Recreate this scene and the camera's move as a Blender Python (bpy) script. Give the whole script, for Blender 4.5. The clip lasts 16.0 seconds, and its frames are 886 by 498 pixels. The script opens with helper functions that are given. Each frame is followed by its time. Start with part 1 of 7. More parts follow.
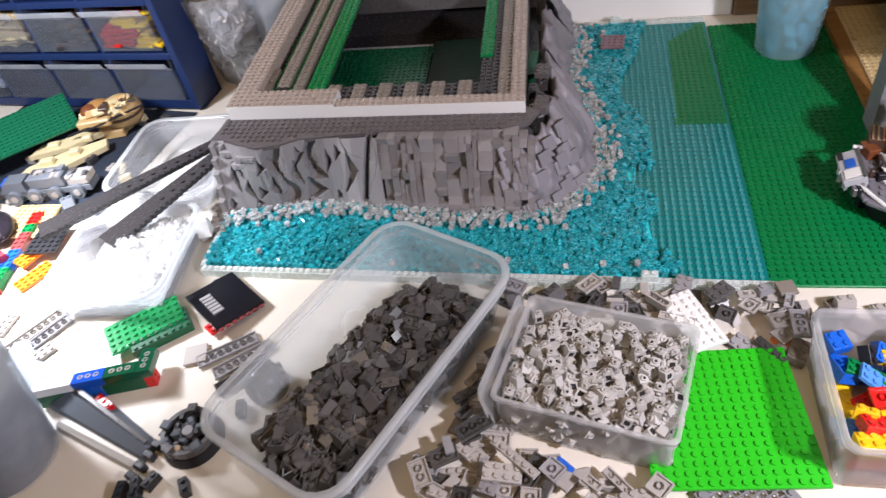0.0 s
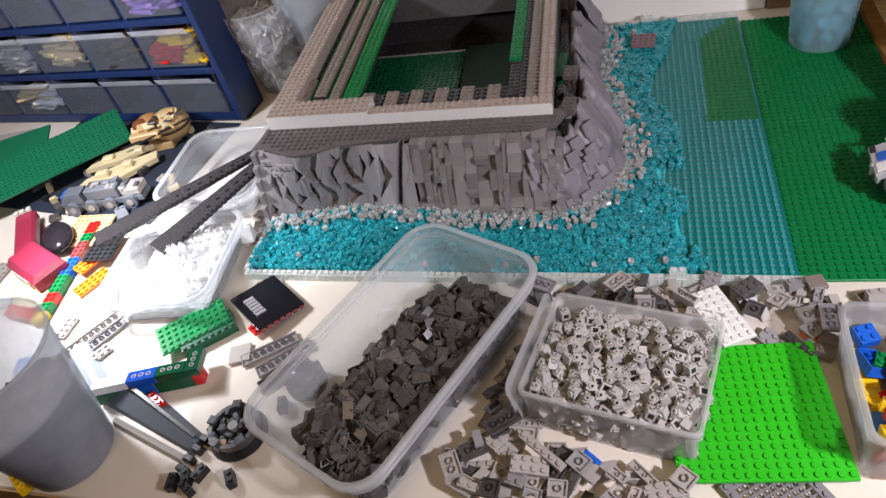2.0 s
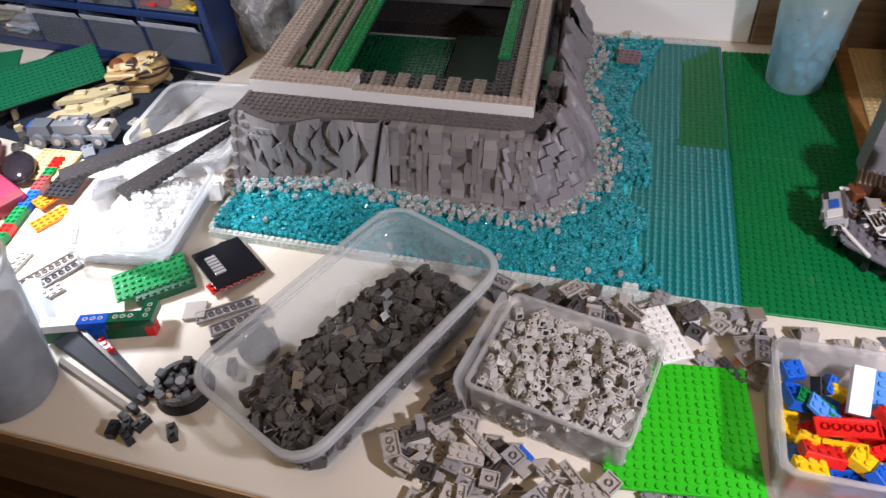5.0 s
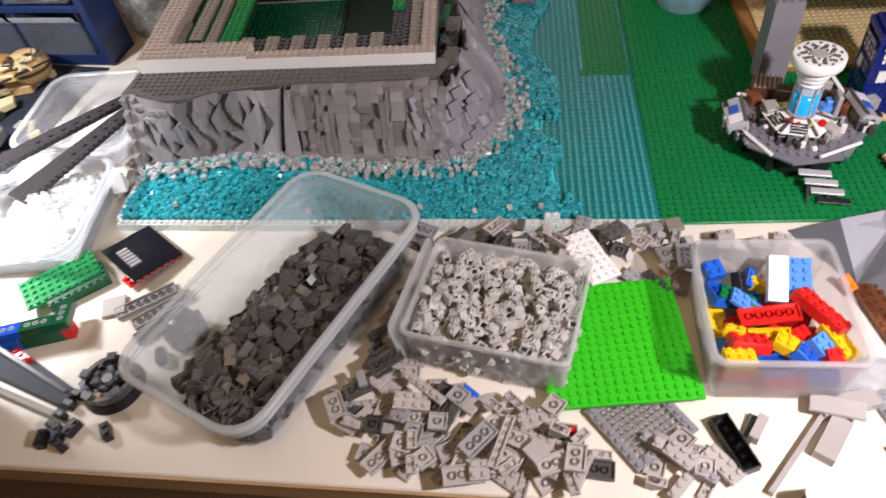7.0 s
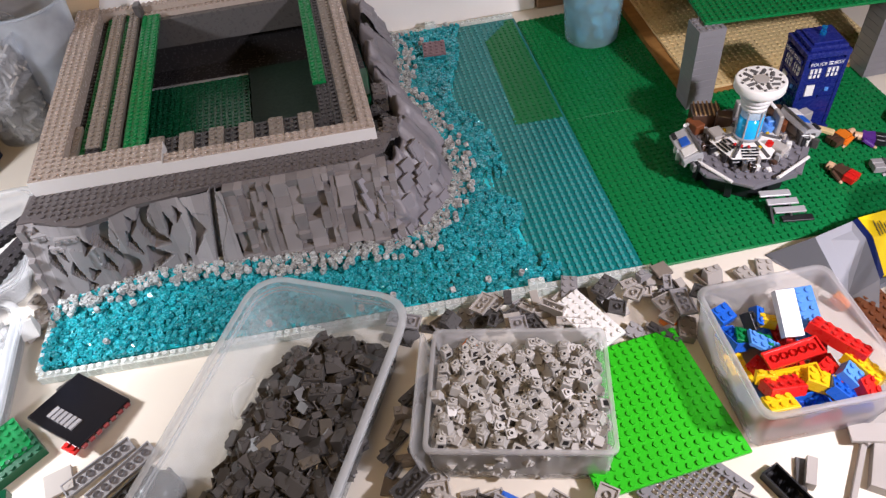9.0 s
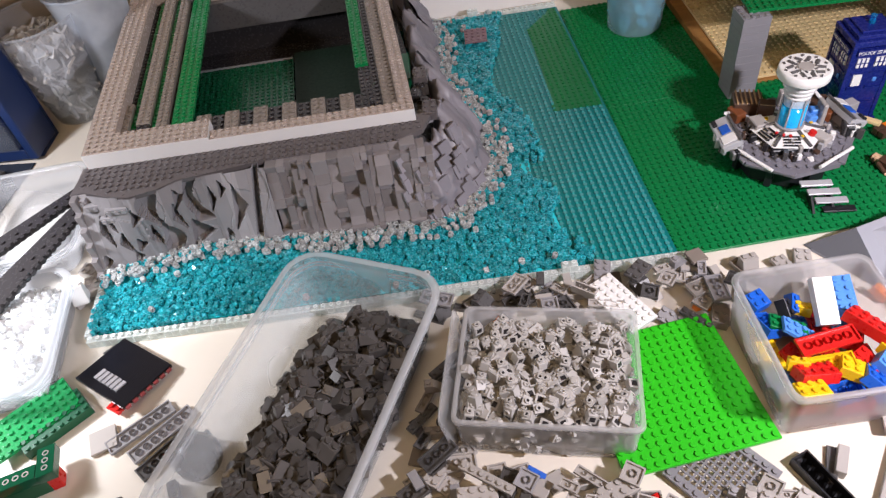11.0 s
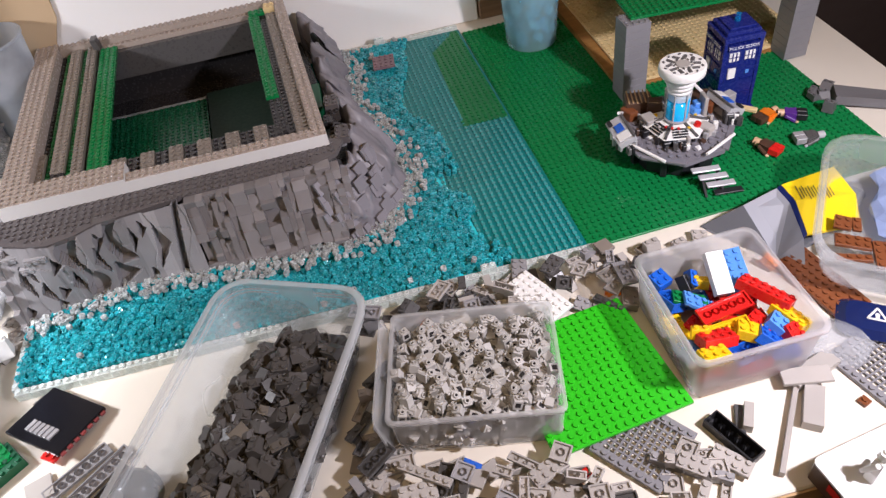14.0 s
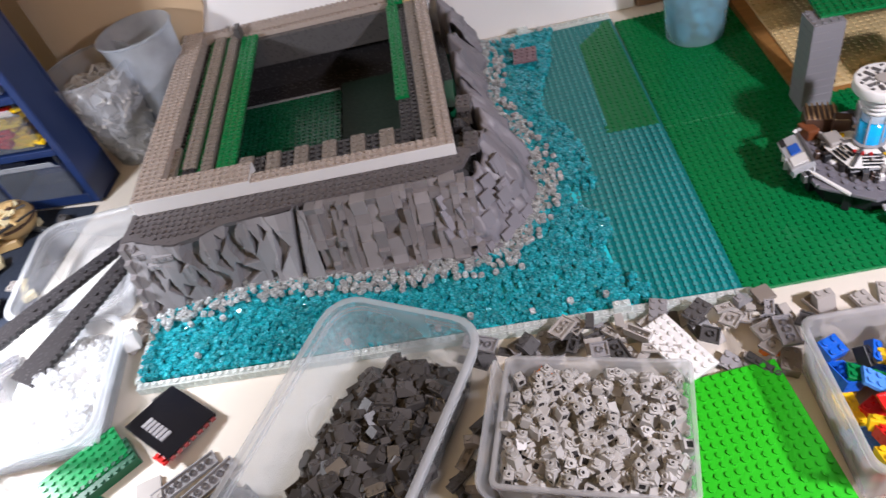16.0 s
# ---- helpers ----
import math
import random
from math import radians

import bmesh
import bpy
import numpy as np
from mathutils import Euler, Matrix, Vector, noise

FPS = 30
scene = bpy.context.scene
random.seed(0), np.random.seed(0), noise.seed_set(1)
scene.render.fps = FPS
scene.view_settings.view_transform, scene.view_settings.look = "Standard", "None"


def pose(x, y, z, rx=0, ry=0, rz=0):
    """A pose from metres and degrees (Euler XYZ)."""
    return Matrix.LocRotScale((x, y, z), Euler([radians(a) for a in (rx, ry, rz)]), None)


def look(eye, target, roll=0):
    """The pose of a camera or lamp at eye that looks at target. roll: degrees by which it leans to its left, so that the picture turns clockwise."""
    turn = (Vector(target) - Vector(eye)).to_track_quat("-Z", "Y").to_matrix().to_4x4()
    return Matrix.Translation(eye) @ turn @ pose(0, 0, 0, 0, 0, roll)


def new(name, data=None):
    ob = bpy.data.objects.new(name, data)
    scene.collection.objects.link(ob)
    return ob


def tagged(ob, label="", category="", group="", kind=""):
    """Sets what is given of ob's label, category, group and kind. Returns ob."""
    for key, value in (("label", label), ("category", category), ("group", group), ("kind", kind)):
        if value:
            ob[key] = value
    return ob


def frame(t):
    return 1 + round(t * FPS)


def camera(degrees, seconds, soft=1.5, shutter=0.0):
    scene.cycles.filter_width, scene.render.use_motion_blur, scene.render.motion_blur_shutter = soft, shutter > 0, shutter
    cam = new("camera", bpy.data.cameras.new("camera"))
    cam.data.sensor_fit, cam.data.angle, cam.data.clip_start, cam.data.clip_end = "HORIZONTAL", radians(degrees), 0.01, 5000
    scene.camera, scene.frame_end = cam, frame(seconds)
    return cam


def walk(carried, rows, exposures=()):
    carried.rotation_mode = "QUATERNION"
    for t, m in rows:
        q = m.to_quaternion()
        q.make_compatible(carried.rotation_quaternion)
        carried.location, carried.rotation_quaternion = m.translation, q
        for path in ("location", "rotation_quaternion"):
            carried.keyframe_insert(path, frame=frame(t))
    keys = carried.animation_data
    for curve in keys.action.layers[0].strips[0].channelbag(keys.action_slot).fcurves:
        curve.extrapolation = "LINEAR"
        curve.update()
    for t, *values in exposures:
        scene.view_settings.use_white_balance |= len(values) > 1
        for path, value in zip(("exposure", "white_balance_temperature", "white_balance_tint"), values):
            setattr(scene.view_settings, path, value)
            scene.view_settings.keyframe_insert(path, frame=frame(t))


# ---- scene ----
cam = camera(65.3, 16.0, soft=1.35, shutter=0.5)
PATH = [
    (0, (0.452, -0.481, 0.528), (-0.023, 0.889, -0.849), -12.2),
    (0.5, (0.457, -0.497, 0.537), (-0.11, 0.844, -0.834), -14.3),
    (1, (0.464, -0.498, 0.541), (-0.123, 0.847, -0.818), -16.3),
    (1.5, (0.476, -0.5, 0.542), (-0.108, 0.856, -0.808), -17.1),
    (2, (0.474, -0.493, 0.539), (-0.132, 0.854, -0.81), -16.7),
    (2.5, (0.478, -0.495, 0.54), (-0.128, 0.847, -0.813), -16.2),
    (3, (0.486, -0.504, 0.535), (-0.096, 0.825, -0.842), -16.5),
    (3.2, (0.48, -0.509, 0.539), (-0.102, 0.809, -0.849), -15.6),
    (5.3, (0.47, -0.493, 0.558), (0.035, 0.858, -0.851), -3.9),
    (5.5, (0.475, -0.475, 0.556), (0.106, 0.901, -0.849), -3.1),
    (6, (0.476, -0.454, 0.542), (0.262, 0.902, -0.913), -0.8),
    (6.5, (0.485, -0.458, 0.543), (0.257, 0.863, -0.941), -3.7),
    (7, (0.485, -0.51, 0.533), (0.182, 0.809, -0.94), -9.2),
    (7.5, (0.463, -0.525, 0.547), (0.075, 0.785, -0.914), -12.7),
    (8, (0.416, -0.451, 0.556), (0.22, 0.929, -0.879), -12.1),
    (8.5, (0.395, -0.433, 0.541), (0.415, 0.967, -0.887), -9.0),
    (9, (0.388, -0.43, 0.541), (0.434, 0.941, -0.915), -8.5),
    (9.5, (0.394, -0.433, 0.538), (0.362, 0.948, -0.908), -10.1),
    (9.7, (0.393, -0.433, 0.534), (0.333, 0.939, -0.919), -10.6),
    (11.8, (0.381, -0.46, 0.541), (0.327, 0.928, -0.897), -9.7),
    (12, (0.376, -0.462, 0.542), (0.34, 0.937, -0.886), -9.5),
    (12.5, (0.388, -0.481, 0.542), (0.4, 0.95, -0.855), -10.4),
    (13, (0.394, -0.489, 0.539), (0.487, 0.941, -0.856), -10.0),
    (13.5, (0.403, -0.486, 0.542), (0.521, 0.932, -0.864), -10.2),
    (14, (0.406, -0.485, 0.541), (0.521, 0.928, -0.87), -10.8),
    (14.5, (0.427, -0.472, 0.539), (0.511, 0.939, -0.875), -14.0),
    (15, (0.427, -0.437, 0.533), (0.454, 0.946, -0.912), -14.5),
    (15.5, (0.412, -0.393, 0.533), (0.315, 0.972, -0.926), -15.4),
    (16, (0.428, -0.404, 0.534), (0.141, 0.99, -0.871), -18.2),
]
walk(cam, [(t, look(eye, target, roll)) for t, eye, target, roll in PATH], [(0.0, 0.14, 6250, 15), (0.5, -0.02, 6250, 15), (1.0, -0.12, 6300, 15), (3.0, -0.15, 6400, 15), (5.5, -0.18, 6450, 15), (6.3, -0.08, 6550, 15), (7.0, 0.05, 6650, 15), (7.6, 0.05, 6650, 15), (8.2, 0.03, 6500, 15), (9.5, 0.06, 6450, 15), (12.0, 0.08, 6400, 15), (13.5, 0.06, 6450, 15), (15.0, 0.05, 6300, 15), (16.0, 0.06, 6250, 15)])

PART_STUFF = "stuff"
STUD = 0.008


# ---- light ----
def make_world():
    w = bpy.data.worlds.new("world")
    scene.world = w
    w.use_nodes = True
    bg = w.node_tree.nodes["Background"]
    bg.inputs["Color"].default_value = (1.0, 0.96, 0.92, 1)
    bg.inputs["Strength"].default_value = 0.022


make_world()


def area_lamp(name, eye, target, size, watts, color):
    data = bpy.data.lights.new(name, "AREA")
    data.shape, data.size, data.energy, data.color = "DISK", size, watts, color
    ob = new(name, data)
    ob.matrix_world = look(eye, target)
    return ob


def spot_lamp(name, eye, target, radius, watts, color, cone, blend):
    data = bpy.data.lights.new(name, "SPOT")
    data.shadow_soft_size, data.energy, data.color, data.spot_size, data.spot_blend = radius, watts, color, radians(cone), blend
    ob = new(name, data)
    ob.matrix_world = look(eye, target)
    return ob


# desk lamps at both ends of the table, an added fill at the left one, and the ceiling light of the room
spot_lamp("desk_lamp_light_left", (-0.36, -0.01, 0.34), (-0.15, 0.0, 0.0), 0.03, 24.0, (0.95, 0.97, 1.0), 70, 1.0)
# unseen soft fill, added to brighten the west side
area_lamp("soft_fill_left", (-0.36, -0.02, 0.43), (-0.30, 0.30, 0.1), 0.10, 3.6, (0.94, 0.96, 1.0))
spot_lamp("desk_lamp_light_right", (0.918, -0.42, 0.545), (0.62, 0.03, 0.0), 0.022, 28.0, (0.98, 0.94, 1.0), 140, 1.0)
area_lamp("ceiling_light", (0.25, -0.75, 1.60), (0.25, -0.1, 0.0), 0.5, 5.2, (1.0, 0.68, 0.33))


# ---- materials ----
def nodes_of(name):
    m = bpy.data.materials.new(name)
    m.use_nodes = True
    return m, m.node_tree.nodes, m.node_tree.links, m.node_tree.nodes["Principled BSDF"]


def plastic(name, color, rough=0.32, vary=0.10, scale=260.0, bump=0.04, coat=0.0, gloss=0.42):
    """Moulded plastic: a base colour that drifts a little from piece to piece, faint scuffs and dust in the gloss."""
    m, n, l, b = nodes_of(name)
    tc = n.new("ShaderNodeTexCoord")
    fine, broad = n.new("ShaderNodeTexNoise"), n.new("ShaderNodeTexNoise")
    fine.inputs["Scale"].default_value, broad.inputs["Scale"].default_value = scale, scale / 12
    fine.inputs["Detail"].default_value = 3.0
    l.new(tc.outputs["Object"], fine.inputs["Vector"])
    l.new(tc.outputs["Object"], broad.inputs["Vector"])
    rnd = n.new("ShaderNodeObjectInfo").outputs["Random"]
    add = n.new("ShaderNodeMath")
    add.operation = "ADD"
    l.new(rnd, add.inputs[0])
    l.new(broad.outputs["Fac"], add.inputs[1])
    ramp = n.new("ShaderNodeMapRange")
    ramp.inputs["From Min"].default_value, ramp.inputs["From Max"].default_value = 0.3, 1.7
    ramp.inputs["To Min"].default_value, ramp.inputs["To Max"].default_value = 1 - vary, 1 + vary
    l.new(add.outputs[0], ramp.inputs["Value"])
    mul = n.new("ShaderNodeMix")
    mul.data_type, mul.blend_type = "RGBA", "MULTIPLY"
    mul.inputs["Factor"].default_value = 1.0
    mul.inputs["A"].default_value = (*color, 1)
    l.new(ramp.outputs["Result"], mul.inputs["B"])
    l.new(mul.outputs["Result"], b.inputs["Base Color"])
    r2 = n.new("ShaderNodeMapRange")
    r2.inputs["To Min"].default_value, r2.inputs["To Max"].default_value = rough * 0.75, min(1, rough * 1.4)
    l.new(fine.outputs["Fac"], r2.inputs["Value"])
    l.new(r2.outputs["Result"], b.inputs["Roughness"])
    bp = n.new("ShaderNodeBump")
    bp.inputs["Strength"].default_value, bp.inputs["Distance"].default_value = bump, 0.001
    l.new(fine.outputs["Fac"], bp.inputs["Height"])
    l.new(bp.outputs["Normal"], b.inputs["Normal"])
    b.inputs["Coat Weight"].default_value = coat
    b.inputs["Specular IOR Level"].default_value = gloss
    return m


def see_through(name, tint, body, solid=0.35, rough=0.15, scratch=400.0, glassy=0.0, lucent=0.0):
    """Clear or milky plastic: part of the light passes, tinted; the rest meets a glossy body."""
    m, n, l, b = nodes_of(name)
    out = n["Material Output"]
    clear = n.new("ShaderNodeBsdfTransparent")
    clear.inputs["Color"].default_value = (*tint, 1)
    mix = n.new("ShaderNodeMixShader")
    noise_tex = n.new("ShaderNodeTexNoise")
    noise_tex.inputs["Scale"].default_value = scratch
    tc = n.new("ShaderNodeTexCoord")
    l.new(tc.outputs["Object"], noise_tex.inputs["Vector"])
    mr = n.new("ShaderNodeMapRange")
    mr.inputs["To Min"].default_value, mr.inputs["To Max"].default_value = solid * 0.7, min(1.0, solid * 1.3)
    l.new(noise_tex.outputs["Fac"], mr.inputs["Value"])
    b.inputs["Base Color"].default_value = (*body, 1)
    b.inputs["Roughness"].default_value = rough
    b.inputs["Transmission Weight"].default_value = glassy
    b.inputs["IOR"].default_value = 1.5
    l.new(mr.outputs["Result"], mix.inputs["Fac"])
    l.new(clear.outputs[0], mix.inputs[1])
    face = b.outputs[0]
    if lucent:
        tl, blend = n.new("ShaderNodeBsdfTranslucent"), n.new("ShaderNodeMixShader")
        tl.inputs["Color"].default_value = (*[min(1.0, c * 1.25) for c in body], 1)
        blend.inputs["Fac"].default_value = lucent
        l.new(b.outputs[0], blend.inputs[1])
        l.new(tl.outputs[0], blend.inputs[2])
        face = blend.outputs[0]
    l.new(face, mix.inputs[2])
    l.new(mix.outputs[0], out.inputs["Surface"])
    return m


def gem(name, tint, body, solid, shine=1.5):
    """Clear coloured plastic seen close: light passes through it and in it, with a hard gloss on top."""
    m, n, l, b = nodes_of(name)
    out = n["Material Output"]
    clear, diff, tl, gl = n.new("ShaderNodeBsdfTransparent"), n.new("ShaderNodeBsdfDiffuse"), n.new("ShaderNodeBsdfTranslucent"), n.new("ShaderNodeBsdfGlossy")
    clear.inputs["Color"].default_value = (*tint, 1)
    hs, geo, vr = n.new("ShaderNodeHueSaturation"), n.new("ShaderNodeNewGeometry"), n.new("ShaderNodeMapRange")
    hs.inputs["Color"].default_value = (*body, 1)
    vr.inputs["To Min"].default_value, vr.inputs["To Max"].default_value = 0.72, 1.35
    l.new(geo.outputs["Random Per Island"], vr.inputs["Value"])
    l.new(vr.outputs["Result"], hs.inputs["Value"])
    # per-stud value and pale noise spots in the colour mimic refracted light, no two alike
    tc, refract_noise, bump = n.new("ShaderNodeTexCoord"), n.new("ShaderNodeTexNoise"), n.new("ShaderNodeBump")
    sat, dense = n.new("ShaderNodeMapRange"), n.new("ShaderNodeMapRange")
    refract_noise.inputs["Scale"].default_value, refract_noise.inputs["Detail"].default_value = 420.0, 1.5
    bump.inputs["Strength"].default_value, bump.inputs["Distance"].default_value = 0.45, 0.0010
    dense.inputs["From Min"].default_value, dense.inputs["From Max"].default_value, sat.inputs["From Max"].default_value = 0.40, 0.60, 0.66
    sat.inputs["From Min"].default_value, sat.inputs["To Min"].default_value, sat.inputs["To Max"].default_value = 0.52, 1.0, 0.86
    dense.inputs["To Min"].default_value, dense.inputs["To Max"].default_value = max(0.0, solid - 0.20), min(1.0, solid + 0.12)
    l.new(tc.outputs["Object"], refract_noise.inputs["Vector"])
    l.new(refract_noise.outputs["Fac"], sat.inputs["Value"])
    l.new(refract_noise.outputs["Fac"], dense.inputs["Value"])
    l.new(refract_noise.outputs["Fac"], bump.inputs["Height"])
    l.new(bump.outputs["Normal"], gl.inputs["Normal"])
    l.new(sat.outputs["Result"], hs.inputs["Saturation"])
    l.new(hs.outputs["Color"], diff.inputs["Color"])
    l.new(hs.outputs["Color"], tl.inputs["Color"])
    gl.inputs["Roughness"].default_value = 0.07
    m1, m2, m3, fr = n.new("ShaderNodeMixShader"), n.new("ShaderNodeMixShader"), n.new("ShaderNodeMixShader"), n.new("ShaderNodeFresnel")
    m1.inputs["Fac"].default_value, fr.inputs["IOR"].default_value = 0.55, shine
    l.new(dense.outputs["Result"], m2.inputs["Fac"])
    for a, c in ((diff.outputs[0], m1.inputs[1]), (tl.outputs[0], m1.inputs[2]), (clear.outputs[0], m2.inputs[1]), (m1.outputs[0], m2.inputs[2]), (fr.outputs[0], m3.inputs["Fac"]), (m2.outputs[0], m3.inputs[1]), (gl.outputs[0], m3.inputs[2]), (m3.outputs[0], out.inputs["Surface"])):
        l.new(a, c)
    return m


def wood(name, dark, light, scale=9.0, rough=0.45):
    m, n, l, b = nodes_of(name)
    tc, mp = n.new("ShaderNodeTexCoord"), n.new("ShaderNodeMapping")
    mp.inputs["Scale"].default_value = (scale * 0.25, scale * 4, scale * 4)
    ns = n.new("ShaderNodeTexNoise")
    ns.inputs["Scale"].default_value, ns.inputs["Detail"].default_value = 3.0, 6.0
    cr = n.new("ShaderNodeValToRGB")
    cr.color_ramp.elements[0].color, cr.color_ramp.elements[1].color = (*dark, 1), (*light, 1)
    cr.color_ramp.elements[0].position, cr.color_ramp.elements[1].position = 0.3, 0.7
    l.new(tc.outputs["Object"], mp.inputs["Vector"])
    l.new(mp.outputs["Vector"], ns.inputs["Vector"])
    l.new(ns.outputs["Fac"], cr.inputs["Fac"])
    l.new(cr.outputs["Color"], b.inputs["Base Color"])
    b.inputs["Roughness"].default_value = rough
    bp = n.new("ShaderNodeBump")
    bp.inputs["Strength"].default_value, bp.inputs["Distance"].default_value = 0.15, 0.001
    l.new(ns.outputs["Fac"], bp.inputs["Height"])
    l.new(bp.outputs["Normal"], b.inputs["Normal"])
    return m


def plaster(name, color, rough=0.85, scale=30.0, bump=0.35, vary=0.08):
    m = plastic(name, color, rough, vary, scale, bump)
    return m


M_TABLE = plastic("cream_laminate", (0.75, 0.69, 0.60), 0.42, 0.05, 60.0, 0.02)
M_EDGE = wood("edge_band_wood", (0.38, 0.23, 0.11), (0.56, 0.37, 0.19))
M_WALL = plaster("white_wall_paint", (0.86, 0.85, 0.84))
M_ROOM = plaster("beige_room_wall", (0.70, 0.60, 0.48))
M_FLOOR = wood("floor_boards", (0.10, 0.055, 0.03), (0.20, 0.11, 0.055))
M_WOOD = wood("orange_pine", (0.27, 0.125, 0.034), (0.40, 0.20, 0.06))
M_WOODD = wood("brown_cabinet_wood", (0.17, 0.10, 0.055), (0.27, 0.17, 0.10))
M_GREEN = plastic("green_baseplate", (0.003, 0.185, 0.050), 0.26, 0.07, gloss=0.25)
M_LIME = plastic("bright_green_plate", (0.025, 0.50, 0.012), 0.34, 0.06)
M_DKGREEN = plastic("dark_green_plate", (0.0045, 0.092, 0.039), 0.32, 0.07)
M_TAN = plastic("tan_plate", (0.72, 0.55, 0.29), 0.36, 0.06)
M_LGREY = plastic("light_bluish_grey", (0.42, 0.39, 0.365), 0.3, 0.16)
M_PALE = plastic("pale_bluish_grey", (0.475, 0.455, 0.432), 0.3, 0.10)
M_MGREY = plastic("stone_grey", (0.30, 0.29, 0.30), 0.3, 0.14)
M_ROCK = plastic("rock_grey", (0.228, 0.210, 0.212), 0.34, 0.28)
# rock grey paled for the west cliff, painting in the left lamp's light
M_WESTROCK = plastic("lamplit_rock_grey", (0.270, 0.260, 0.270), 0.34, 0.30)
M_PLATEAU = plastic("plateau_grey", (0.118, 0.105, 0.106), 0.28, 0.10)
M_OLDGREY = plastic("old_brownish_grey", (0.235, 0.20, 0.17), 0.33, 0.12)
M_PILLAR = plastic("pillar_grey", (0.215, 0.21, 0.225), 0.3, 0.12)
M_DGREY = plastic("dark_bluish_grey", (0.088, 0.084, 0.084), 0.27, 0.22)
M_BLACK = plastic("black_plastic", (0.014, 0.014, 0.017), 0.38, 0.2)
M_WHITE = plastic("white_plastic", (0.80, 0.79, 0.77), 0.3, 0.05)
M_RIM = plastic("rim_pale_grey", (0.40, 0.335, 0.292), 0.24, 0.06)
M_RIMW = plastic("rim_white_side", (0.74, 0.73, 0.72), 0.34, 0.04)
M_RED = plastic("red_plastic", (0.60, 0.015, 0.012), 0.27, 0.1)
M_DRED = plastic("dark_red_plastic", (0.30, 0.06, 0.06), 0.3, 0.08)
M_BLUE = plastic("blue_plastic", (0.012, 0.11, 0.55), 0.27, 0.12)
M_MBLUE = plastic("medium_blue_plastic", (0.09, 0.28, 0.72), 0.27, 0.1)
M_YELLOW = plastic("yellow_plastic", (0.80, 0.50, 0.010), 0.27, 0.08)
M_ORANGE = plastic("orange_plastic", (0.78, 0.20, 0.015), 0.27, 0.08)
M_BROWN = plastic("reddish_brown_plastic", (0.19, 0.060, 0.022), 0.3, 0.1)
M_DBROWN = plastic("dark_brown_plastic", (0.075, 0.04, 0.026), 0.3, 0.1)
M_NAVY = plastic("navy_cabinet_plastic", (0.012, 0.028, 0.098), 0.30, 0.08)
M_POLICE = plastic("deep_blue_box", (0.010, 0.018, 0.16), 0.25, 0.05)
M_PURPLE = plastic("lavender_plastic", (0.42, 0.22, 0.62), 0.3, 0.1)
M_DPURPLE = plastic("dark_purple", (0.10, 0.03, 0.25), 0.3, 0.1)
M_MAUVE = plastic("mauve_plate", (0.22, 0.145, 0.165), 0.35, 0.08)
M_SKIN = plastic("pale_tan_head", (0.65, 0.42, 0.26), 0.35, 0.05)
M_SILVER = plastic("flat_silver", (0.42, 0.42, 0.44), 0.22, 0.08)
M_PINK = plastic("faded_red_case", (0.34, 0.028, 0.065), 0.3, 0.1)
M_MILKY = see_through("milky_tub", (0.94, 0.955, 0.97), (0.86, 0.88, 0.89), 0.24, 0.20, 12.0, 0.0, 0.6)
M_MILKRIM = see_through("milky_rim", (0.94, 0.955, 0.97), (0.84, 0.86, 0.87), 0.36, 0.18, 12.0, 0.0, 0.3)
M_WHITETUB = see_through("white_milky_tub", (0.93, 0.95, 0.97), (0.86, 0.87, 0.88), 0.34, 0.26, 12.0, 0.0, 0.4)
M_CLEARTUB = see_through("clear_tub", (0.95, 0.96, 0.97), (0.88, 0.86, 0.85), 0.30, 0.16, 12.0, 0.0, 0.35)
M_COLTUB = see_through("cloudy_tub", (0.95, 0.95, 0.96), (0.84, 0.82, 0.82), 0.31, 0.2, 12.0, 0.0, 0.5)
M_BUCKET = see_through("bucket_plastic", (0.84, 0.88, 0.93), (0.86, 0.88, 0.92), 0.46, 0.35, 40.0, 0.0, 0.6)
M_THINTUB = see_through("thin_clear_tub", (0.94, 0.95, 0.97), (0.80, 0.82, 0.84), 0.26, 0.10, 12.0, 0.0, 0.3)
M_FROST = see_through("frosted_cup", (0.80, 0.84, 0.90), (0.74, 0.78, 0.84), 0.44, 0.4, 40.0, 0.0, 0.5)
M_CRAG = plastic("smooth_crag_grey", (0.235, 0.222, 0.245), 0.42, 0.14, 120.0, 0.05)
M_SLOPES = plastic("dark_slope_grey", (0.088, 0.081, 0.077), 0.30, 0.42)
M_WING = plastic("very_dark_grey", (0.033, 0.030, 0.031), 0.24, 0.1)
M_DKROCK = plastic("dark_rock", (0.135, 0.13, 0.135), 0.3, 0.1)
M_DECK = plastic("deck_grey", (0.19, 0.183, 0.21), 0.3, 0.1)
M_JAR = see_through("clear_cup", (0.90, 0.92, 0.95), (0.88, 0.89, 0.91), 0.20, 0.22, 20.0, 0.0, 0.4)
M_BLUETUB = see_through("blue_tinted_cup", (0.88, 0.97, 0.99), (0.72, 0.93, 0.98), 0.30, 0.2, 40.0, 0.0, 0.5)
M_CLEAR = see_through("clear_brick", (0.92, 0.98, 0.95), (0.95, 0.98, 0.96), 0.62, 0.05, 300.0, 0.0, 0.4)
M_BEAD = gem("pale_blue_bead", (0.75, 0.94, 0.98), (0.20, 0.66, 0.86), 0.85, 1.4)
M_CLEARGLINT = see_through("clear_brick_glint", (0.92, 0.98, 0.96), (0.98, 1.0, 0.99), 0.90, 0.08, 300.0, 0.0, 0.4)
M_FOAM = gem("clear_round_stud", (0.97, 0.99, 0.98), (0.97, 1.0, 1.0), 0.80, 2.0)
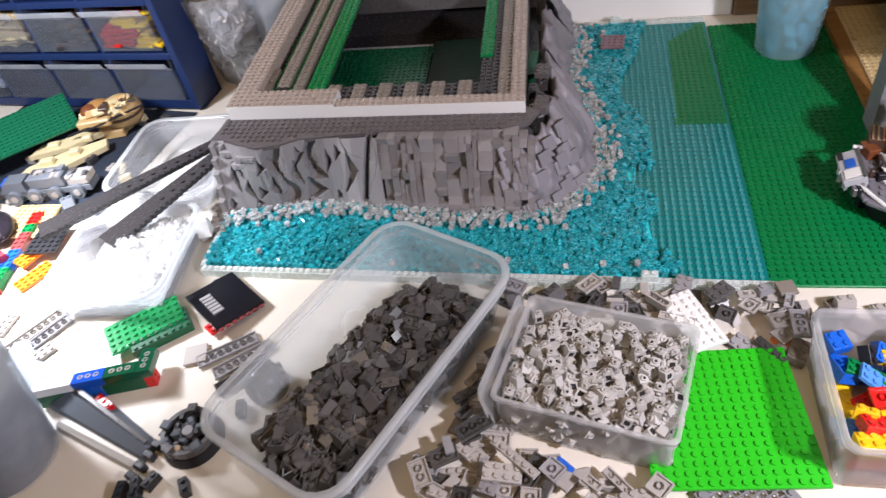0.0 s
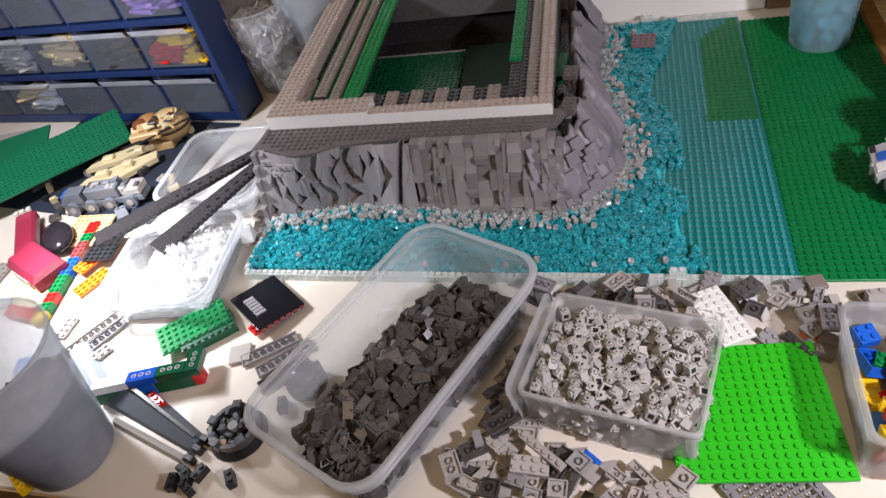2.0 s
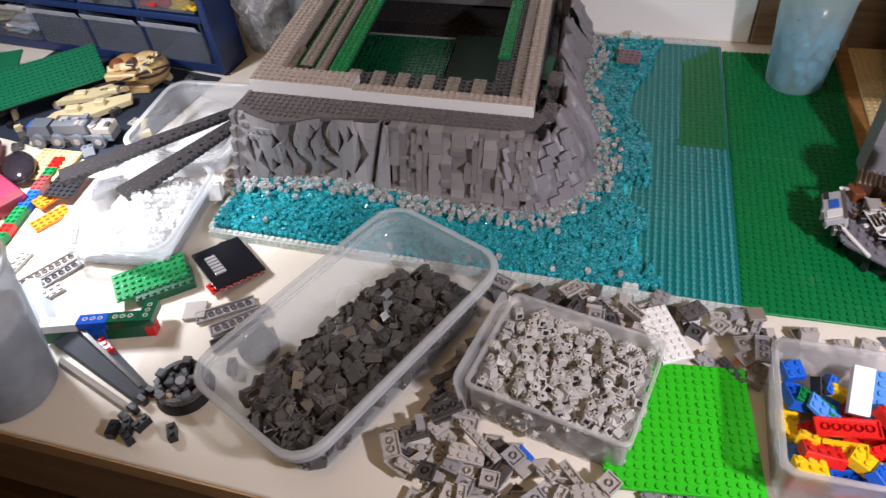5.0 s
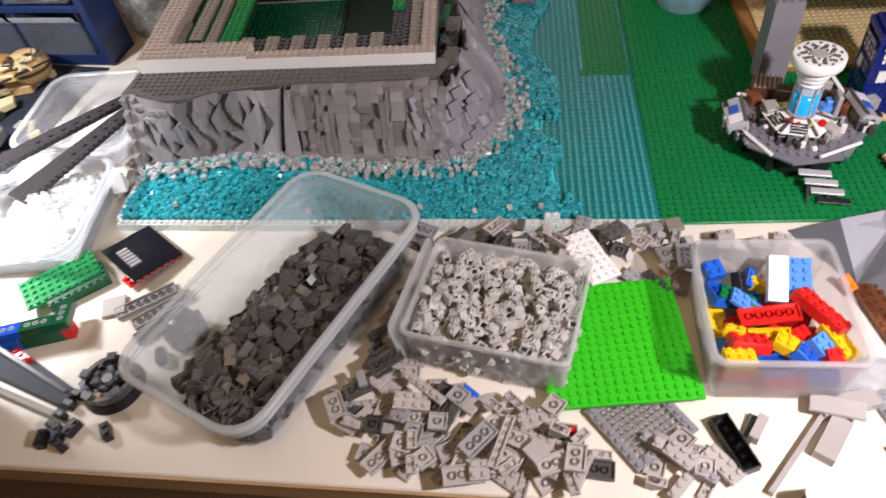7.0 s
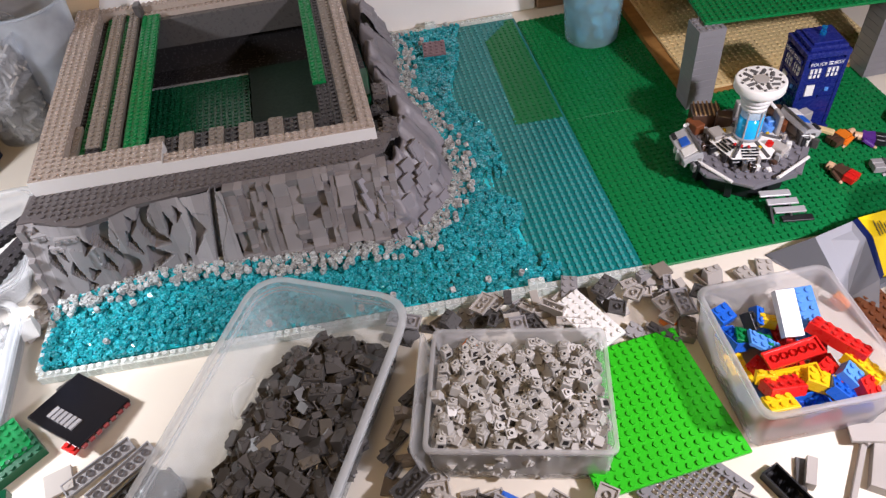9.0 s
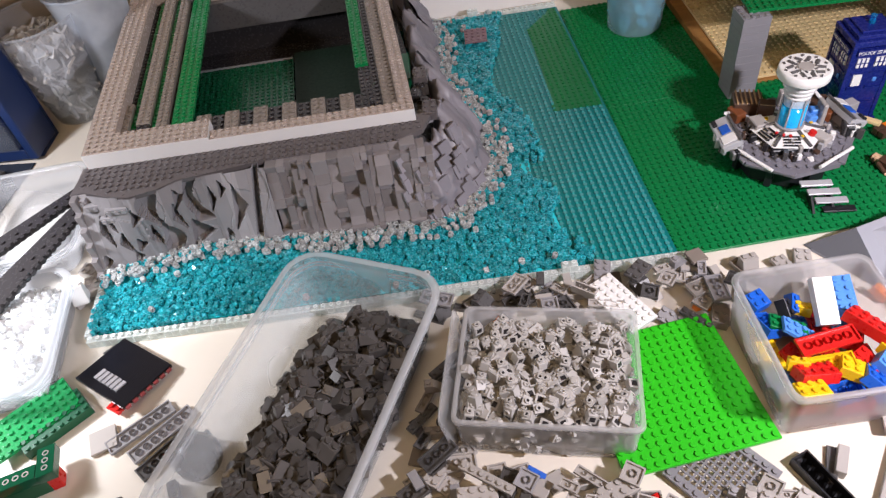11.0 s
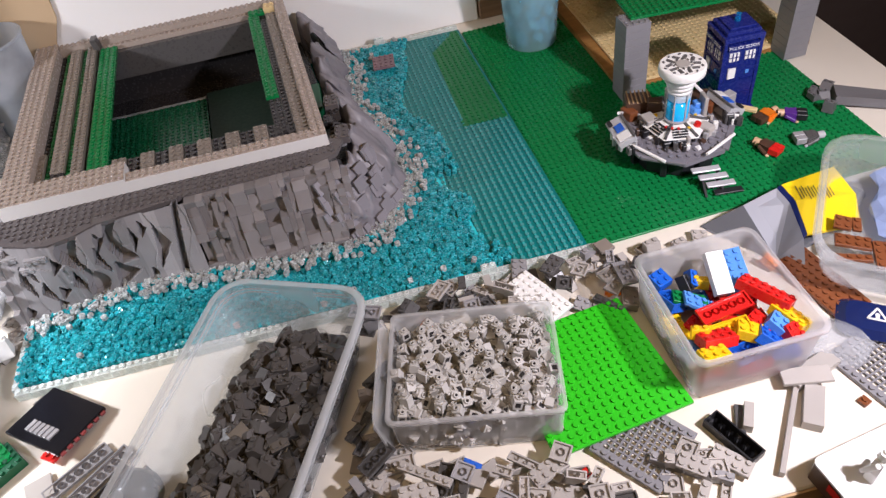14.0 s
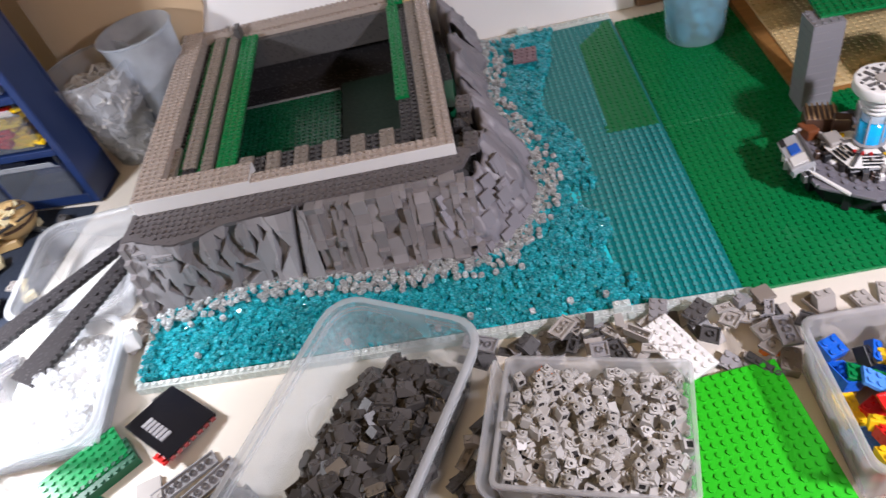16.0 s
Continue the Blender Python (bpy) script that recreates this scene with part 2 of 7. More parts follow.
M_AQUA = gem("aqua_round_stud", (0.74, 0.99, 1.0), (0.030, 0.85, 0.98), 0.76, 1.9)
M_WATER = plastic("teal_water_sheet", (0.003, 0.165, 0.165), 0.2, 0.05, 120.0, 0.03, 0.1, 0.3)
M_TRANSBLUE = see_through("trans_blue", (0.10, 0.58, 0.92), (0.02, 0.42, 0.82), 0.55, 0.06, 200.0, 0.5)
M_BAGGREY = plastic("grey_printed_bag", (0.20, 0.205, 0.23), 0.3, 0.1, 30.0, 0.2)
M_BAGDK = plastic("dark_grey_print", (0.115, 0.12, 0.135), 0.3, 0.1, 30.0, 0.2)
M_BAGLT = plastic("light_grey_print", (0.33, 0.34, 0.38), 0.3, 0.1, 30.0, 0.2)
M_BAGYEL = plastic("yellow_print", (0.85, 0.60, 0.01), 0.3, 0.06, 30.0, 0.2)
M_BAGNAVY = plastic("navy_print", (0.008, 0.016, 0.085), 0.22, 0.06, 30.0, 0.2)
M_FILM = see_through("clear_film_bag", (0.92, 0.93, 0.95), (0.7, 0.72, 0.75), 0.30, 0.12, 80.0)
M_WHITECARD = plastic("white_card", (0.80, 0.80, 0.80), 0.5, 0.04, 40.0)
M_CURTAIN = plaster("pale_curtain", (0.62, 0.58, 0.54))
M_DARKCLOTH = plaster("dark_brown_cloth", (0.035, 0.022, 0.018))


# ---- mesh tools ----
class Shape:
    """Vertices and faces, gathered piece by piece and turned into one mesh."""

    def __init__(self):
        self.v, self.f, self.m, self.slot, self.x = [], [], [], 0, Matrix.Identity(4)

    def add(self, verts, faces):
        k = len(self.v)
        self.v.extend((self.x @ Vector(p))[:] for p in verts)
        self.f.extend(tuple(i + k for i in f) for f in faces)
        self.m.extend([self.slot] * len(faces))
        return self

    def box(self, x0, y0, z0, x1, y1, z1, c=0.0):
        if c <= 0:
            v = [(x, y, z) for z in (z0, z1) for y in (y0, y1) for x in (x0, x1)]
            return self.add(v, [(0, 2, 3, 1), (4, 5, 7, 6), (0, 1, 5, 4), (2, 6, 7, 3), (0, 4, 6, 2), (1, 3, 7, 5)])
        pts, idx = [], {}
        xs, ys, zs = (x0, x1), (y0, y1), (z0, z1)
        for a in (0, 1):
            for b in (0, 1):
                for d in (0, 1):
                    s = [1 if q == 0 else -1 for q in (a, b, d)]
                    for ax in range(3):
                        p = [xs[a], ys[b], zs[d]]
                        for q in range(3):
                            if q != ax:
                                p[q] += s[q] * c
                        idx[a, b, d, ax] = len(pts)
                        pts.append(p)
        faces = []
        for ax in range(3):
            o = [q for q in range(3) if q != ax]
            for side in (0, 1):
                ring = []
                for e, g in ((0, 0), (1, 0), (1, 1), (0, 1)):
                    key = [0, 0, 0]
                    key[ax], key[o[0]], key[o[1]] = side, e, g
                    ring.append(idx[(*key, ax)])
                faces.append(tuple(ring if (side == 1) != (ax == 1) else ring[::-1]))
        for ax in range(3):
            o = [q for q in range(3) if q != ax]
            for e in (0, 1):
                for g in (0, 1):
                    k0, k1 = [0, 0, 0], [0, 0, 0]
                    k0[ax], k1[ax] = 0, 1
                    for k in (k0, k1):
                        k[o[0]], k[o[1]] = e, g
                    faces.append((idx[(*k0, o[0])], idx[(*k1, o[0])], idx[(*k1, o[1])], idx[(*k0, o[1])]))
        for a in (0, 1):
            for b in (0, 1):
                for d in (0, 1):
                    faces.append((idx[a, b, d, 0], idx[a, b, d, 1], idx[a, b, d, 2]))
        return self.add(pts, faces)

    def cyl(self, x, y, z, r, h, n=12, r2=None, cap=True, bottom=False):
        r2 = r if r2 is None else r2
        ring = [(math.cos(2 * math.pi * i / n), math.sin(2 * math.pi * i / n)) for i in range(n)]
        v = [(x + r * a, y + r * b, z) for a, b in ring] + [(x + r2 * a, y + r2 * b, z + h) for a, b in ring]
        f = [(i, (i + 1) % n, n + (i + 1) % n, n + i) for i in range(n)]
        if cap:
            f.append(tuple(range(n, 2 * n)))
        if bottom:
            f.append(tuple(range(n - 1, -1, -1)))
        return self.add(v, f)

    def ring(self, x, y, z, r0, r1, h, n=10):
        """A short tube with an open bore."""
        v, f = [], []
        for i in range(n):
            a = 2 * math.pi * i / n
            c, s = math.cos(a), math.sin(a)
            v += [(x + r1 * c, y + r1 * s, z), (x + r1 * c, y + r1 * s, z + h), (x + r0 * c, y + r0 * s, z + h), (x + r0 * c, y + r0 * s, z)]
        for i in range(n):
            j = (i + 1) % n
            for k in range(3):
                f.append((4 * i + k, 4 * j + k, 4 * j + k + 1, 4 * i + k + 1))
        return self.add(v, f)

    def studs(self, nx, ny, x0, y0, z, n=8, pitch=STUD, h=0.0017, r=0.0024, keep=None):
        for i in range(nx):
            for j in range(ny):
                x, y = x0 + (i + 0.5) * pitch, y0 + (j + 0.5) * pitch
                if keep is None or keep(x, y):
                    self.cyl(x, y, z, r, h, n)
        return self

    def prism(self, profile, x0, x1):
        """A profile of (y, z) points, counter-clockwise seen from +x, drawn out along x."""
        n = len(profile)
        v = [(x0, y, z) for y, z in profile] + [(x1, y, z) for y, z in profile]
        f = [(i, n + i, n + (i + 1) % n, (i + 1) % n) for i in range(n)]
        f += [tuple(range(n)), tuple(range(2 * n - 1, n - 1, -1))]
        return self.add(v, [t[::-1] for t in f])

    def slab(self, outline, z0, z1):
        """An outline of (x, y) points, counter-clockwise, drawn up from z0 to z1."""
        n = len(outline)
        v = [(x, y, z0) for x, y in outline] + [(x, y, z1) for x, y in outline]
        f = [(i, (i + 1) % n, n + (i + 1) % n, n + i) for i in range(n)]
        return self.add(v, f + [tuple(range(n - 1, -1, -1)), tuple(range(n, 2 * n))])

    def loft(self, loops, first=True, last=True):
        n = len(loops[0])
        v = [p for lp in loops for p in lp]
        f = []
        for k in range(len(loops) - 1):
            for i in range(n):
                j = (i + 1) % n
                f.append((k * n + i, k * n + j, (k + 1) * n + j, (k + 1) * n + i))
        if first:
            f.append(tuple(range(n - 1, -1, -1)))
        if last:
            f.append(tuple((len(loops) - 1) * n + i for i in range(n)))
        return self.add(v, f)

    def mesh(self, name, mats, smooth=False):
        me = bpy.data.meshes.new(name)
        me.from_pydata(self.v, [], self.f)
        for m in mats if isinstance(mats, (list, tuple)) else [mats]:
            me.materials.append(m)
        if any(self.m):
            me.polygons.foreach_set("material_index", self.m)
        if smooth:
            me.polygons.foreach_set("use_smooth", [len(f) == 4 for f in self.f])
        me.update()
        return me


def part(name, shape, material, parent, label="", smooth=False, kind=""):
    ob = new(name, shape.mesh(name, material, smooth) if isinstance(shape, Shape) else shape)
    ob.parent = parent
    return tagged(ob, label, kind=kind)


def thing(name, label, category, m=None, shape=None, material=None, group="", kind="", smooth=False):
    ob = new(name, shape.mesh(name, material, smooth) if shape else None)
    if m is not None:
        ob.matrix_world = m
    return tagged(ob, label, category, group, kind)


def rounded(lx, ly, r, z, n=5):
    pts = []
    for cx, cy, a0 in ((lx / 2 - r, ly / 2 - r, 0), (-lx / 2 + r, ly / 2 - r, 90), (-lx / 2 + r, -ly / 2 + r, 180), (lx / 2 - r, -ly / 2 + r, 270)):
        for k in range(n + 1):
            a = radians(a0 + 90 * k / n)
            pts.append((cx + r * math.cos(a), cy + r * math.sin(a), z))
    return pts


def tub(name, label, m, lx, ly, h, r, taper, mat, lip=0.005, wall=0.0015, rim_label="", ribs=True, rim_mat=None):
    """An open food tub: tapered walls with thickness, rounded corners and a rolled lip."""
    ob = thing(name, label, "tub", m)
    bx, by = lx - taper, ly - taper
    s = Shape()
    lv = [rounded(bx - 0.006, by - 0.006, max(r - 0.003, 0.003), 0.0006), rounded(bx, by, r, 0.004)]
    for q in (0.35, 0.7):
        lv.append(rounded(bx + taper * q, by + taper * q, r + 0.001 * q, h * q))
    lv.append(rounded(lx, ly, r + 0.002, h - 0.008))
    lv.append(rounded(lx, ly, r + 0.002, h))
    t = 2 * wall
    lv += [rounded(lx - t, ly - t, r + 0.001, h), rounded(lx - t, ly - t, r + 0.001, h - 0.008)]
    for q in (0.7, 0.35):
        lv.append(rounded(bx + taper * q - t, by + taper * q - t, r, h * q))
    lv += [rounded(bx - t, by - t, max(r - 0.001, 0.002), 0.005), rounded(bx - t - 0.004, by - t - 0.004, max(r - 0.003, 0.002), 0.0022)]
    s.loft(lv)
    part("shell", s, mat, ob, smooth=True)
    s = Shape()
    o = 2 * lip
    s.loft([rounded(lx + 0.0006, ly + 0.0006, r + 0.002, h - 0.002), rounded(lx + o, ly + o, r + lip, h - 0.003), rounded(lx + o, ly + o, r + lip, h - 0.0005),
            rounded(lx + o * 0.8, ly + o * 0.8, r + lip, h + 0.0012), rounded(lx + 0.001, ly + 0.001, r + 0.002, h + 0.0012), rounded(lx - t, ly - t, r + 0.001, h + 0.0004)], False, False)
    if ribs:
        for q, z in ((0.4, h - 0.011), (0.3, h - 0.015)):
            s.loft([rounded(lx + 0.0004, ly + 0.0004, r + 0.002, z), rounded(lx + o * q, ly + o * q, r + 0.003, z + 0.001), rounded(lx + 0.0004, ly + 0.0004, r + 0.002, z + 0.002)], False, False)
    part("rim", s, rim_mat or mat, ob, rim_label, smooth=True)
    return ob


# pieces that lie about loose
PLATE, BRICK = 0.0032, 0.0096
BOX_CACHE = {}


def brick_mesh(nx, ny, h, mat, under=True, stud=True):
    """A moulded toy brick or plate: studs above, a hollow with tubes below."""
    key = ("brick", nx, ny, h, mat.name, under, stud)
    if key not in BOX_CACHE:
        s = Shape()
        a, b, g, w = nx * STUD / 2 - 0.0001, ny * STUD / 2 - 0.0001, 0.0003, 0.0013
        s.add([(-a, -b, 0), (a, -b, 0), (a, b, 0), (-a, b, 0), (-a, -b, h - g), (a, -b, h - g), (a, b, h - g), (-a, b, h - g),
               (-a + g, -b + g, h), (a - g, -b + g, h), (a - g, b - g, h), (-a + g, b - g, h)],
              [(0, 1, 5, 4), (1, 2, 6, 5), (2, 3, 7, 6), (3, 0, 4, 7), (4, 5, 9, 8), (5, 6, 10, 9), (6, 7, 11, 10), (7, 4, 8, 11), (8, 9, 10, 11)])
        d = h - 0.0012
        s.add([(-a, -b, 0), (a, -b, 0), (a, b, 0), (-a, b, 0), (-a + w, -b + w, 0), (a - w, -b + w, 0), (a - w, b - w, 0), (-a + w, b - w, 0),
               (-a + w, -b + w, d), (a - w, -b + w, d), (a - w, b - w, d), (-a + w, b - w, d)],
              [(1, 0, 4, 5), (2, 1, 5, 6), (3, 2, 6, 7), (0, 3, 7, 4), (5, 4, 8, 9), (6, 5, 9, 10), (7, 6, 10, 11), (4, 7, 11, 8), (9, 8, 11, 10)])
        if nx > 1 and ny > 1:
            for i in range(nx - 1):
                for j in range(ny - 1):
                    s.ring((i + 1) * STUD - nx * STUD / 2, (j + 1) * STUD - ny * STUD / 2, 0.0002, 0.0024, 0.0033, d, 8)
        else:
            for i in range(max(nx, ny) - 1):
                o = (i + 1) * STUD - max(nx, ny) * STUD / 2
                s.cyl(o if nx > 1 else 0, o if ny > 1 else 0, 0.0002, 0.0016, d, 8)
        if stud:
            s.studs(nx, ny, -nx * STUD / 2, -ny * STUD / 2, h)
        BOX_CACHE[key] = s.mesh("toy_brick", mat)
    return BOX_CACHE[key]


def slope_mesh(nx, h, mat, steep=0.0, deep=2):
    """A roof brick: one stud row behind, a slanted face before it, hollow below."""
    key = ("slope", nx, h, mat.name, steep, deep)
    if key not in BOX_CACHE:
        s = Shape()
        a, b, w = nx * STUD / 2 - 0.0001, deep * STUD / 2 - 0.0001, 0.0013
        y1 = b - STUD + 0.0002
        prof = [(-b, 0), (b, 0), (b, h), (y1, h), (-b, 0.0015 + steep)]
        n = 5
        v = [(-a, y, z) for y, z in prof] + [(a, y, z) for y, z in prof]
        f = [(n + i, n + (i + 1) % n, (i + 1) % n, i) for i in range(1, n)] + [(4, 3, 2, 1, 0), (5, 6, 7, 8, 9)]
        s.add(v, f)
        d = h * 0.7
        s.add([(-a, -b, 0), (a, -b, 0), (a, b, 0), (-a, b, 0), (-a + w, -b + w, 0), (a - w, -b + w, 0), (a - w, b - w, 0), (-a + w, b - w, 0),
               (-a + w, -b + w, 0.001), (a - w, -b + w, 0.001), (a - w, b - w, d), (-a + w, b - w, d)],
              [(1, 0, 4, 5), (2, 1, 5, 6), (3, 2, 6, 7), (0, 3, 7, 4), (5, 4, 8, 9), (6, 5, 9, 10), (7, 6, 10, 11), (4, 7, 11, 8), (9, 8, 11, 10)])
        s.ring(0, 0, 0.0002, 0.0016, 0.0026, d * 0.5, 8)
        s.studs(nx, 1, -a, y1, h)
        BOX_CACHE[key] = s.mesh("toy_slope", mat)
    return BOX_CACHE[key]


def headlight_mesh(mat):
    """A one-stud brick with a stud and a recess on its side."""
    key = ("headlight", mat.name)
    if key not in BOX_CACHE:
        s = Shape()
        a, h = 0.0039, 0.0096
        s.box(-a, -a, 0.0012, a, a, h, 0.0003)
        s.ring(0, 0, h, 0.0013, 0.0024, 0.0017, 10)
        s.x = Matrix.Translation((0, -a, 0.0052)) @ pose(0, 0, 0, 90, 0, 0)
        s.ring(0, 0, 0, 0.0014, 0.0024, 0.0017, 8)
        s.x = Matrix.Identity(4)
        s.add([(-a, a + 2e-5, 0.0012), (a, a + 2e-5, 0.0012), (a, a + 2e-5, h), (-a, a + 2e-5, h), (-0.0024, a + 3e-5, 0.003), (0.0024, a + 3e-5, 0.003), (0.0024, a + 3e-5, 0.008), (-0.0024, a + 3e-5, 0.008),
               (-0.0024, a - 0.003, 0.003), (0.0024, a - 0.003, 0.003), (0.0024, a - 0.003, 0.008), (-0.0024, a - 0.003, 0.008)],
              [(0, 1, 5, 4), (1, 2, 6, 5), (2, 3, 7, 6), (3, 0, 4, 7)])
        # near-black disc and box paint the shade in stud bore and recess
        s.slot = 1
        s.cyl(0, 0, h + 0.0001, 0.0013, 0.0002, 8)
        s.box(-0.0023, a - 0.0005, 0.0031, 0.0023, a + 6e-5, 0.0079)
        BOX_CACHE[key] = s.mesh("toy_headlight", [mat, M_WING])
    return BOX_CACHE[key]


def piece(name, mesh, m, label, category="toy brick", group=""):
    ob = new(name, mesh)
    ob.matrix_world = m
    return tagged(ob, label, category, group)


# ---- setting ----
def setting(name, shape, mat, label):
    return thing(name, label, name.split("_")[0], None, shape, mat, kind="structure")


setting("table_top", Shape().box(-1.0, -0.292, -0.024, 1.068, 0.62, 0.0, 0.0015), M_TABLE, "cream laminate table top with worn front edge")
setting("table_edge_trim", Shape().box(-1.0, -0.2945, -0.024, 1.068, -0.2925, -0.002), M_EDGE, "wooden edge band along the table front")
setting("table_apron", Shape().box(-0.98, -0.2935, -0.13, 1.05, -0.27, -0.0265), M_WOODD, "dark wooden rail under the table top")
setting("floor", Shape().box(-2.4, -2.6, -0.78, 3.0, 0.9, -0.75), M_FLOOR, "dark brown wooden floor under the table")
setting("wall_north", Shape().box(-2.4, 0.86, -0.75, 3.0, 0.92, 1.66), M_ROOM, "beige painted room wall")
setting("wall_south", Shape().box(-2.4, -2.66, -0.75, 3.0, -2.6, 1.66), M_ROOM, "beige painted room wall")
setting("wall_west", Shape().box(-2.46, -2.6, -0.75, -2.4, 0.86, 1.66), M_ROOM, "beige painted room wall")
setting("wall_east", Shape().box(3.0, -2.6, -0.75, 3.06, 0.86, 1.66), M_ROOM, "beige painted room wall")
setting("ceiling", Shape().box(-2.4, -2.6, 1.66, 3.0, 0.86, 1.70), M_WALL, "white painted ceiling")
setting("wall_panel", Shape().box(-0.24, 0.548, 0.0005, 0.617, 0.568, 0.42, 0.002), M_WALL, "white painted panel standing behind the model")

board = Shape().slab([(-0.24, 0.0), (-0.065, 0.0), (0.012, 0.150), (0.030, 0.30), (-0.24, 0.30)], 0.0, 0.004)
thing("tan_board", "tan board leaning on the white panel behind frosted cups", "board", pose(0, 0.5455, 0.0008, 90, 0, 0), board, plaster("tan_card", (0.58, 0.42, 0.26)))

# brown cabinet side behind the green plate
cab = thing("wooden_cabinet", "brown wooden cabinet standing behind the table model", "cabinet")
part("side_panel", Shape().box(0.619, 0.545, 0.0006, 0.74, 0.80, 0.5, 0.002), M_WOODD, cab)
part("back_board", Shape().box(0.742, 0.53, 0.0006, 1.06, 0.55, 0.5, 0.002), M_WOODD, cab)


# ---- the sea ----
SLANT = -0.04  # the sea drifts to the west towards its back


def sx(x, y):
    return x + SLANT * y


M_BED = plastic("aqua_bed", (0.025, 0.66, 0.76), 0.2, 0.05, 120.0)
sea = thing("sea_model", "transparent toy brick sea edged with clear bricks", "toy model")
part("sea_sheet", Shape().slab([(0.002, 0.002), (0.598, 0.002), (sx(0.598, 0.52), 0.52), (sx(0.002, 0.52), 0.52)], 0.0005, 0.0066), M_WATER, sea, "teal plates seen through clear plates")
patch = [(0.5265, 0.262), (0.585, 0.262), (sx(0.594, 0.515), 0.515), (0.567, 0.518), (0.524, 0.465)]
part("green_patch", Shape().slab(patch, 0.0060, 0.0070), plastic("deep_green_patch", (0.004, 0.150, 0.045), 0.4, 0.05), sea, "green plate under the clear plates")
s, low = Shape(), Shape()
for i in range(74):
    for j in range(64):
        x, y = 0.004 + (i + 0.5) * STUD, 0.004 + (j + 0.5) * STUD
        over = y > 0.262 and sx(x, y) > 0.525 + 0.8 * max(0.0, y - 0.465)
        if (x > 0.40 or y > 0.42) and not over:
            s.cyl(sx(x, y), y, 0.0066, 0.0024, 0.0018, 8)
        elif over:
            low.cyl(sx(x, y), y, 0.0068, 0.0024, 0.0012, 8)
part("studs", s, see_through("clear_studs", (0.60, 0.92, 0.93), (0.12, 0.48, 0.49), 0.5, 0.08), sea, "rows of clear studs", kind=PART_STUFF)
part("patch_studs", low, M_GREEN, sea, "green studs dimmed by clear plates", kind=PART_STUFF)

s = Shape()
for i in range(25):
    x = 0.400 + 0.008 * i
    far = 0.262 if x > 0.536 else 0.515
    s.slab([(sx(x, 0.005) - 0.0012, 0.005), (sx(x, 0.005) + 0.0012, 0.005), (sx(x, far) + 0.0012, far), (sx(x, far) - 0.0012, far)], 0.0064, 0.0076)
part("seams", s, plastic("pale_teal_seam", (0.030, 0.34, 0.33), 0.15, 0.05), sea, "raised seams between the clear plates", kind=PART_STUFF)


def clear_brick(long, studs_up=True):
    key = ("clear", long, studs_up)
    if key not in BOX_CACHE:
        q = Shape()
        q.box(-long * STUD / 2 + 1e-4, -0.0039, 0, long * STUD / 2 - 1e-4, 0.0039, 0.0096, 0.0004)
        if studs_up:
            q.studs(long, 1, -long * STUD / 2, -STUD / 2, 0.0096)
        else:
            for i in range(long):
                q.box(-long * STUD / 2 + i * STUD + 0.0012, -0.0046, 0.0018, -long * STUD / 2 + (i + 1) * STUD - 0.0012, -0.00385, 0.0078)
        # near-white edge strips and stud rings paint the glints of clear plastic
        q.slot = 1
        half = long * STUD / 2
        for i in range(long + 1):
            e = -half + i * STUD
            q.box(max(-half, e - 0.0004) + 2e-4, -0.0041, 0.0004, min(half, e + 0.0004) - 2e-4, -0.0039, 0.0095)
        for z in (0.0003, 0.0090):
            q.box(-half + 3e-4, -0.00415, z, half - 3e-4, -0.0039, z + 0.0006)
        for i in range(long):
            q.ring(-half + (i + 0.5) * STUD, 0, 0.0097 + (0.0017 if studs_up else 0), 0.0014, 0.0024, 0.0003, 10)
        BOX_CACHE[key] = q.mesh("clear_brick", [M_CLEAR, M_CLEARGLINT])
    return BOX_CACHE[key]


for i in range(38):
    ob = new("clear_brick", clear_brick(2, i < 22))
    ob.parent = sea
    ob.location, ob.scale = (-0.004 + (i + 0.5) * 0.016, -0.0042, 0.0006), (1, 1, 1 if i < 22 else 1.2)
for i in range(12):
    ob = new("clear_brick", clear_brick(2))
    ob.parent = sea
    ob.location, ob.rotation_euler = (sx(-0.0042, 0.008 + i * 0.016), 0.008 + i * 0.016, 0.0006), (0, 0, radians(90))
for i in range(12):
    ob = new("clear_brick", clear_brick(2))
    ob.parent = sea
    ob.location = (0.392 + i * 0.016, 0.526, 0.0006)
for x in (0.488, 0.45):
    ob = new("clear_brick", clear_brick(2))
    ob.parent = sea
    ob.location = (x, -0.003 if x > 0.46 else 0.522, 0.0106)
part("mauve_plate", brick_mesh(4, 4, PLATE, M_MAUVE), None, sea, "mauve square plate floating on the sea").matrix_local = pose(0.447, 0.449, 0.0185, 3, 0, -4)

# shore line at the foot of the rocks, and the rocks' upper edge
FOOT = [(-0.012, 0.078), (0.05, 0.098), (0.11, 0.109), (0.19, 0.098), (0.27, 0.090), (0.34, 0.086), (0.385, 0.097), (0.418, 0.132), (0.434, 0.185), (0.430, 0.240), (0.414, 0.290), (0.396, 0.345), (0.388, 0.395), (0.392, 0.450), (0.386, 0.505), (0.366, 0.545)]
BROW = [(-0.008, 0.118), (0.05, 0.122), (0.11, 0.128), (0.19, 0.124), (0.27, 0.124), (0.34, 0.128), (0.362, 0.142), (0.378, 0.170), (0.386, 0.205), (0.382, 0.245), (0.374, 0.290), (0.364, 0.345), (0.358, 0.395), (0.356, 0.450), (0.350, 0.505), (0.342, 0.540)]


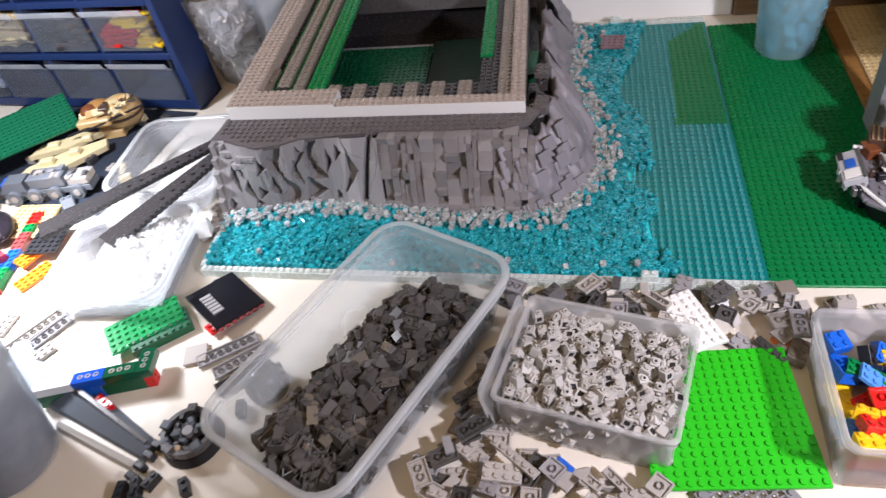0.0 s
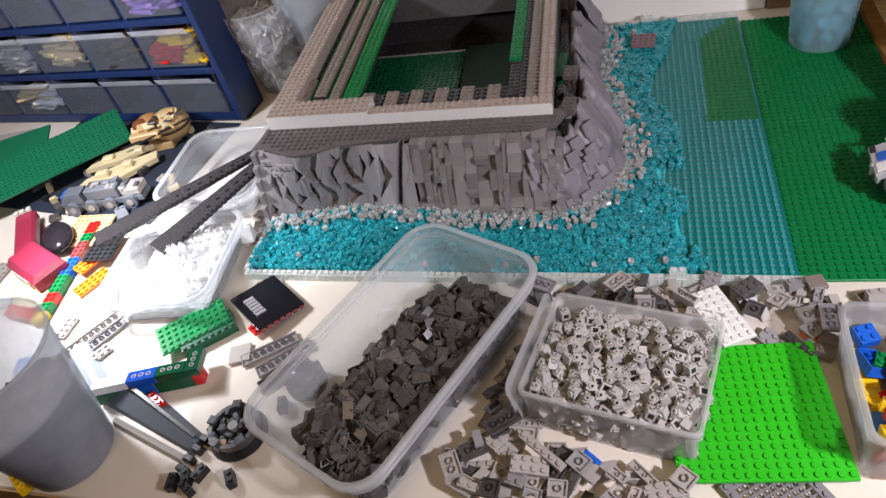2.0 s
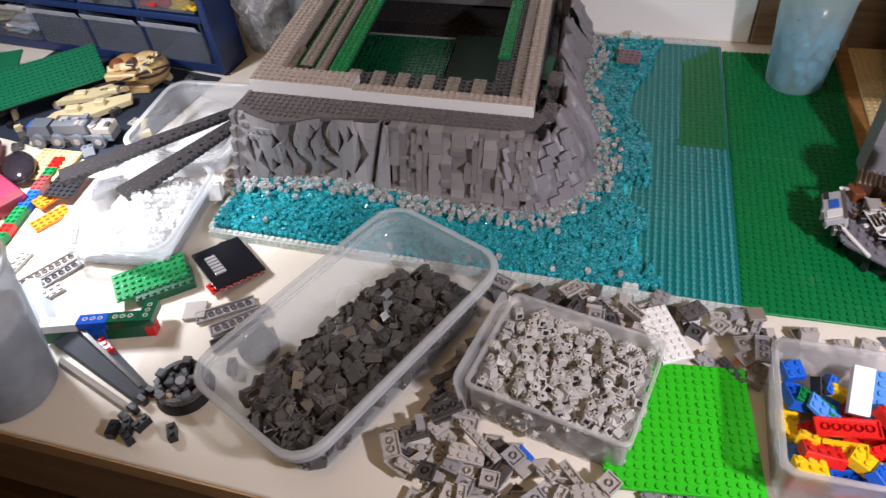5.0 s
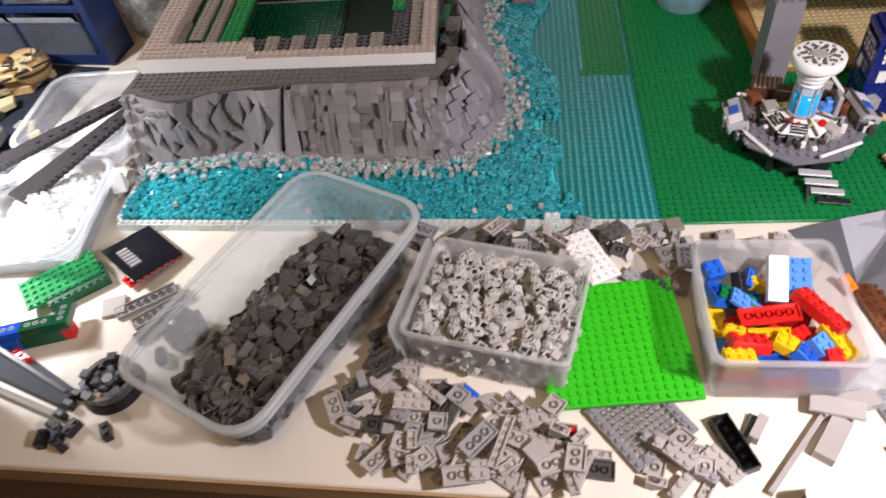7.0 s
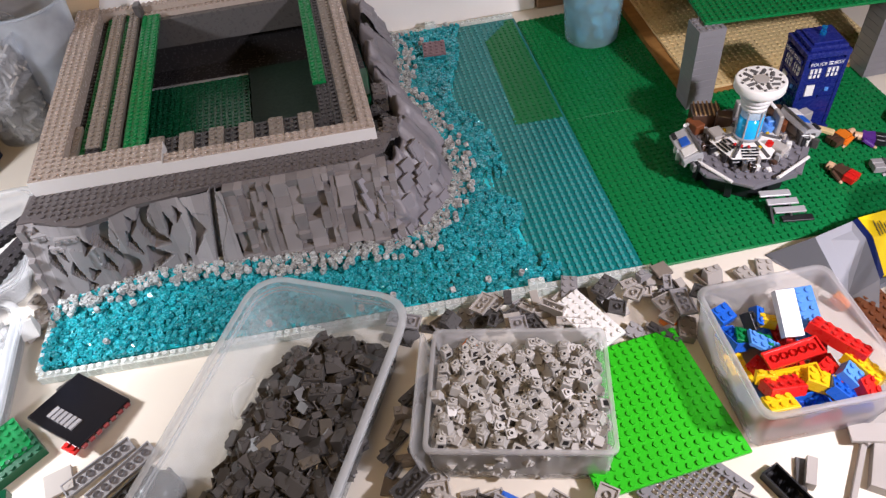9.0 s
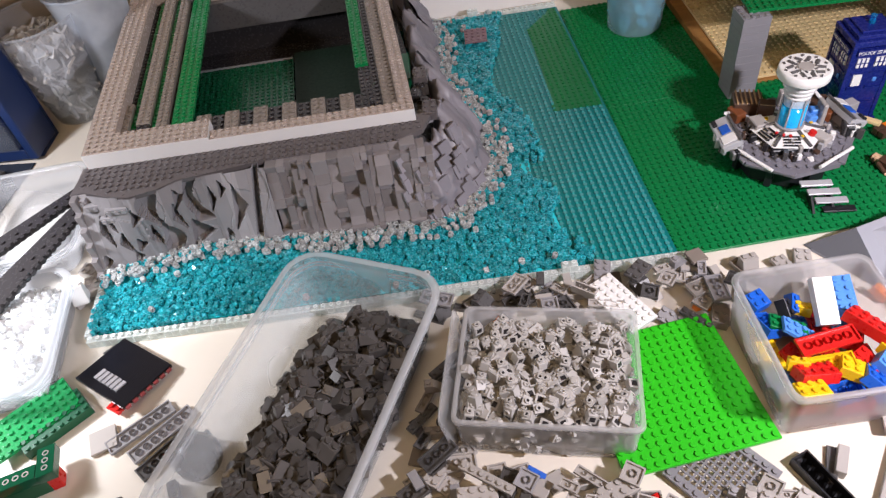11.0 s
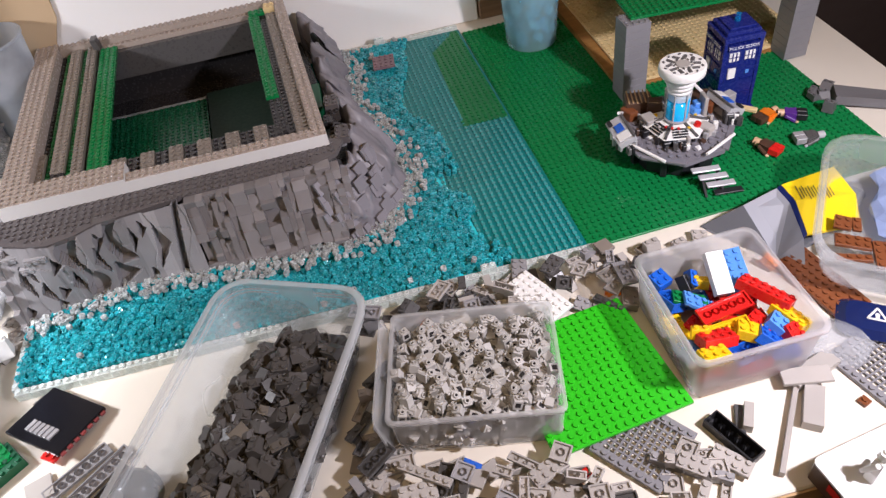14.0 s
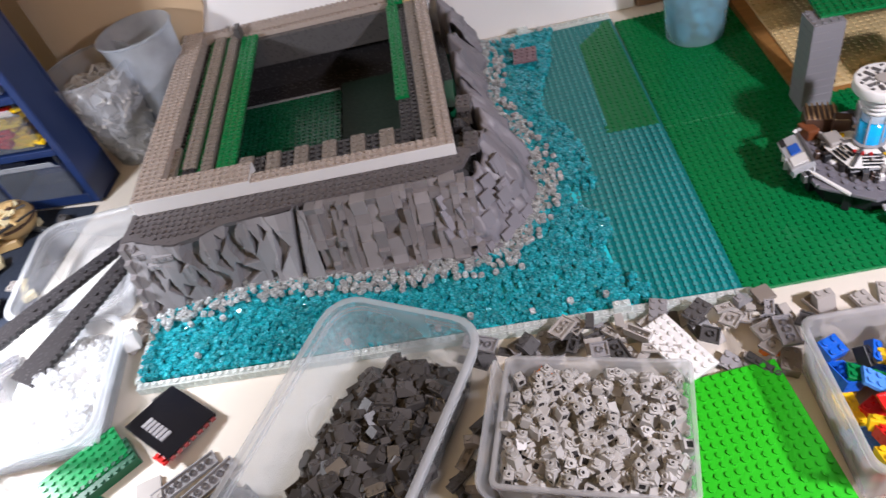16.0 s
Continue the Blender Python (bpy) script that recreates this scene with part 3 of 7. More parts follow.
def along(line, d):
    """The point d metres along a polyline."""
    for (x0, y0), (x1, y1) in zip(line, line[1:]):
        L = math.hypot(x1 - x0, y1 - y0)
        if d <= L or (x1, y1) == line[-1]:
            q = d / L
            return x0 + (x1 - x0) * q, y0 + (y1 - y0) * q
        d -= L


def length(line):
    return sum(math.hypot(b[0] - a[0], b[1] - a[1]) for a, b in zip(line, line[1:]))


LF, LB = length(FOOT), length(BROW)


def shore_gap(x, y):
    """How far a point lies off the shore line, out on the water (minus: on the rocks)."""
    best, sign = 9.0, 1.0
    for (x0, y0), (x1, y1) in zip(FOOT, FOOT[1:]):
        dx, dy = x1 - x0, y1 - y0
        q = max(0.0, min(1.0, ((x - x0) * dx + (y - y0) * dy) / (dx * dx + dy * dy)))
        ex, ey = x - x0 - q * dx, y - y0 - q * dy
        d = math.hypot(ex, ey)
        if d < best:
            best, sign = d, 1.0 if dx * ey - dy * ex < 0 else -1.0
    return best * sign


def sprinkle(shape, count, accept, z_of, r=0.0029):
    rng = random.Random(11 + count)
    done = 0
    while done < count:
        x, y = rng.uniform(-0.005, 0.57), rng.uniform(0.003, 0.52)
        layer = accept(x, y, rng)
        if not layer:
            continue
        done += 1
        tilt = rng.choice((rng.uniform(-8, 8), rng.uniform(-15, 15), rng.uniform(-25, 25), rng.uniform(-40, 40), rng.choice((0, 90))))
        shape.x = pose(x, y, z_of(x, y, rng), tilt, 0, rng.uniform(0, 360))
        rr = r * rng.uniform(0.92, 1.05)
        shape.cyl(0, 0, -0.0022, rr, 0.0032, 9, bottom=True)
        if rng.random() < 0.55:
            shape.ring(0, 0, 0.0010, rr * 0.52, rr * 0.98, 0.0015, 9)
        else:
            shape.cyl(0, 0, 0.0010, rr * 0.8, 0.0017, 9)
    shape.x = Matrix.Identity(4)
    return shape


def beach(x, y):
    """Outer edge of the heap of loose round studs: wide in the front corner, a band along the rocks."""
    g = shore_gap(x, y)
    if g < -0.012:
        return 0
    if y < 0.13 and x < 0.36:
        return 1
    if y < 0.17:
        return 1 if x < 0.505 - 0.20 * max(0.0, y - 0.02) + 0.012 * math.sin(70 * y) else 0
    wide = 0.056 + 0.005 * math.sin(35 * y) + 0.30 * max(0.0, y - 0.34)
    if y < 0.30:
        wide = 0.062 - 0.02 * (y - 0.17)
    return 1 if g < wide else 0


bed = Shape()
bed.slab([(0.004, 0.004), (0.50, 0.004), (0.488, 0.09), (0.476, 0.15), (0.478, 0.20), (0.458, 0.30), (0.462, 0.42), (0.468, 0.51), (0.36, 0.51), (0.38, 0.42), (0.40, 0.30), (0.42, 0.16), (0.38, 0.10), (0.10, 0.11), (0.002, 0.08)], 0.0062, 0.0072)
part("aqua_bed", bed, M_BED, sea, "bright aqua plates under the loose studs")
aqua = Shape()
sprinkle(aqua, 4700, lambda x, y, r: beach(x, y) and shore_gap(x, y) > 0.002, lambda x, y, r: 0.0092 + r.uniform(0, 0.0019) + 0.006 * max(0, 1 - shore_gap(x, y) / 0.02))
part("loose_aqua_studs", aqua, M_AQUA, sea, "heaped loose aqua round studs", kind=PART_STUFF)
foam = Shape()
sprinkle(foam, 1150, lambda x, y, r: -0.008 < shore_gap(x, y) < 0.026 * r.random() ** 1.2 + 0.002 or (beach(x, y) and r.random() < 0.004),
         lambda x, y, r: 0.0135 + r.uniform(0, 0.0050), 0.0032)
part("foam_studs", foam, M_FOAM, sea, "clear round studs as surf along the rocks", kind=PART_STUFF)

# ---- green land ----
land = thing("green_baseplates", "green studded baseplates lying beside the sea", "baseplate")
s = Shape()
for x0, y0, nx, ny in ((0.598, 0.001, 47, 32), (0.5890, 0.2570, 19, 32)):
    s.x = pose(x0, y0, 0, 0, 0, 2.0)
    s.box(0, 0, 0.0006, nx * STUD, ny * STUD - 0.0006, 0.0036, 0.0005)
s.x = Matrix.Identity(4)
part("sheet", s, M_GREEN, land)
s = Shape()
for x0, y0, nx, ny in ((0.598, 0.001, 47, 32), (0.5890, 0.2570, 19, 32)):
    s.x = pose(x0, y0, 0, 0, 0, 2.0)
    s.studs(nx, ny, 0, 0, 0.0036)
part("studs", s, M_GREEN, land, kind=PART_STUFF)

# ---- the rock and tower ----
rock = thing("rock_island", "grey brick-built cliff with a hollow tower base on top", "toy model")
hollow = Shape()


def inset(line, d):
    out = []
    for i, (x, y) in enumerate(line):
        a, b = line[max(0, i - 1)], line[min(len(line) - 1, i + 1)]
        L = math.hypot(b[0] - a[0], b[1] - a[1])
        out.append((x - (b[1] - a[1]) / L * d, y + (b[0] - a[0]) / L * d))
    return out


f2, b2 = inset(FOOT, 0.010), inset(BROW, 0.009)
n = len(f2)
hollow.add([(x, y, 0.002) for x, y in f2] + [(x, y, 0.094 if y < 0.16 else 0.055) for x, y in b2], [(i, i + 1, n + i + 1, n + i) for i in range(n - 1)])
part("cliff_core", hollow, M_DGREY, rock)


def cliff_piece(w, h, low, high, run, mat):
    """One facing brick of the cliff: front from low to high before the slope, back set parallel to the slope."""
    key = ("cliff", round(w, 4), round(h, 4), round(low, 4), round(high, 4), round(run, 4), mat.name)
    if key not in BOX_CACHE:
        q = Shape()
        q.prism([(-low, 0), (0.009, 0), (0.009 + run, h), (-high, h), (-high - 0.0003, h - 0.0008)], -w / 2 + 1e-4, w / 2 - 1e-4)
        BOX_CACHE[key] = q.mesh("cliff_brick", mat)
    return BOX_CACHE[key]


def at_x(line, x):
    for (x0, y0), (x1, y1) in zip(line, line[1:]):
        if x <= x1 or (x1, y1) == line[-1]:
            return y0 + (y1 - y0) * (x - x0) / (x1 - x0)


CLIFF = 0.0972
rng = random.Random(5)


def face_brick(x, w, z, h, out, over, mat=None):
    """out: how far the brick stands before the slope; over: how far its top hangs out over the slope."""
    yf, yb = at_x(FOOT[:6], x), at_x(BROW[:6], x)
    run = (yb - yf) * h / CLIFF
    ob = new("cliff_brick", cliff_piece(w, round(h, 4), round(out, 4), round(out - run + over, 4), round(run, 4), mat or M_ROCK))
    ob.parent = rock
    ob.matrix_local = pose(x, yf + (yb - yf) * z / CLIFF, z, 0, 0, rng.uniform(-1.0, 1.0))


def climb(x0, x1, steps):
    """A column of facing bricks from the foot to the brow; each step is (height, stand-out below, stand-out above)."""
    z = 0.003
    for h, low, high in steps:
        h = min(h, CLIFF - z)
        if h < 0.002:
            break
        face_brick((x0 + x1) / 2, x1 - x0, z, h, low, high - low)
        z += h


# west end: smooth slopes with two sinuous overhung bands, small wedge-shaped holes and a slanting cleft
LOBE = [(-0.012, 0.122), (0.004, 0.122), (0.031, 0.110), (0.055, 0.104), (0.081, 0.110), (0.102, 0.121), (0.126, 0.1235), (0.21, 0.124)]
WEDGES = ((0.044, 0.0610, 0.016, 0.023), (0.023, 0.0350, 0.013, 0.022), (0.039, 0.0290, 0.011, 0.018), (0.030, 0.0150, 0.012, 0.016), (0.007, 0.0460, 0.011, 0.032), (0.094, 0.0150, 0.028, 0.036), (0.146, 0.0300, 0.021, 0.055), (0.056, 0.0330, 0.013, 0.028), (-0.002, 0.0170, 0.010, 0.017), (0.131, 0.0120, 0.010, 0.022), (0.086, 0.0480, 0.010, 0.030), (0.093, 0.0700, 0.009, 0.022), (0.127, 0.0560, 0.009, 0.030), (0.018, 0.0620, 0.009, 0.018), (0.140, 0.0700, 0.008, 0.020))


def stand_out(x, z):
    """How far the west cliff stands before its slope at one spot."""
    facet = 0.0055 + 0.0005 * math.sin(math.floor(x / 0.0158) * 2.4) * math.cos(math.floor((z + 0.4 * x) / 0.0288) * 1.7)
    u = z - 0.018
    if u > 0 and abs(x - 0.073 - 0.0065 * math.sin(u * 78)) < 0.0072 + 0.0034 * math.sin(u * 110):
        return -0.0085
    u = z - 0.047
    if u > 0 and abs(x - 0.1125 - 0.0050 * math.cos(u * 105)) < 0.0074 + 0.0024 * math.cos(u * 90):
        return -0.0085
    mid = 0.165 + 0.019 * z / CLIFF
    if abs(x - mid) < 0.0034 - 0.012 * max(0.0, z - 0.05):
        return -0.0100
    for k, (wx, wz, w, h) in enumerate(WEDGES):
        a, b = (x - wx) / w, (z - wz) / h
        if k % 3 == 1:
            a, b = 1 - a, 0.8 * b + 0.2
        elif k % 3 == 2:
            a = a * 0.8 + 0.25 * b
        if 0 < b < 1 and 0.45 * b < a < (2.0 * b if b < 0.5 else 0.45 + 1.1 * (1 - b)):
            return -0.0075
    # slope bricks overlap like shingles, each standing proud of the next
    saw = ((x + 0.008 * math.sin(z * 62) + 0.35 * z * (x < 0.06)) / 0.0370) % 1.0
    swell = 0.0026 * (0.55 - saw)
    return facet + swell - 0.0025 * max(0.0, (z - 0.08) / 0.017)


def west_panel(x0, x1):
    """A stretch of the west cliff from foot to brow, with its holes sunk in."""
    nx, nz = max(2, round((x1 - x0) / 0.00125)), 68
    pts = []
    for j in range(nz + 1):
        z = 0.003 + (CLIFF - 0.003) * j / nz
        for i in range(nx + 1):
            x = x0 + (x1 - x0) * i / nx
            yf, yb = at_x(FOOT[:6], x), at_x(LOBE, x)
            pts.append((x, yf + (yb - yf) * z / CLIFF - stand_out(min(x, x1 - 1e-5), z), z))
    n = nx + 1
    q = Shape().add(pts, [(j * n + i, j * n + i + 1, (j + 1) * n + i + 1, (j + 1) * n + i) for j in range(nz) for i in range(nx)])
    back = [(x0, 0.150, 0.003), (x1, 0.150, 0.003), (x1, 0.150, CLIFF), (x0, 0.150, CLIFF)]
    q.add(back, [(3, 2, 1, 0)])
    part("cliff_brick", q, M_WESTROCK, rock)


x = -0.011
while x < 0.188:
    west_panel(x, x + 0.0158)
    x += 0.0158
# the west end turns back under the ledge
q = Shape()
for j in range(6):
    z = 0.003 + 0.0157 * j
    q.box(-0.0112, at_x(FOOT[:6], -0.011) + 0.0070 * j - 0.004, z, -0.0040, 0.165, z + 0.0156, 0.0005)
part("cliff_brick", q, M_ROCK, rock)
# east of the cleft: narrow columns, each broken at its own heights
k = 0
while x < 0.350:
    w = rng.choice((0.008, 0.008, 0.008, 0.0064, 0.012, 0.016))
    z, steps, o = 0.003, [], rng.uniform(0.003, 0.0065)
    bold = 0.85 if x > 0.235 else 0.5
    while z < CLIFF - 0.002:
        h = rng.choice((0.0096, 0.0096, 0.0192, 0.0192, 0.0288))
        if CLIFF - z - h < 0.006:
            h = CLIFF - z
        kind = rng.random()
        if kind < 0.15 and z > 0.01:
            steps.append((h, -0.0045 * bold, -0.0045 * bold + rng.uniform(0.0, 0.002)))
            o = rng.uniform(0.003, 0.007)
        elif kind < 0.52:
            top = min(0.0100, o + rng.uniform(0.003, 0.0065) * bold)
            steps.append((h, o, top))
            o = rng.uniform(0.0015, 0.006)
        elif kind < 0.78:
            low = o + rng.uniform(0.000, 0.002)
            o = max(-0.001, low - rng.uniform(0.002, 0.006) * bold)
            steps.append((h, low, o))
        else:
            steps.append((h, o, o))
            o = max(0.0, min(0.008, o + rng.uniform(-0.002, 0.002)))
        z += h
    climb(x, x + w, steps)
    x, k = x + w, k + 1
# stepped bricks where the columns meet the crag
for k in range(10):
    for i in range(3):
        if rng.random() < 0.8:
            face_brick(0.350 + i * 0.0078, 0.0078, 0.003 + k * 0.0090, 0.0090, 0.0055 + rng.uniform(-0.002, 0.0028), rng.choice((0.0, 0.0, 0.0025)))


def crag(d0, d1, crest, seed):
    """A moulded rock panel: broad facets, a thick crest with a few spurs, and a steep inner side."""
    rk_ = random.Random(seed)
    s = Shape()
    nu, nv = 24, 18
    rows = []
    phase = rk_.uniform(0, 6)
    for j in range(nv + 4):
        row = []
        for i in range(nu + 1):
            u = i / nu
            d = d0 + (d1 - d0) * u
            fx, fy = along(FOOT, d)
            bx, by = along(BROW, d / LF * LB)
            L = math.hypot(fx - bx, fy - by)
            nx, ny = (fx - bx) / L, (fy - by) / L
            top = crest * (0.86 + 0.14 * math.sin(math.pi * u)) + 0.006 * math.sin(9 * u + phase) + 0.004 * math.sin(23 * u + phase)
            v = min(1.0, j / nv)
            spot = Vector((d, top * v, seed))
            edge = 1.0 if 0 < i < nu else 0.3
            out = 0.0055 * math.sin(math.pi * v) * math.sin(math.pi * u) + edge * (0.0085 * noise.noise(spot * 42) + 0.0045 * noise.noise(spot * 95)) + 0.0030 * edge * noise.cell((d * 70, top * v * 62, seed)) + 0.003
            shift = (rk_.uniform(-1, 1) * 0.0006 * edge, rk_.uniform(-1, 1) * 0.0006 * edge)
            x, y, z = fx + (bx - fx) * v + nx * out - ny * shift[0], fy + (by - fy) * v + ny * out + nx * shift[0], 0.002 + top * v ** 0.85 + shift[1] * (j > 0)
            if j > nv:
                k = j - nv
                x, y, z = x - nx * (0.0035, 0.0065, 0.0080)[k - 1], y - ny * (0.0035, 0.0065, 0.0080)[k - 1], z - (0.0015, 0.016, 0.055)[k - 1]
            row.append((x, y, max(0.001, z)))
        rows.append(row)
    n = nu + 1
    faces = []
    for j in range(len(rows) - 1):
        for i in range(nu):
            a, b, c, e = j * n + i, j * n + i + 1, (j + 1) * n + i + 1, (j + 1) * n + i
            faces.append((a, b, c, e))
    s.add([p for r in rows for p in r], faces)
    part("rock_panel", s, M_CRAG, rock, "smooth moulded grey rock panel with ragged crest", smooth=True)


# moulded rock panels round the east side
reach = 0.372
CRESTS = (0.084, 0.088, 0.080, 0.064, 0.078, 0.068, 0.084)
for k, crest in enumerate(CRESTS):
    step = (LF - 0.002 - reach) / len(CRESTS)
    crag(reach + step * k - 0.004, reach + step * (k + 1) + 0.005, crest, 2.7 * k)

# square plates set into the front of the crag
rg = random.Random(52)
for k in range(40):
    d, v = rg.uniform(0.362, 0.470), rg.uniform(0.04, 0.86)
    fx, fy = along(FOOT, d)
    bx, by = along(BROW, d / LF * LB)
    turn = math.degrees(math.atan2(fy - by, fx - bx)) + 90
    ob = new("crag_plate", brick_mesh(rg.choice((1, 1, 2)), 2, PLATE, M_CRAG, stud=False))
    ob.parent = rock
    ob.matrix_local = pose(fx + (bx - fx) * v, fy + (by - fy) * v, 0.004 + 0.086 * v, 0, 0, turn) @ pose(0, rg.choice((-0.0055, -0.0070, -0.0080)), 0, rg.uniform(63, 69), 0, rg.uniform(-2, 2))

# bricks set sideways at the west brow, studs outwards
for x, z, n in ((0.012, 0.0850, 3), (0.036, 0.0830, 3), (-0.004, 0.0905, 2), (0.022, 0.0720, 2)):
    yb = at_x(FOOT[:6], x) + (at_x(LOBE, x) - at_x(FOOT[:6], x)) * z / CLIFF
    part("sideways_brick", brick_mesh(n, 1, BRICK, M_MGREY), None, rock).matrix_local = pose(x, yb + 0.0030, z, 90, 0, rng.uniform(-3, 3))

# plateau of dark studs round the tower, with the shaft left open
RX0, RX1, RY0, RY1 = -0.002, 0.357, 0.159, 0.535
SHEAR = -0.085


def tx(x, y):
    return x + SHEAR * (y - RY0)


def sheared_box(shape, x0, y0, z0, x1, y1, z1):
    pts = [(x0, y0), (x1, y0), (x1, y1), (x0, y1)]
    return shape.slab([(tx(a, b), b) for a, b in pts], z0, z1)


def sheared_studs(shape, x0, y0, x1, y1, z):
    nx, ny = int(round((x1 - x0) / STUD)), int(round((y1 - y0) / STUD))
    for i in range(nx):
        for j in range(ny):
            x, y = x0 + (i + 0.5) * (x1 - x0) / nx, y0 + (j + 0.5) * (y1 - y0) / ny
            shape.cyl(tx(x, y), y, z, 0.0024, 0.0017, 8)
    return shape


top = Shape().slab([(x, y - 0.002) for x, y in LOBE[:7]] + [(x, y + 0.006) for x, y in BROW[3:6]] + [BROW[6]] + [(0.372, 0.165), (0.3575, 0.172), (-0.004, 0.176)], 0.0935, 0.0985)
part("plateau", top, M_PLATEAU, rock, "dark grey studded ledge below the white rim")
s = Shape()
for i in range(46):
    for j in range(9):
        x, y = -0.006 + (i + 0.5) * STUD, 0.096 + (j + 0.5) * STUD
        lim = [b for a, b in zip(BROW, BROW[1:]) if a[0] <= x < b[0]]
        if y < 0.170 and y > (at_x(LOBE, x) + 0.005 if x < 0.20 else lim[0][1] + 0.002 if lim else 0.120):
            s.cyl(x, y, 0.0985, 0.0024, 0.0017, 8)
part("plateau_studs", s, M_PLATEAU, rock, kind=PART_STUFF)

# near-black slab stands in for the shade between rim and outer rocks
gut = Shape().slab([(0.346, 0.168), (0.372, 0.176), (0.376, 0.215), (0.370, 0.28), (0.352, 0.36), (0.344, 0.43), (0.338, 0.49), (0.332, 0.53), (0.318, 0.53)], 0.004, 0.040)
part("gully", gut, M_WING, rock, "near-black fill for the shade between the rim and the outer rocks")
rg = random.Random(41)
for k in range(9):
    y = 0.176 + 0.009 * k
    x = 0.366 + rg.uniform(-0.006, 0.006)
    ob = new("gully_brick", slope_mesh(rg.choice((1, 2)), BRICK, rg.choice((M_WING, M_WING, M_MGREY))))
    ob.parent = rock
    ob.matrix_local = pose(x, y, 0.070 + rg.uniform(0, 0.012), rg.uniform(-10, 10), 0, rg.choice((0, 90, 180, 270)))
for y, z in ((0.176, 0.0895), (0.190, 0.086), (0.262, 0.080), (0.276, 0.076)):
    part("gully_brick", brick_mesh(2, 2, BRICK, M_PLATEAU), None, rock).matrix_local = pose(0.372 - 0.10 * max(0.0, y - 0.2), y, z, 0, 0, -5)
part("gully_panel", Shape().box(0.340, 0.30, 0.040, 0.352, 0.36, 0.062, 0.0005), M_DKGREEN, rock, "dark green brick deep in the gully")

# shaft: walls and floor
# both floor greens are darkened to stand in for shade down the shaft
M_PIT = plastic("pit_green_in_shade", (0.004, 0.080, 0.034), 0.25, 0.07)
part("shaft_wall", sheared_box(Shape(), RX0 + 0.002, RY0 + 0.004, 0.003, 0.030, RY1 - 0.004, 0.084), M_DGREY, rock)
part("shaft_wall", sheared_box(Shape(), 0.336, RY0 + 0.004, 0.003, RX1 - 0.002, RY1 - 0.004, 0.084), M_DGREY, rock)
part("shaft_wall", sheared_box(Shape(), 0.031, RY0 + 0.004, 0.003, 0.335, 0.196, 0.082), M_DGREY, rock)
part("shaft_wall", sheared_box(Shape(), 0.085, 0.506, 0.058, 0.335, RY1 - 0.004, 0.099), M_DGREY, rock, "grey back wall hanging over a dark gap")
# low wall and base are near-black to paint the gap's shade
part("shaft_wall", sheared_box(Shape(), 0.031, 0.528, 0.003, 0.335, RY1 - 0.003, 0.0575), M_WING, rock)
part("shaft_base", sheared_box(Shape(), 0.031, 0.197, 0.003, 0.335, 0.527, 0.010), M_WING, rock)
part("shaft_floor", sheared_box(Shape(), 0.034, 0.198, 0.0105, 0.208, 0.448, 0.0280), M_PIT, rock, "studded floor of the shaft, its green darkened for shade")
part("shaft_floor", sheared_box(Shape(), 0.209, 0.198, 0.0105, 0.334, 0.470, 0.0250), plastic("pit_floor_in_shade", (0.002, 0.020, 0.010), 0.6, 0.07), rock, "smooth floor of the shaft, its green darkened to near-black for shade")
part("floor_edge", sheared_box(Shape(), 0.034, 0.4485, 0.0105, 0.208, 0.453, 0.0290), M_MGREY, rock, "pale edge of the shaft floor")
s = Shape()
sheared_studs(s, 0.034, 0.200, 0.208, 0.448, 0.028)
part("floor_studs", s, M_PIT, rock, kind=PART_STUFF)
s = Shape()
rg = random.Random(12)
for k in range(26):
    x, y = 0.112 + 0.008 * (k % 7) + rg.choice((0, 0.008)), 0.214 + 0.008 * (k // 7) + rg.choice((0, 0.008))
    s.cyl(tx(x, y), y, 0.0282, 0.0030, 0.0034, 9)
part("clear_floor_studs", s, M_FOAM, rock, "clear round studs strewn on the shaft floor", kind=PART_STUFF)
# ledges inside the rim, strip by strip
strips = [(0.030, 0.038, 0.1010, M_WING, 0.262, 0.522), (0.030, 0.038, 0.1080, M_OLDGREY, RY0 + 0.034, 0.261), (0.038, 0.046, 0.1030, M_GREEN, RY0 + 0.034, 0.522), (0.0465, 0.0625, 0.1090, M_OLDGREY, 0.216, 0.520), (0.0465, 0.0625, 0.1075, M_WING, RY0 + 0.034, 0.2155),
          (0.0625, 0.0705, 0.1040, M_GREEN, RY0 + 0.034, 0.522), (0.0705, 0.0835, 0.1095, M_OLDGREY, RY0 + 0.034, 0.520), (0.0835, 0.0875, 0.1020, M_WING, RY0 + 0.034, 0.505),
          (0.0875, 0.1115, 0.1070, M_GREEN, 0.199, 0.510), (0.301, 0.317, 0.1090, M_GREEN, 0.27, 0.500), (0.303, 0.317, 0.1055, M_WING, RY0 + 0.034, 0.2695), (0.317, 0.326, 0.1055, M_WING, RY0 + 0.012, 0.522), (0.326, 0.341, 0.1090, M_OLDGREY, RY0 + 0.012, 0.500), (0.303, 0.326, 0.1110, M_GREEN, 0.5005, 0.515)]
for x0, x1, z, mat, y0, y1 in strips:
    low = z - 0.0034 if mat is M_GREEN and x1 - x0 > 0.012 else 0.083
    s = sheared_box(Shape(), x0, y0, low, x1 - 0.0004, y1, z)
    sheared_studs(s, x0, y0, x1, y1, z)
    part("ledge_strip", s, mat, rock)
    if low > 0.09:
        near, far = (x0, x1 - 0.012) if x0 < 0.2 else (x0 + 0.010, x1 - 0.0004)
        part("ledge_support", sheared_box(Shape(), near, y0, 0.083, far, y1, low - 0.0002), M_WING, rock)
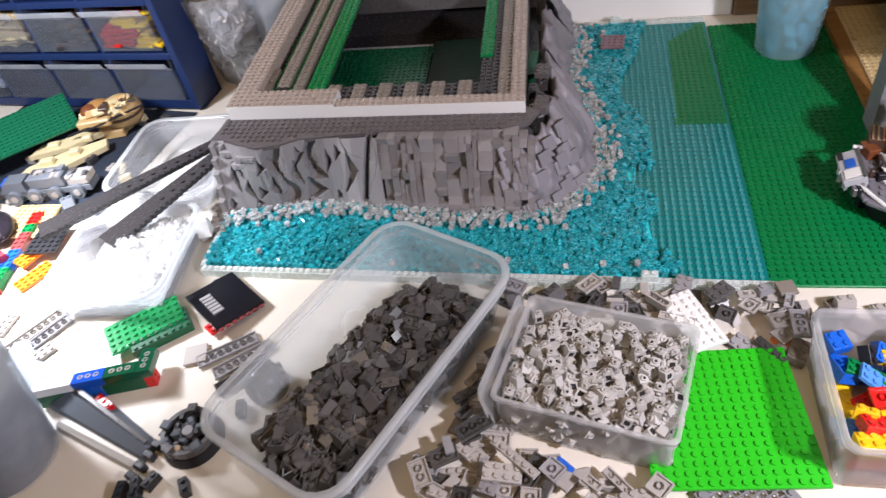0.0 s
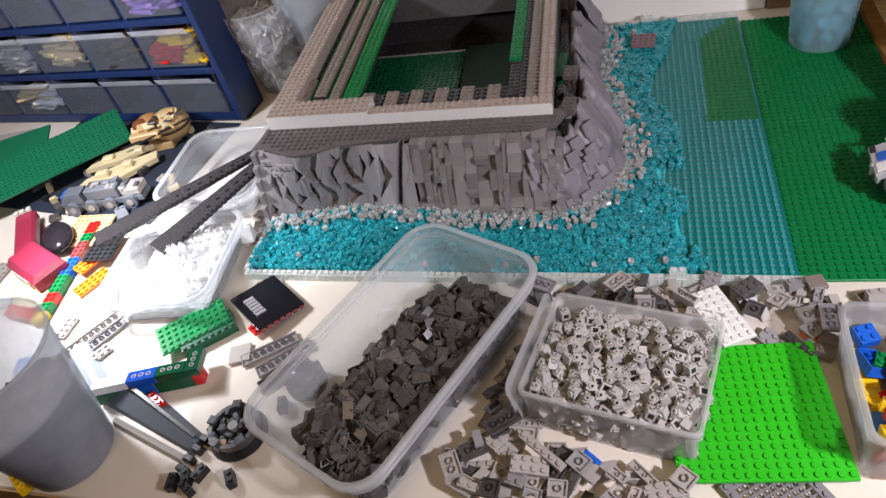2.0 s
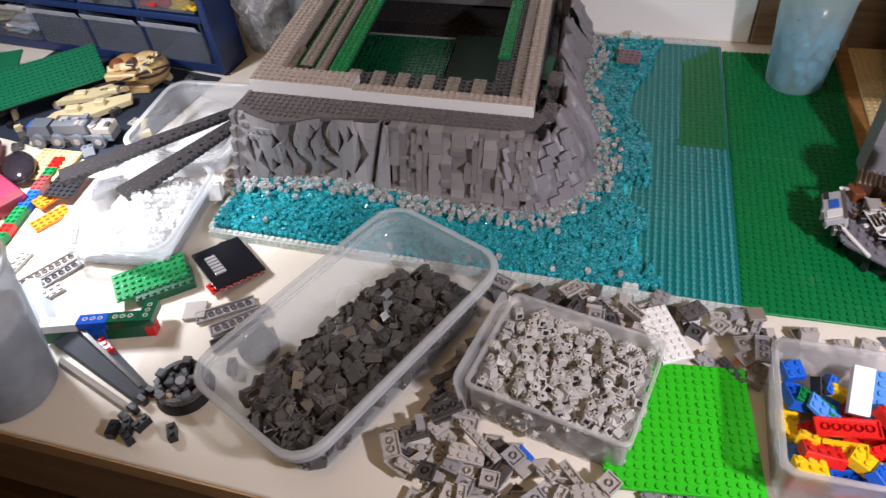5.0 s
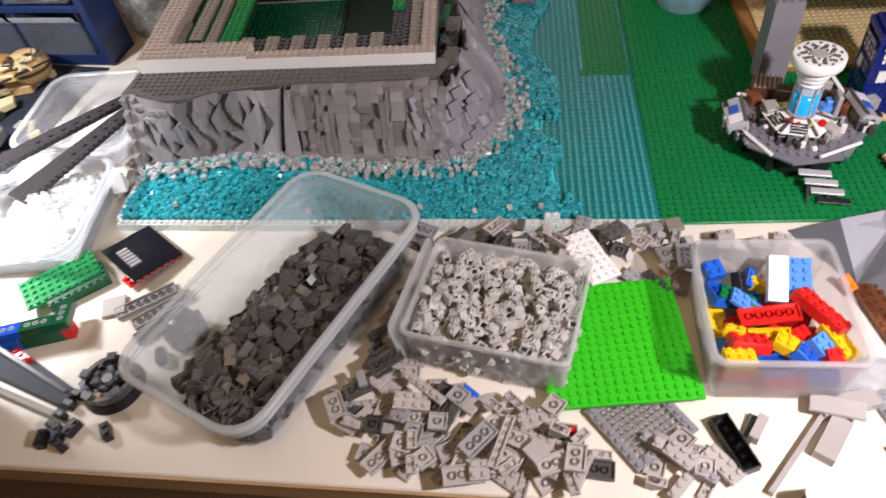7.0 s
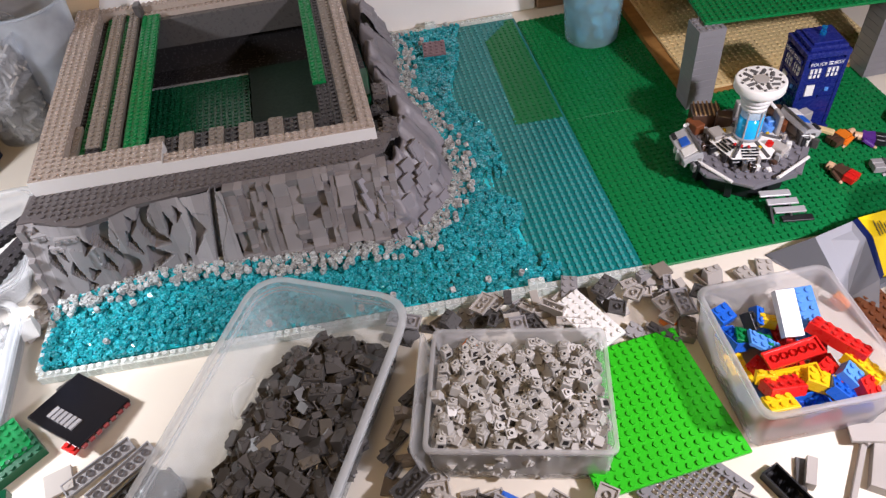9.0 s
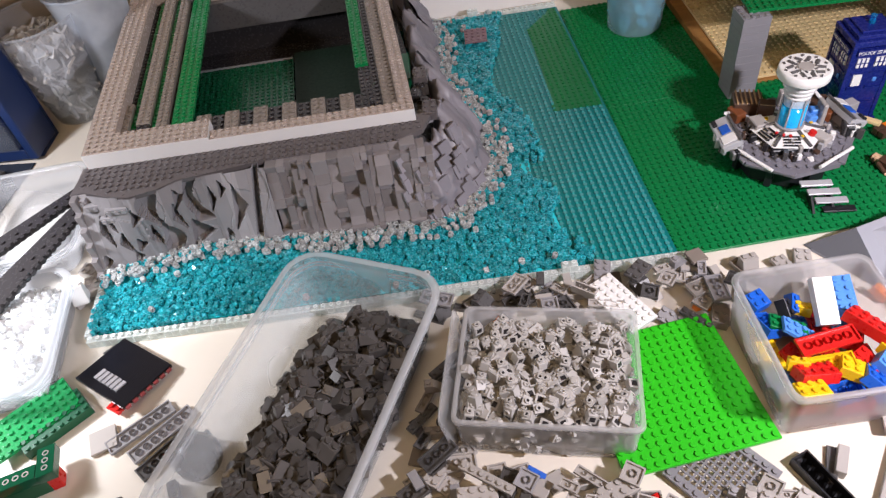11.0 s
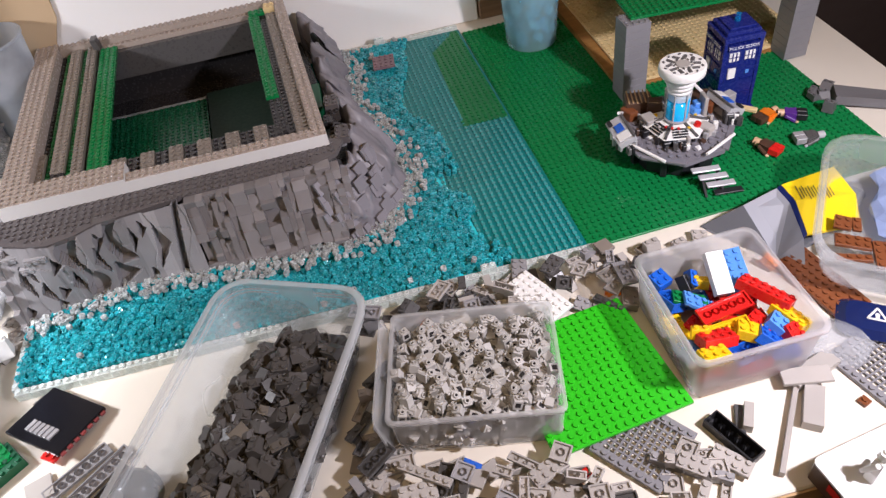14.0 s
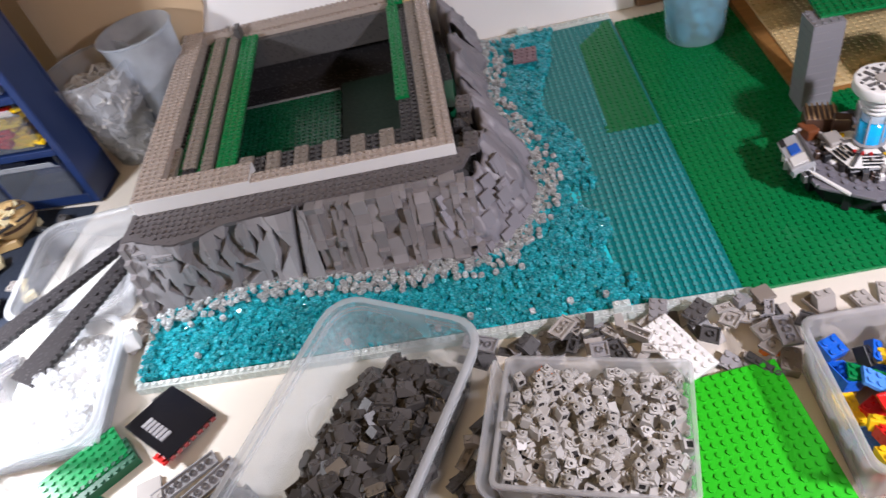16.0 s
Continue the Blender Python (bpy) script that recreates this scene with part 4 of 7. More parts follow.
for i in range(12):
    x = 0.117 + i * 0.0162
    tall = i % 2 == 0
    s = sheared_box(Shape(), x, RY0 + 0.014, 0.083, x + 0.0158, RY0 + 0.056, 0.1085 if tall else 0.1052)
    sheared_studs(s, x, RY0 + 0.014, x + 0.0158, RY0 + 0.056, 0.1085 if tall else 0.1052)
    part("ledge_block", s, M_OLDGREY if tall else M_WING, rock)
# pale rim
rim = [(RX0, RY0 + 0.0342, 0.030, RY1), (RX0, RY0, 0.136, RY0 + 0.034), (0.136, RY0, RX1, RY0 + 0.0165), (0.341, RY0 + 0.0167, RX1, RY1), (0.0302, 0.523, 0.3408, RY1), (0.0875, 0.5155, 0.302, 0.5228)]
ZR0, ZR1 = 0.0990, 0.1135
for k, (x0, y0, x1, y1) in enumerate(rim):
    z1 = ZR1 + (0.0032 if k < 2 else (-0.0080 if k == 5 else 0))
    s = sheared_box(Shape(), x0, y0, ZR0, x1, y1, z1)
    s.slot = 1
    sheared_box(s, x0 + 0.0004, y0 + 0.0004, z1 - 0.0001, x1 - 0.0004, y1 - 0.0004, z1 + 0.0003)
    sheared_studs(s, x0, y0, x1, y1, z1 + 0.0003)
    part("rim_beam", s, [M_RIMW if k in (1, 2) else M_RIM, M_RIM], rock, "pale studded rim with white sides")
part("cream_brick", brick_mesh(2, 2, BRICK, M_TAN), None, rock, "cream brick on the back rim").matrix_local = pose(tx(0.334, 0.512), 0.512, 0.1055, 0, 0, 0)
part("rim_peg", Shape().box(0.050, 0.506, 0.098, 0.058, 0.522, 0.124, 0.0005), M_DGREY, rock)

# ---- tubs of bricks ----
T1 = pose(0.2405, -0.131, 0.0006, 0, 0, -24.0)
tub("food_tub", "long milky plastic food tub holding dark grey slopes", T1, 0.149, 0.274, 0.063, 0.026, 0.022, M_MILKY, rim_mat=M_MILKRIM)
A2 = math.degrees(math.atan2(-0.030, 0.146))
T2 = pose(0.4415, -0.137, 0.0006, 0, 0, A2)
tub("food_tub", "square clear plastic tub full of light grey bricks", T2, 0.144, 0.111, 0.055, 0.005, 0.005, M_CLEARTUB, 0.0020, ribs=False)
T3 = pose(0.6675, -0.1415, 0.0030, 0, 0, 1.0)
tub("food_tub", "clear plastic tub with bright coloured bricks", T3, 0.112, 0.123, 0.062, 0.008, 0.008, M_COLTUB, 0.003, ribs=False)
T4 = pose(0.866, -0.088, 0.012, 4, 0, -36)
tub("food_tub", "round-cornered milky tub with brown plates", T4, 0.125, 0.17, 0.050, 0.030, 0.018, M_MILKY)


# ---- heaps in the tubs ----
def heap(T, cells, height, meshes, count, name, label, group, seed, upright=0.35, floor=0.006, gap=0.0072, parts=300, lining=False):
    """Loose bricks thrown into a tub: two or three rough layers over each other, each tilted its own way."""
    rng = random.Random(seed)
    spots = []
    tries = 0
    while len(spots) < count and tries < 40000:
        tries += 1
        x, y = rng.uniform(*cells[0]), rng.uniform(*cells[1])
        hgt = height(x, y)
        if hgt <= 0:
            continue
        z = floor + rng.uniform(0.25, 1.0) ** 0.6 * hgt
        if lining and rng.random() < 0.55 and (y < cells[1][0] + 0.010 or x < cells[0][0] + 0.010):
            z = floor + 0.004 + rng.random() * (hgt - 0.004)
        if any((x - a) ** 2 + (y - b) ** 2 + 1.6 * (z - c) ** 2 < gap ** 2 for a, b, c in spots):
            continue
        spots.append((x, y, z))
    rest = Shape()
    spots.sort(key=lambda p: -p[2])
    for i, (x, y, z) in enumerate(spots):
        u = rng.random()
        if u < upright * 0.8:
            r = (rng.uniform(-25, 25), rng.uniform(-25, 25), rng.uniform(0, 360))
        elif u < upright + 0.35:
            r = (180 + rng.uniform(-30, 30), rng.uniform(-25, 25), rng.uniform(0, 360))
        else:
            r = (rng.choice((90, -90)) + rng.uniform(-30, 30), rng.uniform(-40, 40), rng.uniform(0, 360))
        if i < parts:
            piece(name, rng.choice(meshes), T @ pose(x, y, z, *r), label, "toy brick", group)
        else:
            me, rest.x = rng.choice(meshes), pose(x, y, z, *r)
            rest.add([v.co for v in me.vertices], [tuple(p.vertices) for p in me.polygons])
    if rest.v:
        thing("brick_heap", "lower layer of " + label.replace("lying loose ", ""), "brick heap", T, rest, meshes[0].materials[0], kind="stuff")


def mound(T, name, label, mat, nx, ny, lx, ly, height, floor=0.003):
    """The body of a heap under its loose top layer."""
    s = Shape()
    v, f = [], []
    for j in range(ny + 1):
        for i in range(nx + 1):
            x, y = -lx / 2 + lx * i / nx, -ly / 2 + ly * j / ny
            v.append((x, y, floor + max(0.0, height(x, y) * 0.72)))
    k = nx + 1
    for j in range(ny):
        for i in range(nx):
            q = (j * k + i, j * k + i + 1, (j + 1) * k + i + 1, (j + 1) * k + i)
            if max(v[a][2] for a in q) > floor + 0.0005:
                f.append(q)
    s.add(v, f)
    thing(name, label, "brick heap", T, s, mat, kind="stuff")


def h1(x, y):
    if y > 0.108 - 0.35 * abs(x - 0.03) or y < -0.122 or x > 0.062:
        return 0.0
    left = -0.044 + 0.16 * max(0.0, y) + (0.02 if y < -0.108 else 0)
    k = (x - left) / 0.030
    return 0.0 if k <= 0 else 0.034 * min(1.0, 0.25 + 0.75 * k) * min(1.0, (0.120 - y) / 0.03)


mound(T1, "slope_heap", "dark grey slopes heaped at one side of the tub", M_SLOPES, 30, 50, 0.118, 0.238, h1)
dark = [slope_mesh(1, BRICK, M_SLOPES), slope_mesh(2, BRICK, M_SLOPES), slope_mesh(1, 0.0096, M_SLOPES, 0.002), slope_mesh(1, 0.0115, M_SLOPES, 0.004), slope_mesh(2, 0.0096, M_SLOPES, 0.0, 2), slope_mesh(2, BRICK, M_SLOPES), brick_mesh(1, 2, BRICK, M_SLOPES), brick_mesh(2, 2, BRICK, M_SLOPES)]
heap(T1, ((-0.050, 0.061), (-0.120, 0.108)), h1, dark, 760, "loose_slope", "dark grey slope brick lying loose in the tub", "dark slopes in the tub", 3, 0.22, gap=0.0072)
piece("loose_tile", brick_mesh(1, 1, PLATE, M_WHITE, stud=False), T1 @ pose(-0.012, 0.027, 0.034, 50, 20, 15), "small white tile among dark grey slopes", "toy tile", "")
piece("loose_tile", brick_mesh(1, 2, PLATE, M_OLDGREY, stud=False), T1 @ pose(0.026, 0.012, 0.036, 10, 12, 70), "small brownish tile among dark grey slopes", "toy tile", "")


def h2(x, y):
    return 0.036 if abs(x) < 0.057 and abs(y) < 0.041 else 0.0


mound(T2, "brick_heap", "light grey bricks filling the square tub", M_PALE, 24, 20, 0.130, 0.097, h2)
light = [headlight_mesh(M_PALE)] * 5 + [brick_mesh(1, 1, BRICK, M_PALE)]
heap(T2, ((-0.0645, 0.0645), (-0.0485, 0.0485)), lambda x, y: 0.038 + 0.008 * min(1.0, max(0.0, (0.05 - y) / 0.05)), light, 860, "loose_headlight_brick", "light grey one-stud brick lying loose in the tub", "light bricks in the square tub", 8, 0.38, 0.004, 0.0064, lining=True)
piece("loose_tile", brick_mesh(1, 2, PLATE, M_ORANGE), T2 @ pose(-0.040, 0.047, 0.042, 10, 5, 60), "small orange plate among light grey bricks", "toy plate", "")
# clear lid sliver that leans on the square tub's side
thing("tub_lid", "clear plastic lid tucked beside the square tub", "lid", T2 @ pose(-0.0795, -0.002, 0.0305, 0, 82, 0), Shape().loft([rounded(0.058, 0.112, 0.008, 0), rounded(0.058, 0.112, 0.008, 0.0016)]), M_CLEARTUB)


def colour_bin():
    """Bright bricks in the clear tub, each laid as it lies."""
    W = [(M_BLUE, 2, 2, BRICK, -0.040, 0.047, 0.036, 12, 0, 20, "blue"), (M_BLUE, 2, 3, BRICK, -0.036, 0.026, 0.036, 170, 20, 10, "blue"), (M_BLUE, 1, 2, BRICK, -0.012, 0.043, 0.032, 20, 30, -10, "blue"),
         (M_GREEN, 2, 4, PLATE, -0.021, 0.020, 0.031, 14, 10, 70, "green"), (M_YELLOW, 1, 2, BRICK, -0.004, 0.034, 0.030, 0, 10, 60, "yellow"), (M_MBLUE, 2, 4, PLATE, -0.016, 0.012, 0.032, 30, 5, 70, "light blue"),
         (M_WHITE, 2, 5, BRICK, 0.010, 0.032, 0.043, 28, 0, -6, "white"), (M_MBLUE, 3, 6, PLATE, 0.029, 0.033, 0.036, 20, -10, -10, "blue"), (M_RED, 2, 6, BRICK, 0.036, -0.006, 0.040, 0, 20, 32, "red"),
         (M_RED, 2, 6, PLATE, -0.004, -0.010, 0.047, 176, -7, 96, "red upturned"), (M_YELLOW, 2, 4, PLATE, -0.006, -0.027, 0.040, 165, 8, 80, "yellow upturned"), (M_YELLOW, 1, 2, BRICK, -0.034, -0.027, 0.036, 0, 20, 70, "yellow"),
         (M_RED, 2, 4, BRICK, -0.024, -0.037, 0.034, 12, 20, 96, "red"), (M_YELLOW, 2, 3, BRICK, 0.006, -0.038, 0.034, 10, 10, 60, "yellow"), (M_BLUE, 2, 3, BRICK, -0.004, -0.051, 0.034, 172, 0, 96, "blue"), (M_BLUE, 2, 3, BRICK, 0.016, -0.049, 0.032, 30, 20, 60, "blue"),
         (M_YELLOW, 2, 3, BRICK, -0.034, -0.053, 0.034, 4, 14, 92, "yellow"), (M_RED, 2, 3, BRICK, 0.020, -0.030, 0.030, 10, 10, 30, "red"), (M_MBLUE, 2, 2, BRICK, 0.028, -0.037, 0.037, 25, 10, 40, "blue"), (M_RED, 2, 2, BRICK, 0.036, -0.048, 0.035, 30, 15, 20, "red"),
         (M_YELLOW, 2, 4, BRICK, 0.044, -0.034, 0.034, 0, 20, 20, "yellow"), (M_RED, 2, 4, BRICK, -0.020, -0.010, 0.020, 0, 0, 30, "red"), (M_RED, 2, 4, BRICK, 0.022, 0.008, 0.022, 0, 0, 60, "red"), (M_RED, 2, 4, BRICK, 0.040, 0.034, 0.020, 0, 0, 10, "red"),
         (M_YELLOW, 2, 4, BRICK, -0.040, 0.005, 0.016, 0, 0, 0, "yellow"), (M_RED, 2, 4, BRICK, -0.030, -0.045, 0.012, 0, 0, 90, "red"), (M_RED, 2, 4, BRICK, 0.006, -0.050, 0.012, 0, 0, 90, "red"), (M_BLUE, 2, 4, BRICK, 0.034, -0.046, 0.012, 0, 0, 80, "blue"),
         (M_MBLUE, 2, 4, BRICK, -0.038, -0.025, 0.010, 0, 0, 10, "blue"), (M_RED, 2, 4, BRICK, -0.010, -0.020, 0.010, 0, 0, 20, "red"), (M_RED, 2, 4, BRICK, 0.012, -0.015, 0.008, 0, 0, 70, "red"), (M_RED, 2, 4, BRICK, 0.036, -0.015, 0.010, 0, 0, 0, "red"),
         (M_YELLOW, 2, 4, BRICK, -0.036, 0.035, 0.012, 0, 0, 0, "yellow"), (M_BLUE, 2, 4, BRICK, -0.012, 0.034, 0.014, 0, 0, 80, "blue"), (M_RED, 2, 4, BRICK, 0.012, 0.030, 0.016, 0, 0, 0, "red"), (M_RED, 2, 4, BRICK, 0.012, 0.010, 0.008, 0, 0, 0, "red"), (M_BLACK, 1, 2, BRICK, -0.022, 0.038, 0.034, 40, 30, 30, "black")]
    for mat, a, b, h, x, y, z, rx, ry, rz, word in W:
        flat = "brick" if h > PLATE else "plate"
        piece("loose_" + flat, brick_mesh(a, b, h, mat, stud=mat is not M_WHITE), T3 @ pose(x * 0.98, y * 0.92 + 0.002, z + (0.003 if z > 0.025 else -0.002), rx, ry, rz), f"{word} toy {flat} lying in the clear tub", "toy " + flat, "bright bricks in the clear tub")


colour_bin()
# cardboard under the tub
thing("cardboard_sheet", "thin brown cardboard under the clear tub", "cardboard", T3 @ pose(0.004, -0.006, -0.0025, 0, 0, 2), Shape().box(-0.050, -0.0470, 0, 0.048, 0.055, 0.0022), M_EDGE)

# brown plates in the round-cornered tub
for x, y, rz, a, b in ((-0.038, -0.006, 0, 2, 2), (-0.026, -0.005, 8, 1, 2), (-0.028, -0.029, 95, 2, 4), (-0.026, -0.049, 105, 1, 4), (0.002, -0.038, 12, 3, 4), (0.022, -0.05, 60, 2, 4)):
    piece("loose_plate", brick_mesh(a, b, PLATE, M_BROWN), T4 @ pose(x, y, 0.014 + 0.004 * abs(math.sin(9 * x)), 4, 5, rz), "reddish brown plate lying in the milky tub", "toy plate", "brown plates in the tub")
s = Shape()
rng = random.Random(77)
lv = []
for k in range(7):
    a = k / 6
    ring_pts = []
    for i in range(14):
        t = 2 * math.pi * i / 14
        rr = (0.016 + 0.030 * math.sin(math.pi * min(1, a * 1.15))) * rng.uniform(0.8, 1.15)
        ring_pts.append((rr * math.cos(t) * 1.1, -0.06 + 0.115 * a, max(0.0, 0.012 + rr * 0.42 * math.sin(t)) + rng.uniform(0, 0.003)))
    lv.append(ring_pts)
s.loft(lv)
thing("film_bag", "crinkled clear bag with blue and white pieces in the tub", "plastic bag", T4 @ pose(0.026, 0.030, 0.004, 0, 0, 30), s, see_through("film_with_blue", (0.55, 0.66, 0.88), (0.42, 0.52, 0.78), 0.6, 0.15, 60.0))
piece("loose_brick", brick_mesh(2, 4, BRICK, M_RED), T4 @ pose(0.030, 0.062, 0.033, 8, 10, 40), "red brick inside the crinkled bag", "toy brick")
piece("loose_brick", brick_mesh(1, 2, BRICK, M_WHITE), T4 @ pose(0.026, 0.060, 0.042, 8, 10, 40), "white brick inside the crinkled bag", "toy brick")

# ---- plates and loose pieces on the table ----
GP = pose(0.5415, -0.1502, 0.0100, 0.0, 0, 7.3)
gp = thing("green_plate", "bright green sixteen-stud plate lying on loose pieces", "toy plate", GP)
part("sheet", Shape().box(-0.0639, -0.0639, 0, 0.0639, 0.0639, 0.0032, 0.0003), M_LIME, gp)
part("studs", Shape().studs(16, 16, -0.064, -0.064, 0.0032, 10), M_LIME, gp, kind=PART_STUFF)
WP = pose(0.524, -0.0560, 0.0150, -2, 3, -61)
piece("white_plate", brick_mesh(8, 4, PLATE, M_WHITE), WP, "glaring white eight by four plate on scattered grey pieces", "toy plate")


def grating(name, m, label, n=8):
    ob = thing(name, label, "toy grating", m)
    half = n * STUD / 2
    s = Shape()
    for a, b, c, e in ((-half, -half, half, -half + STUD), (-half, half - STUD, half, half), (-half, -half + STUD, -half + STUD, half - STUD), (half - STUD, -half + STUD, half, half - STUD)):
        s.box(a, b, 0, c, e, 0.0032)
    for i in range(n):
        for j in range(n):
            if i in (0, n - 1) or j in (0, n - 1):
                s.cyl(-half + (i + 0.5) * STUD, -half + (j + 0.5) * STUD, 0.0032, 0.0024, 0.0017, 8)
    part("frame", s, M_PILLAR, ob)
    s = Shape()
    inner_half = half - STUD
    k = int((n - 2) * 1.5)
    for i in range(1, k):
        o = -inner_half + 2 * inner_half * i / k
        s.box(o - 0.0008, -inner_half, 0.0010, o + 0.0008, inner_half, 0.0022)
        s.box(-inner_half, o - 0.0008, 0.0011, inner_half, o + 0.0008, 0.0023)
    part("lattice", s, M_PILLAR, ob, "open grey lattice")
    return ob


grating("grating_plate", pose(0.5605, -0.2235, 0.0025, 2, 0, 38), "grey studded lattice plate poking from under green plate", 8)
grating("grating_plate", pose(0.782, -0.211, 0.0006, 0, 0, 17), "grey lattice plate lying beside a clear bag", 8)

LOOSE = "grey pieces scattered on the table"


def lay(mesh, a, b, z, label, flip=False, cat="toy plate", tilt=0.0, name="loose_plate"):
    """Lay a piece whose long way runs from a to b."""
    yaw = math.degrees(math.atan2(b[1] - a[1], b[0] - a[0])) - 90
    m = pose((a[0] + b[0]) / 2, (a[1] + b[1]) / 2, z, 0, 0, yaw) @ pose(0, 0, 0, tilt, 180 if flip else 0, 0)
    return piece(name, mesh, m, label, cat, LOOSE)


lay(brick_mesh(2, 8, PLATE, M_LGREY), (0.316, -0.206), (0.371, -0.173), 0.0095, "upturned light grey two by eight plate", True, tilt=4)
lay(brick_mesh(2, 6, BRICK, M_BLACK), (0.620, -0.217), (0.640, -0.265), 0.0098, "upturned black two by six brick", True, "toy brick", name="loose_brick")
piece("loose_bar", Shape().box(-0.0022, -0.046, 0, 0.0022, 0.046, 0.0062, 0.0004).mesh("loose_bar", M_LGREY), pose(0.678, -0.243, 0.0006, 0, 0, -38), "long light grey bar lying on its edge", "toy tile", LOOSE)
lay(brick_mesh(1, 3, BRICK, M_LGREY, stud=False), (0.657, -0.216), (0.644, -0.238), 0.0006, "pale grey block with a dark edge", False, "toy tile", name="loose_block")
lay(brick_mesh(1, 4, PLATE, M_DGREY, stud=False), (0.650, -0.214), (0.637, -0.242), 0.0006, "thin dark grey strip", False, "toy tile", name="loose_strip")
lay(brick_mesh(2, 5, BRICK, M_LGREY, stud=False), (0.715, -0.217), (0.693, -0.250), 0.0006, "pale grey block lying flat", False, "toy tile", name="loose_block")
lay(brick_mesh(2, 6, BRICK, M_LGREY, stud=False), (0.742, -0.196), (0.704, -0.207), 0.0006, "pale grey slab by the clear tub", False, "toy tile", name="loose_block")
lay(brick_mesh(2, 5, PLATE, M_LGREY, stud=False), (0.730, -0.213), (0.694, -0.204), 0.0105, "light grey plate resting on slab", False, tilt=-5)
lay(brick_mesh(4, 8, 0.0096, M_LGREY), (0.452, -0.246), (0.520, -0.276), 0.0006, "light grey beam with slotted front", False, "toy brick", name="loose_beam")
lay(brick_mesh(2, 9, PLATE, M_LGREY), (0.405, -0.247), (0.468, -0.287), 0.0008, "light grey perforated plate", False)
lay(brick_mesh(1, 8, BRICK, M_MGREY), (0.572, -0.247), (0.600, -0.266), 0.0006, "grey beam with studs lying on the table", False, "toy brick", name="loose_beam")
lay(brick_mesh(4, 8, PLATE, M_MGREY), (0.398, -0.058), (0.424, -0.014), 0.0012, "grey plate lying behind the square tub", False)
piece("loose_tile", brick_mesh(1, 1, PLATE, M_BROWN), pose(0.747, -0.239, 0.0006, 0, 0, 20), "single reddish brown plate on the table", "toy tile", LOOSE)
piece("loose_tile", brick_mesh(1, 1, PLATE, M_RED), pose(0.505, -0.239, 0.0075, 0, 0, 20), "tiny red plate among grey pieces", "toy tile", LOOSE)
piece("loose_tile", brick_mesh(1, 2, PLATE, M_BLUE), pose(0.418, -0.207, 0.0085, 20, 0, 60), "small blue plate among grey pieces", "toy tile", LOOSE)
piece("loose_brick", brick_mesh(2, 2, BRICK, M_ORANGE), pose(0.601, -0.066, 0.0006, 0, 10, 30), "orange brick behind the green plate", "toy brick", LOOSE)
piece("loose_brick", brick_mesh(2, 3, BRICK, M_OLDGREY), pose(0.608, -0.080, 0.004, 0, 10, -20), "brownish brick beside the clear tub", "toy brick", LOOSE)


PILED = {}


def rest_on(x, y, yaw, a, b, h):
    """Lowest height at which an a by b piece lies free on what is piled there already; it then counts as piled."""
    c, s_ = math.cos(radians(yaw)), math.sin(radians(yaw))
    cells = set()
    for i in range(-6, 7):
        for j in range(-6, 7):
            u, v = a / 2 * i / 6, b / 2 * j / 6
            cells.add((round((x + c * u - s_ * v) / 0.002), round((y + s_ * u + c * v) / 0.002)))
    z = max(PILED.get(q, 0.0) for q in cells)
    for q in cells:
        PILED[q] = z + h
    return z


def scatter(poly, count, seed, mix, z0=0.0006, gap=0.009, most=0.022):
    """Loose pieces dropped one after another, each resting on those below."""
    rng = random.Random(seed)

    def inside(x, y):
        odd = False
        for (x0, y0), (x1, y1) in zip(poly, poly[1:] + poly[:1]):
            if (y0 > y) != (y1 > y) and x < (x1 - x0) * (y - y0) / (y1 - y0) + x0:
                odd = not odd
        return odd

    xs, ys = [p[0] for p in poly], [p[1] for p in poly]
    spots, tries = [], 0
    while len(spots) < count and tries < 20000:
        tries += 1
        x, y = rng.uniform(min(xs), max(xs)), rng.uniform(min(ys), max(ys))
        if not inside(x, y) or any((x - a) ** 2 + (y - b) ** 2 < (gap * (0.75 if i % 3 else 1)) ** 2 for i, (a, b) in enumerate(spots)):
            continue
        spots.append((x, y))
        mesh, h, label, cat, name = rng.choice(mix)
        xs_, ys_ = [v.co.x for v in mesh.vertices], [v.co.y for v in mesh.vertices]
        yaw, flip = rng.uniform(0, 360), rng.random() < 0.55
        tall = max(v.co.z for v in mesh.vertices)
        z = rest_on(x, y, yaw, (max(xs_) - min(xs_)) * 0.86, (max(ys_) - min(ys_)) * 0.86, h + 0.0006)
        if z > most:
            continue
        tilt = (rng.uniform(-7, 7), rng.uniform(-7, 7)) if z > 0.002 else (0.0, 0.0)
        piece(name, mesh, pose(x, y, z0 + z + (tall if flip else 0), 0, 0, yaw) @ pose(0, 0, 0, tilt[0] + (180 if flip else 0), tilt[1], 0), label, cat, LOOSE)


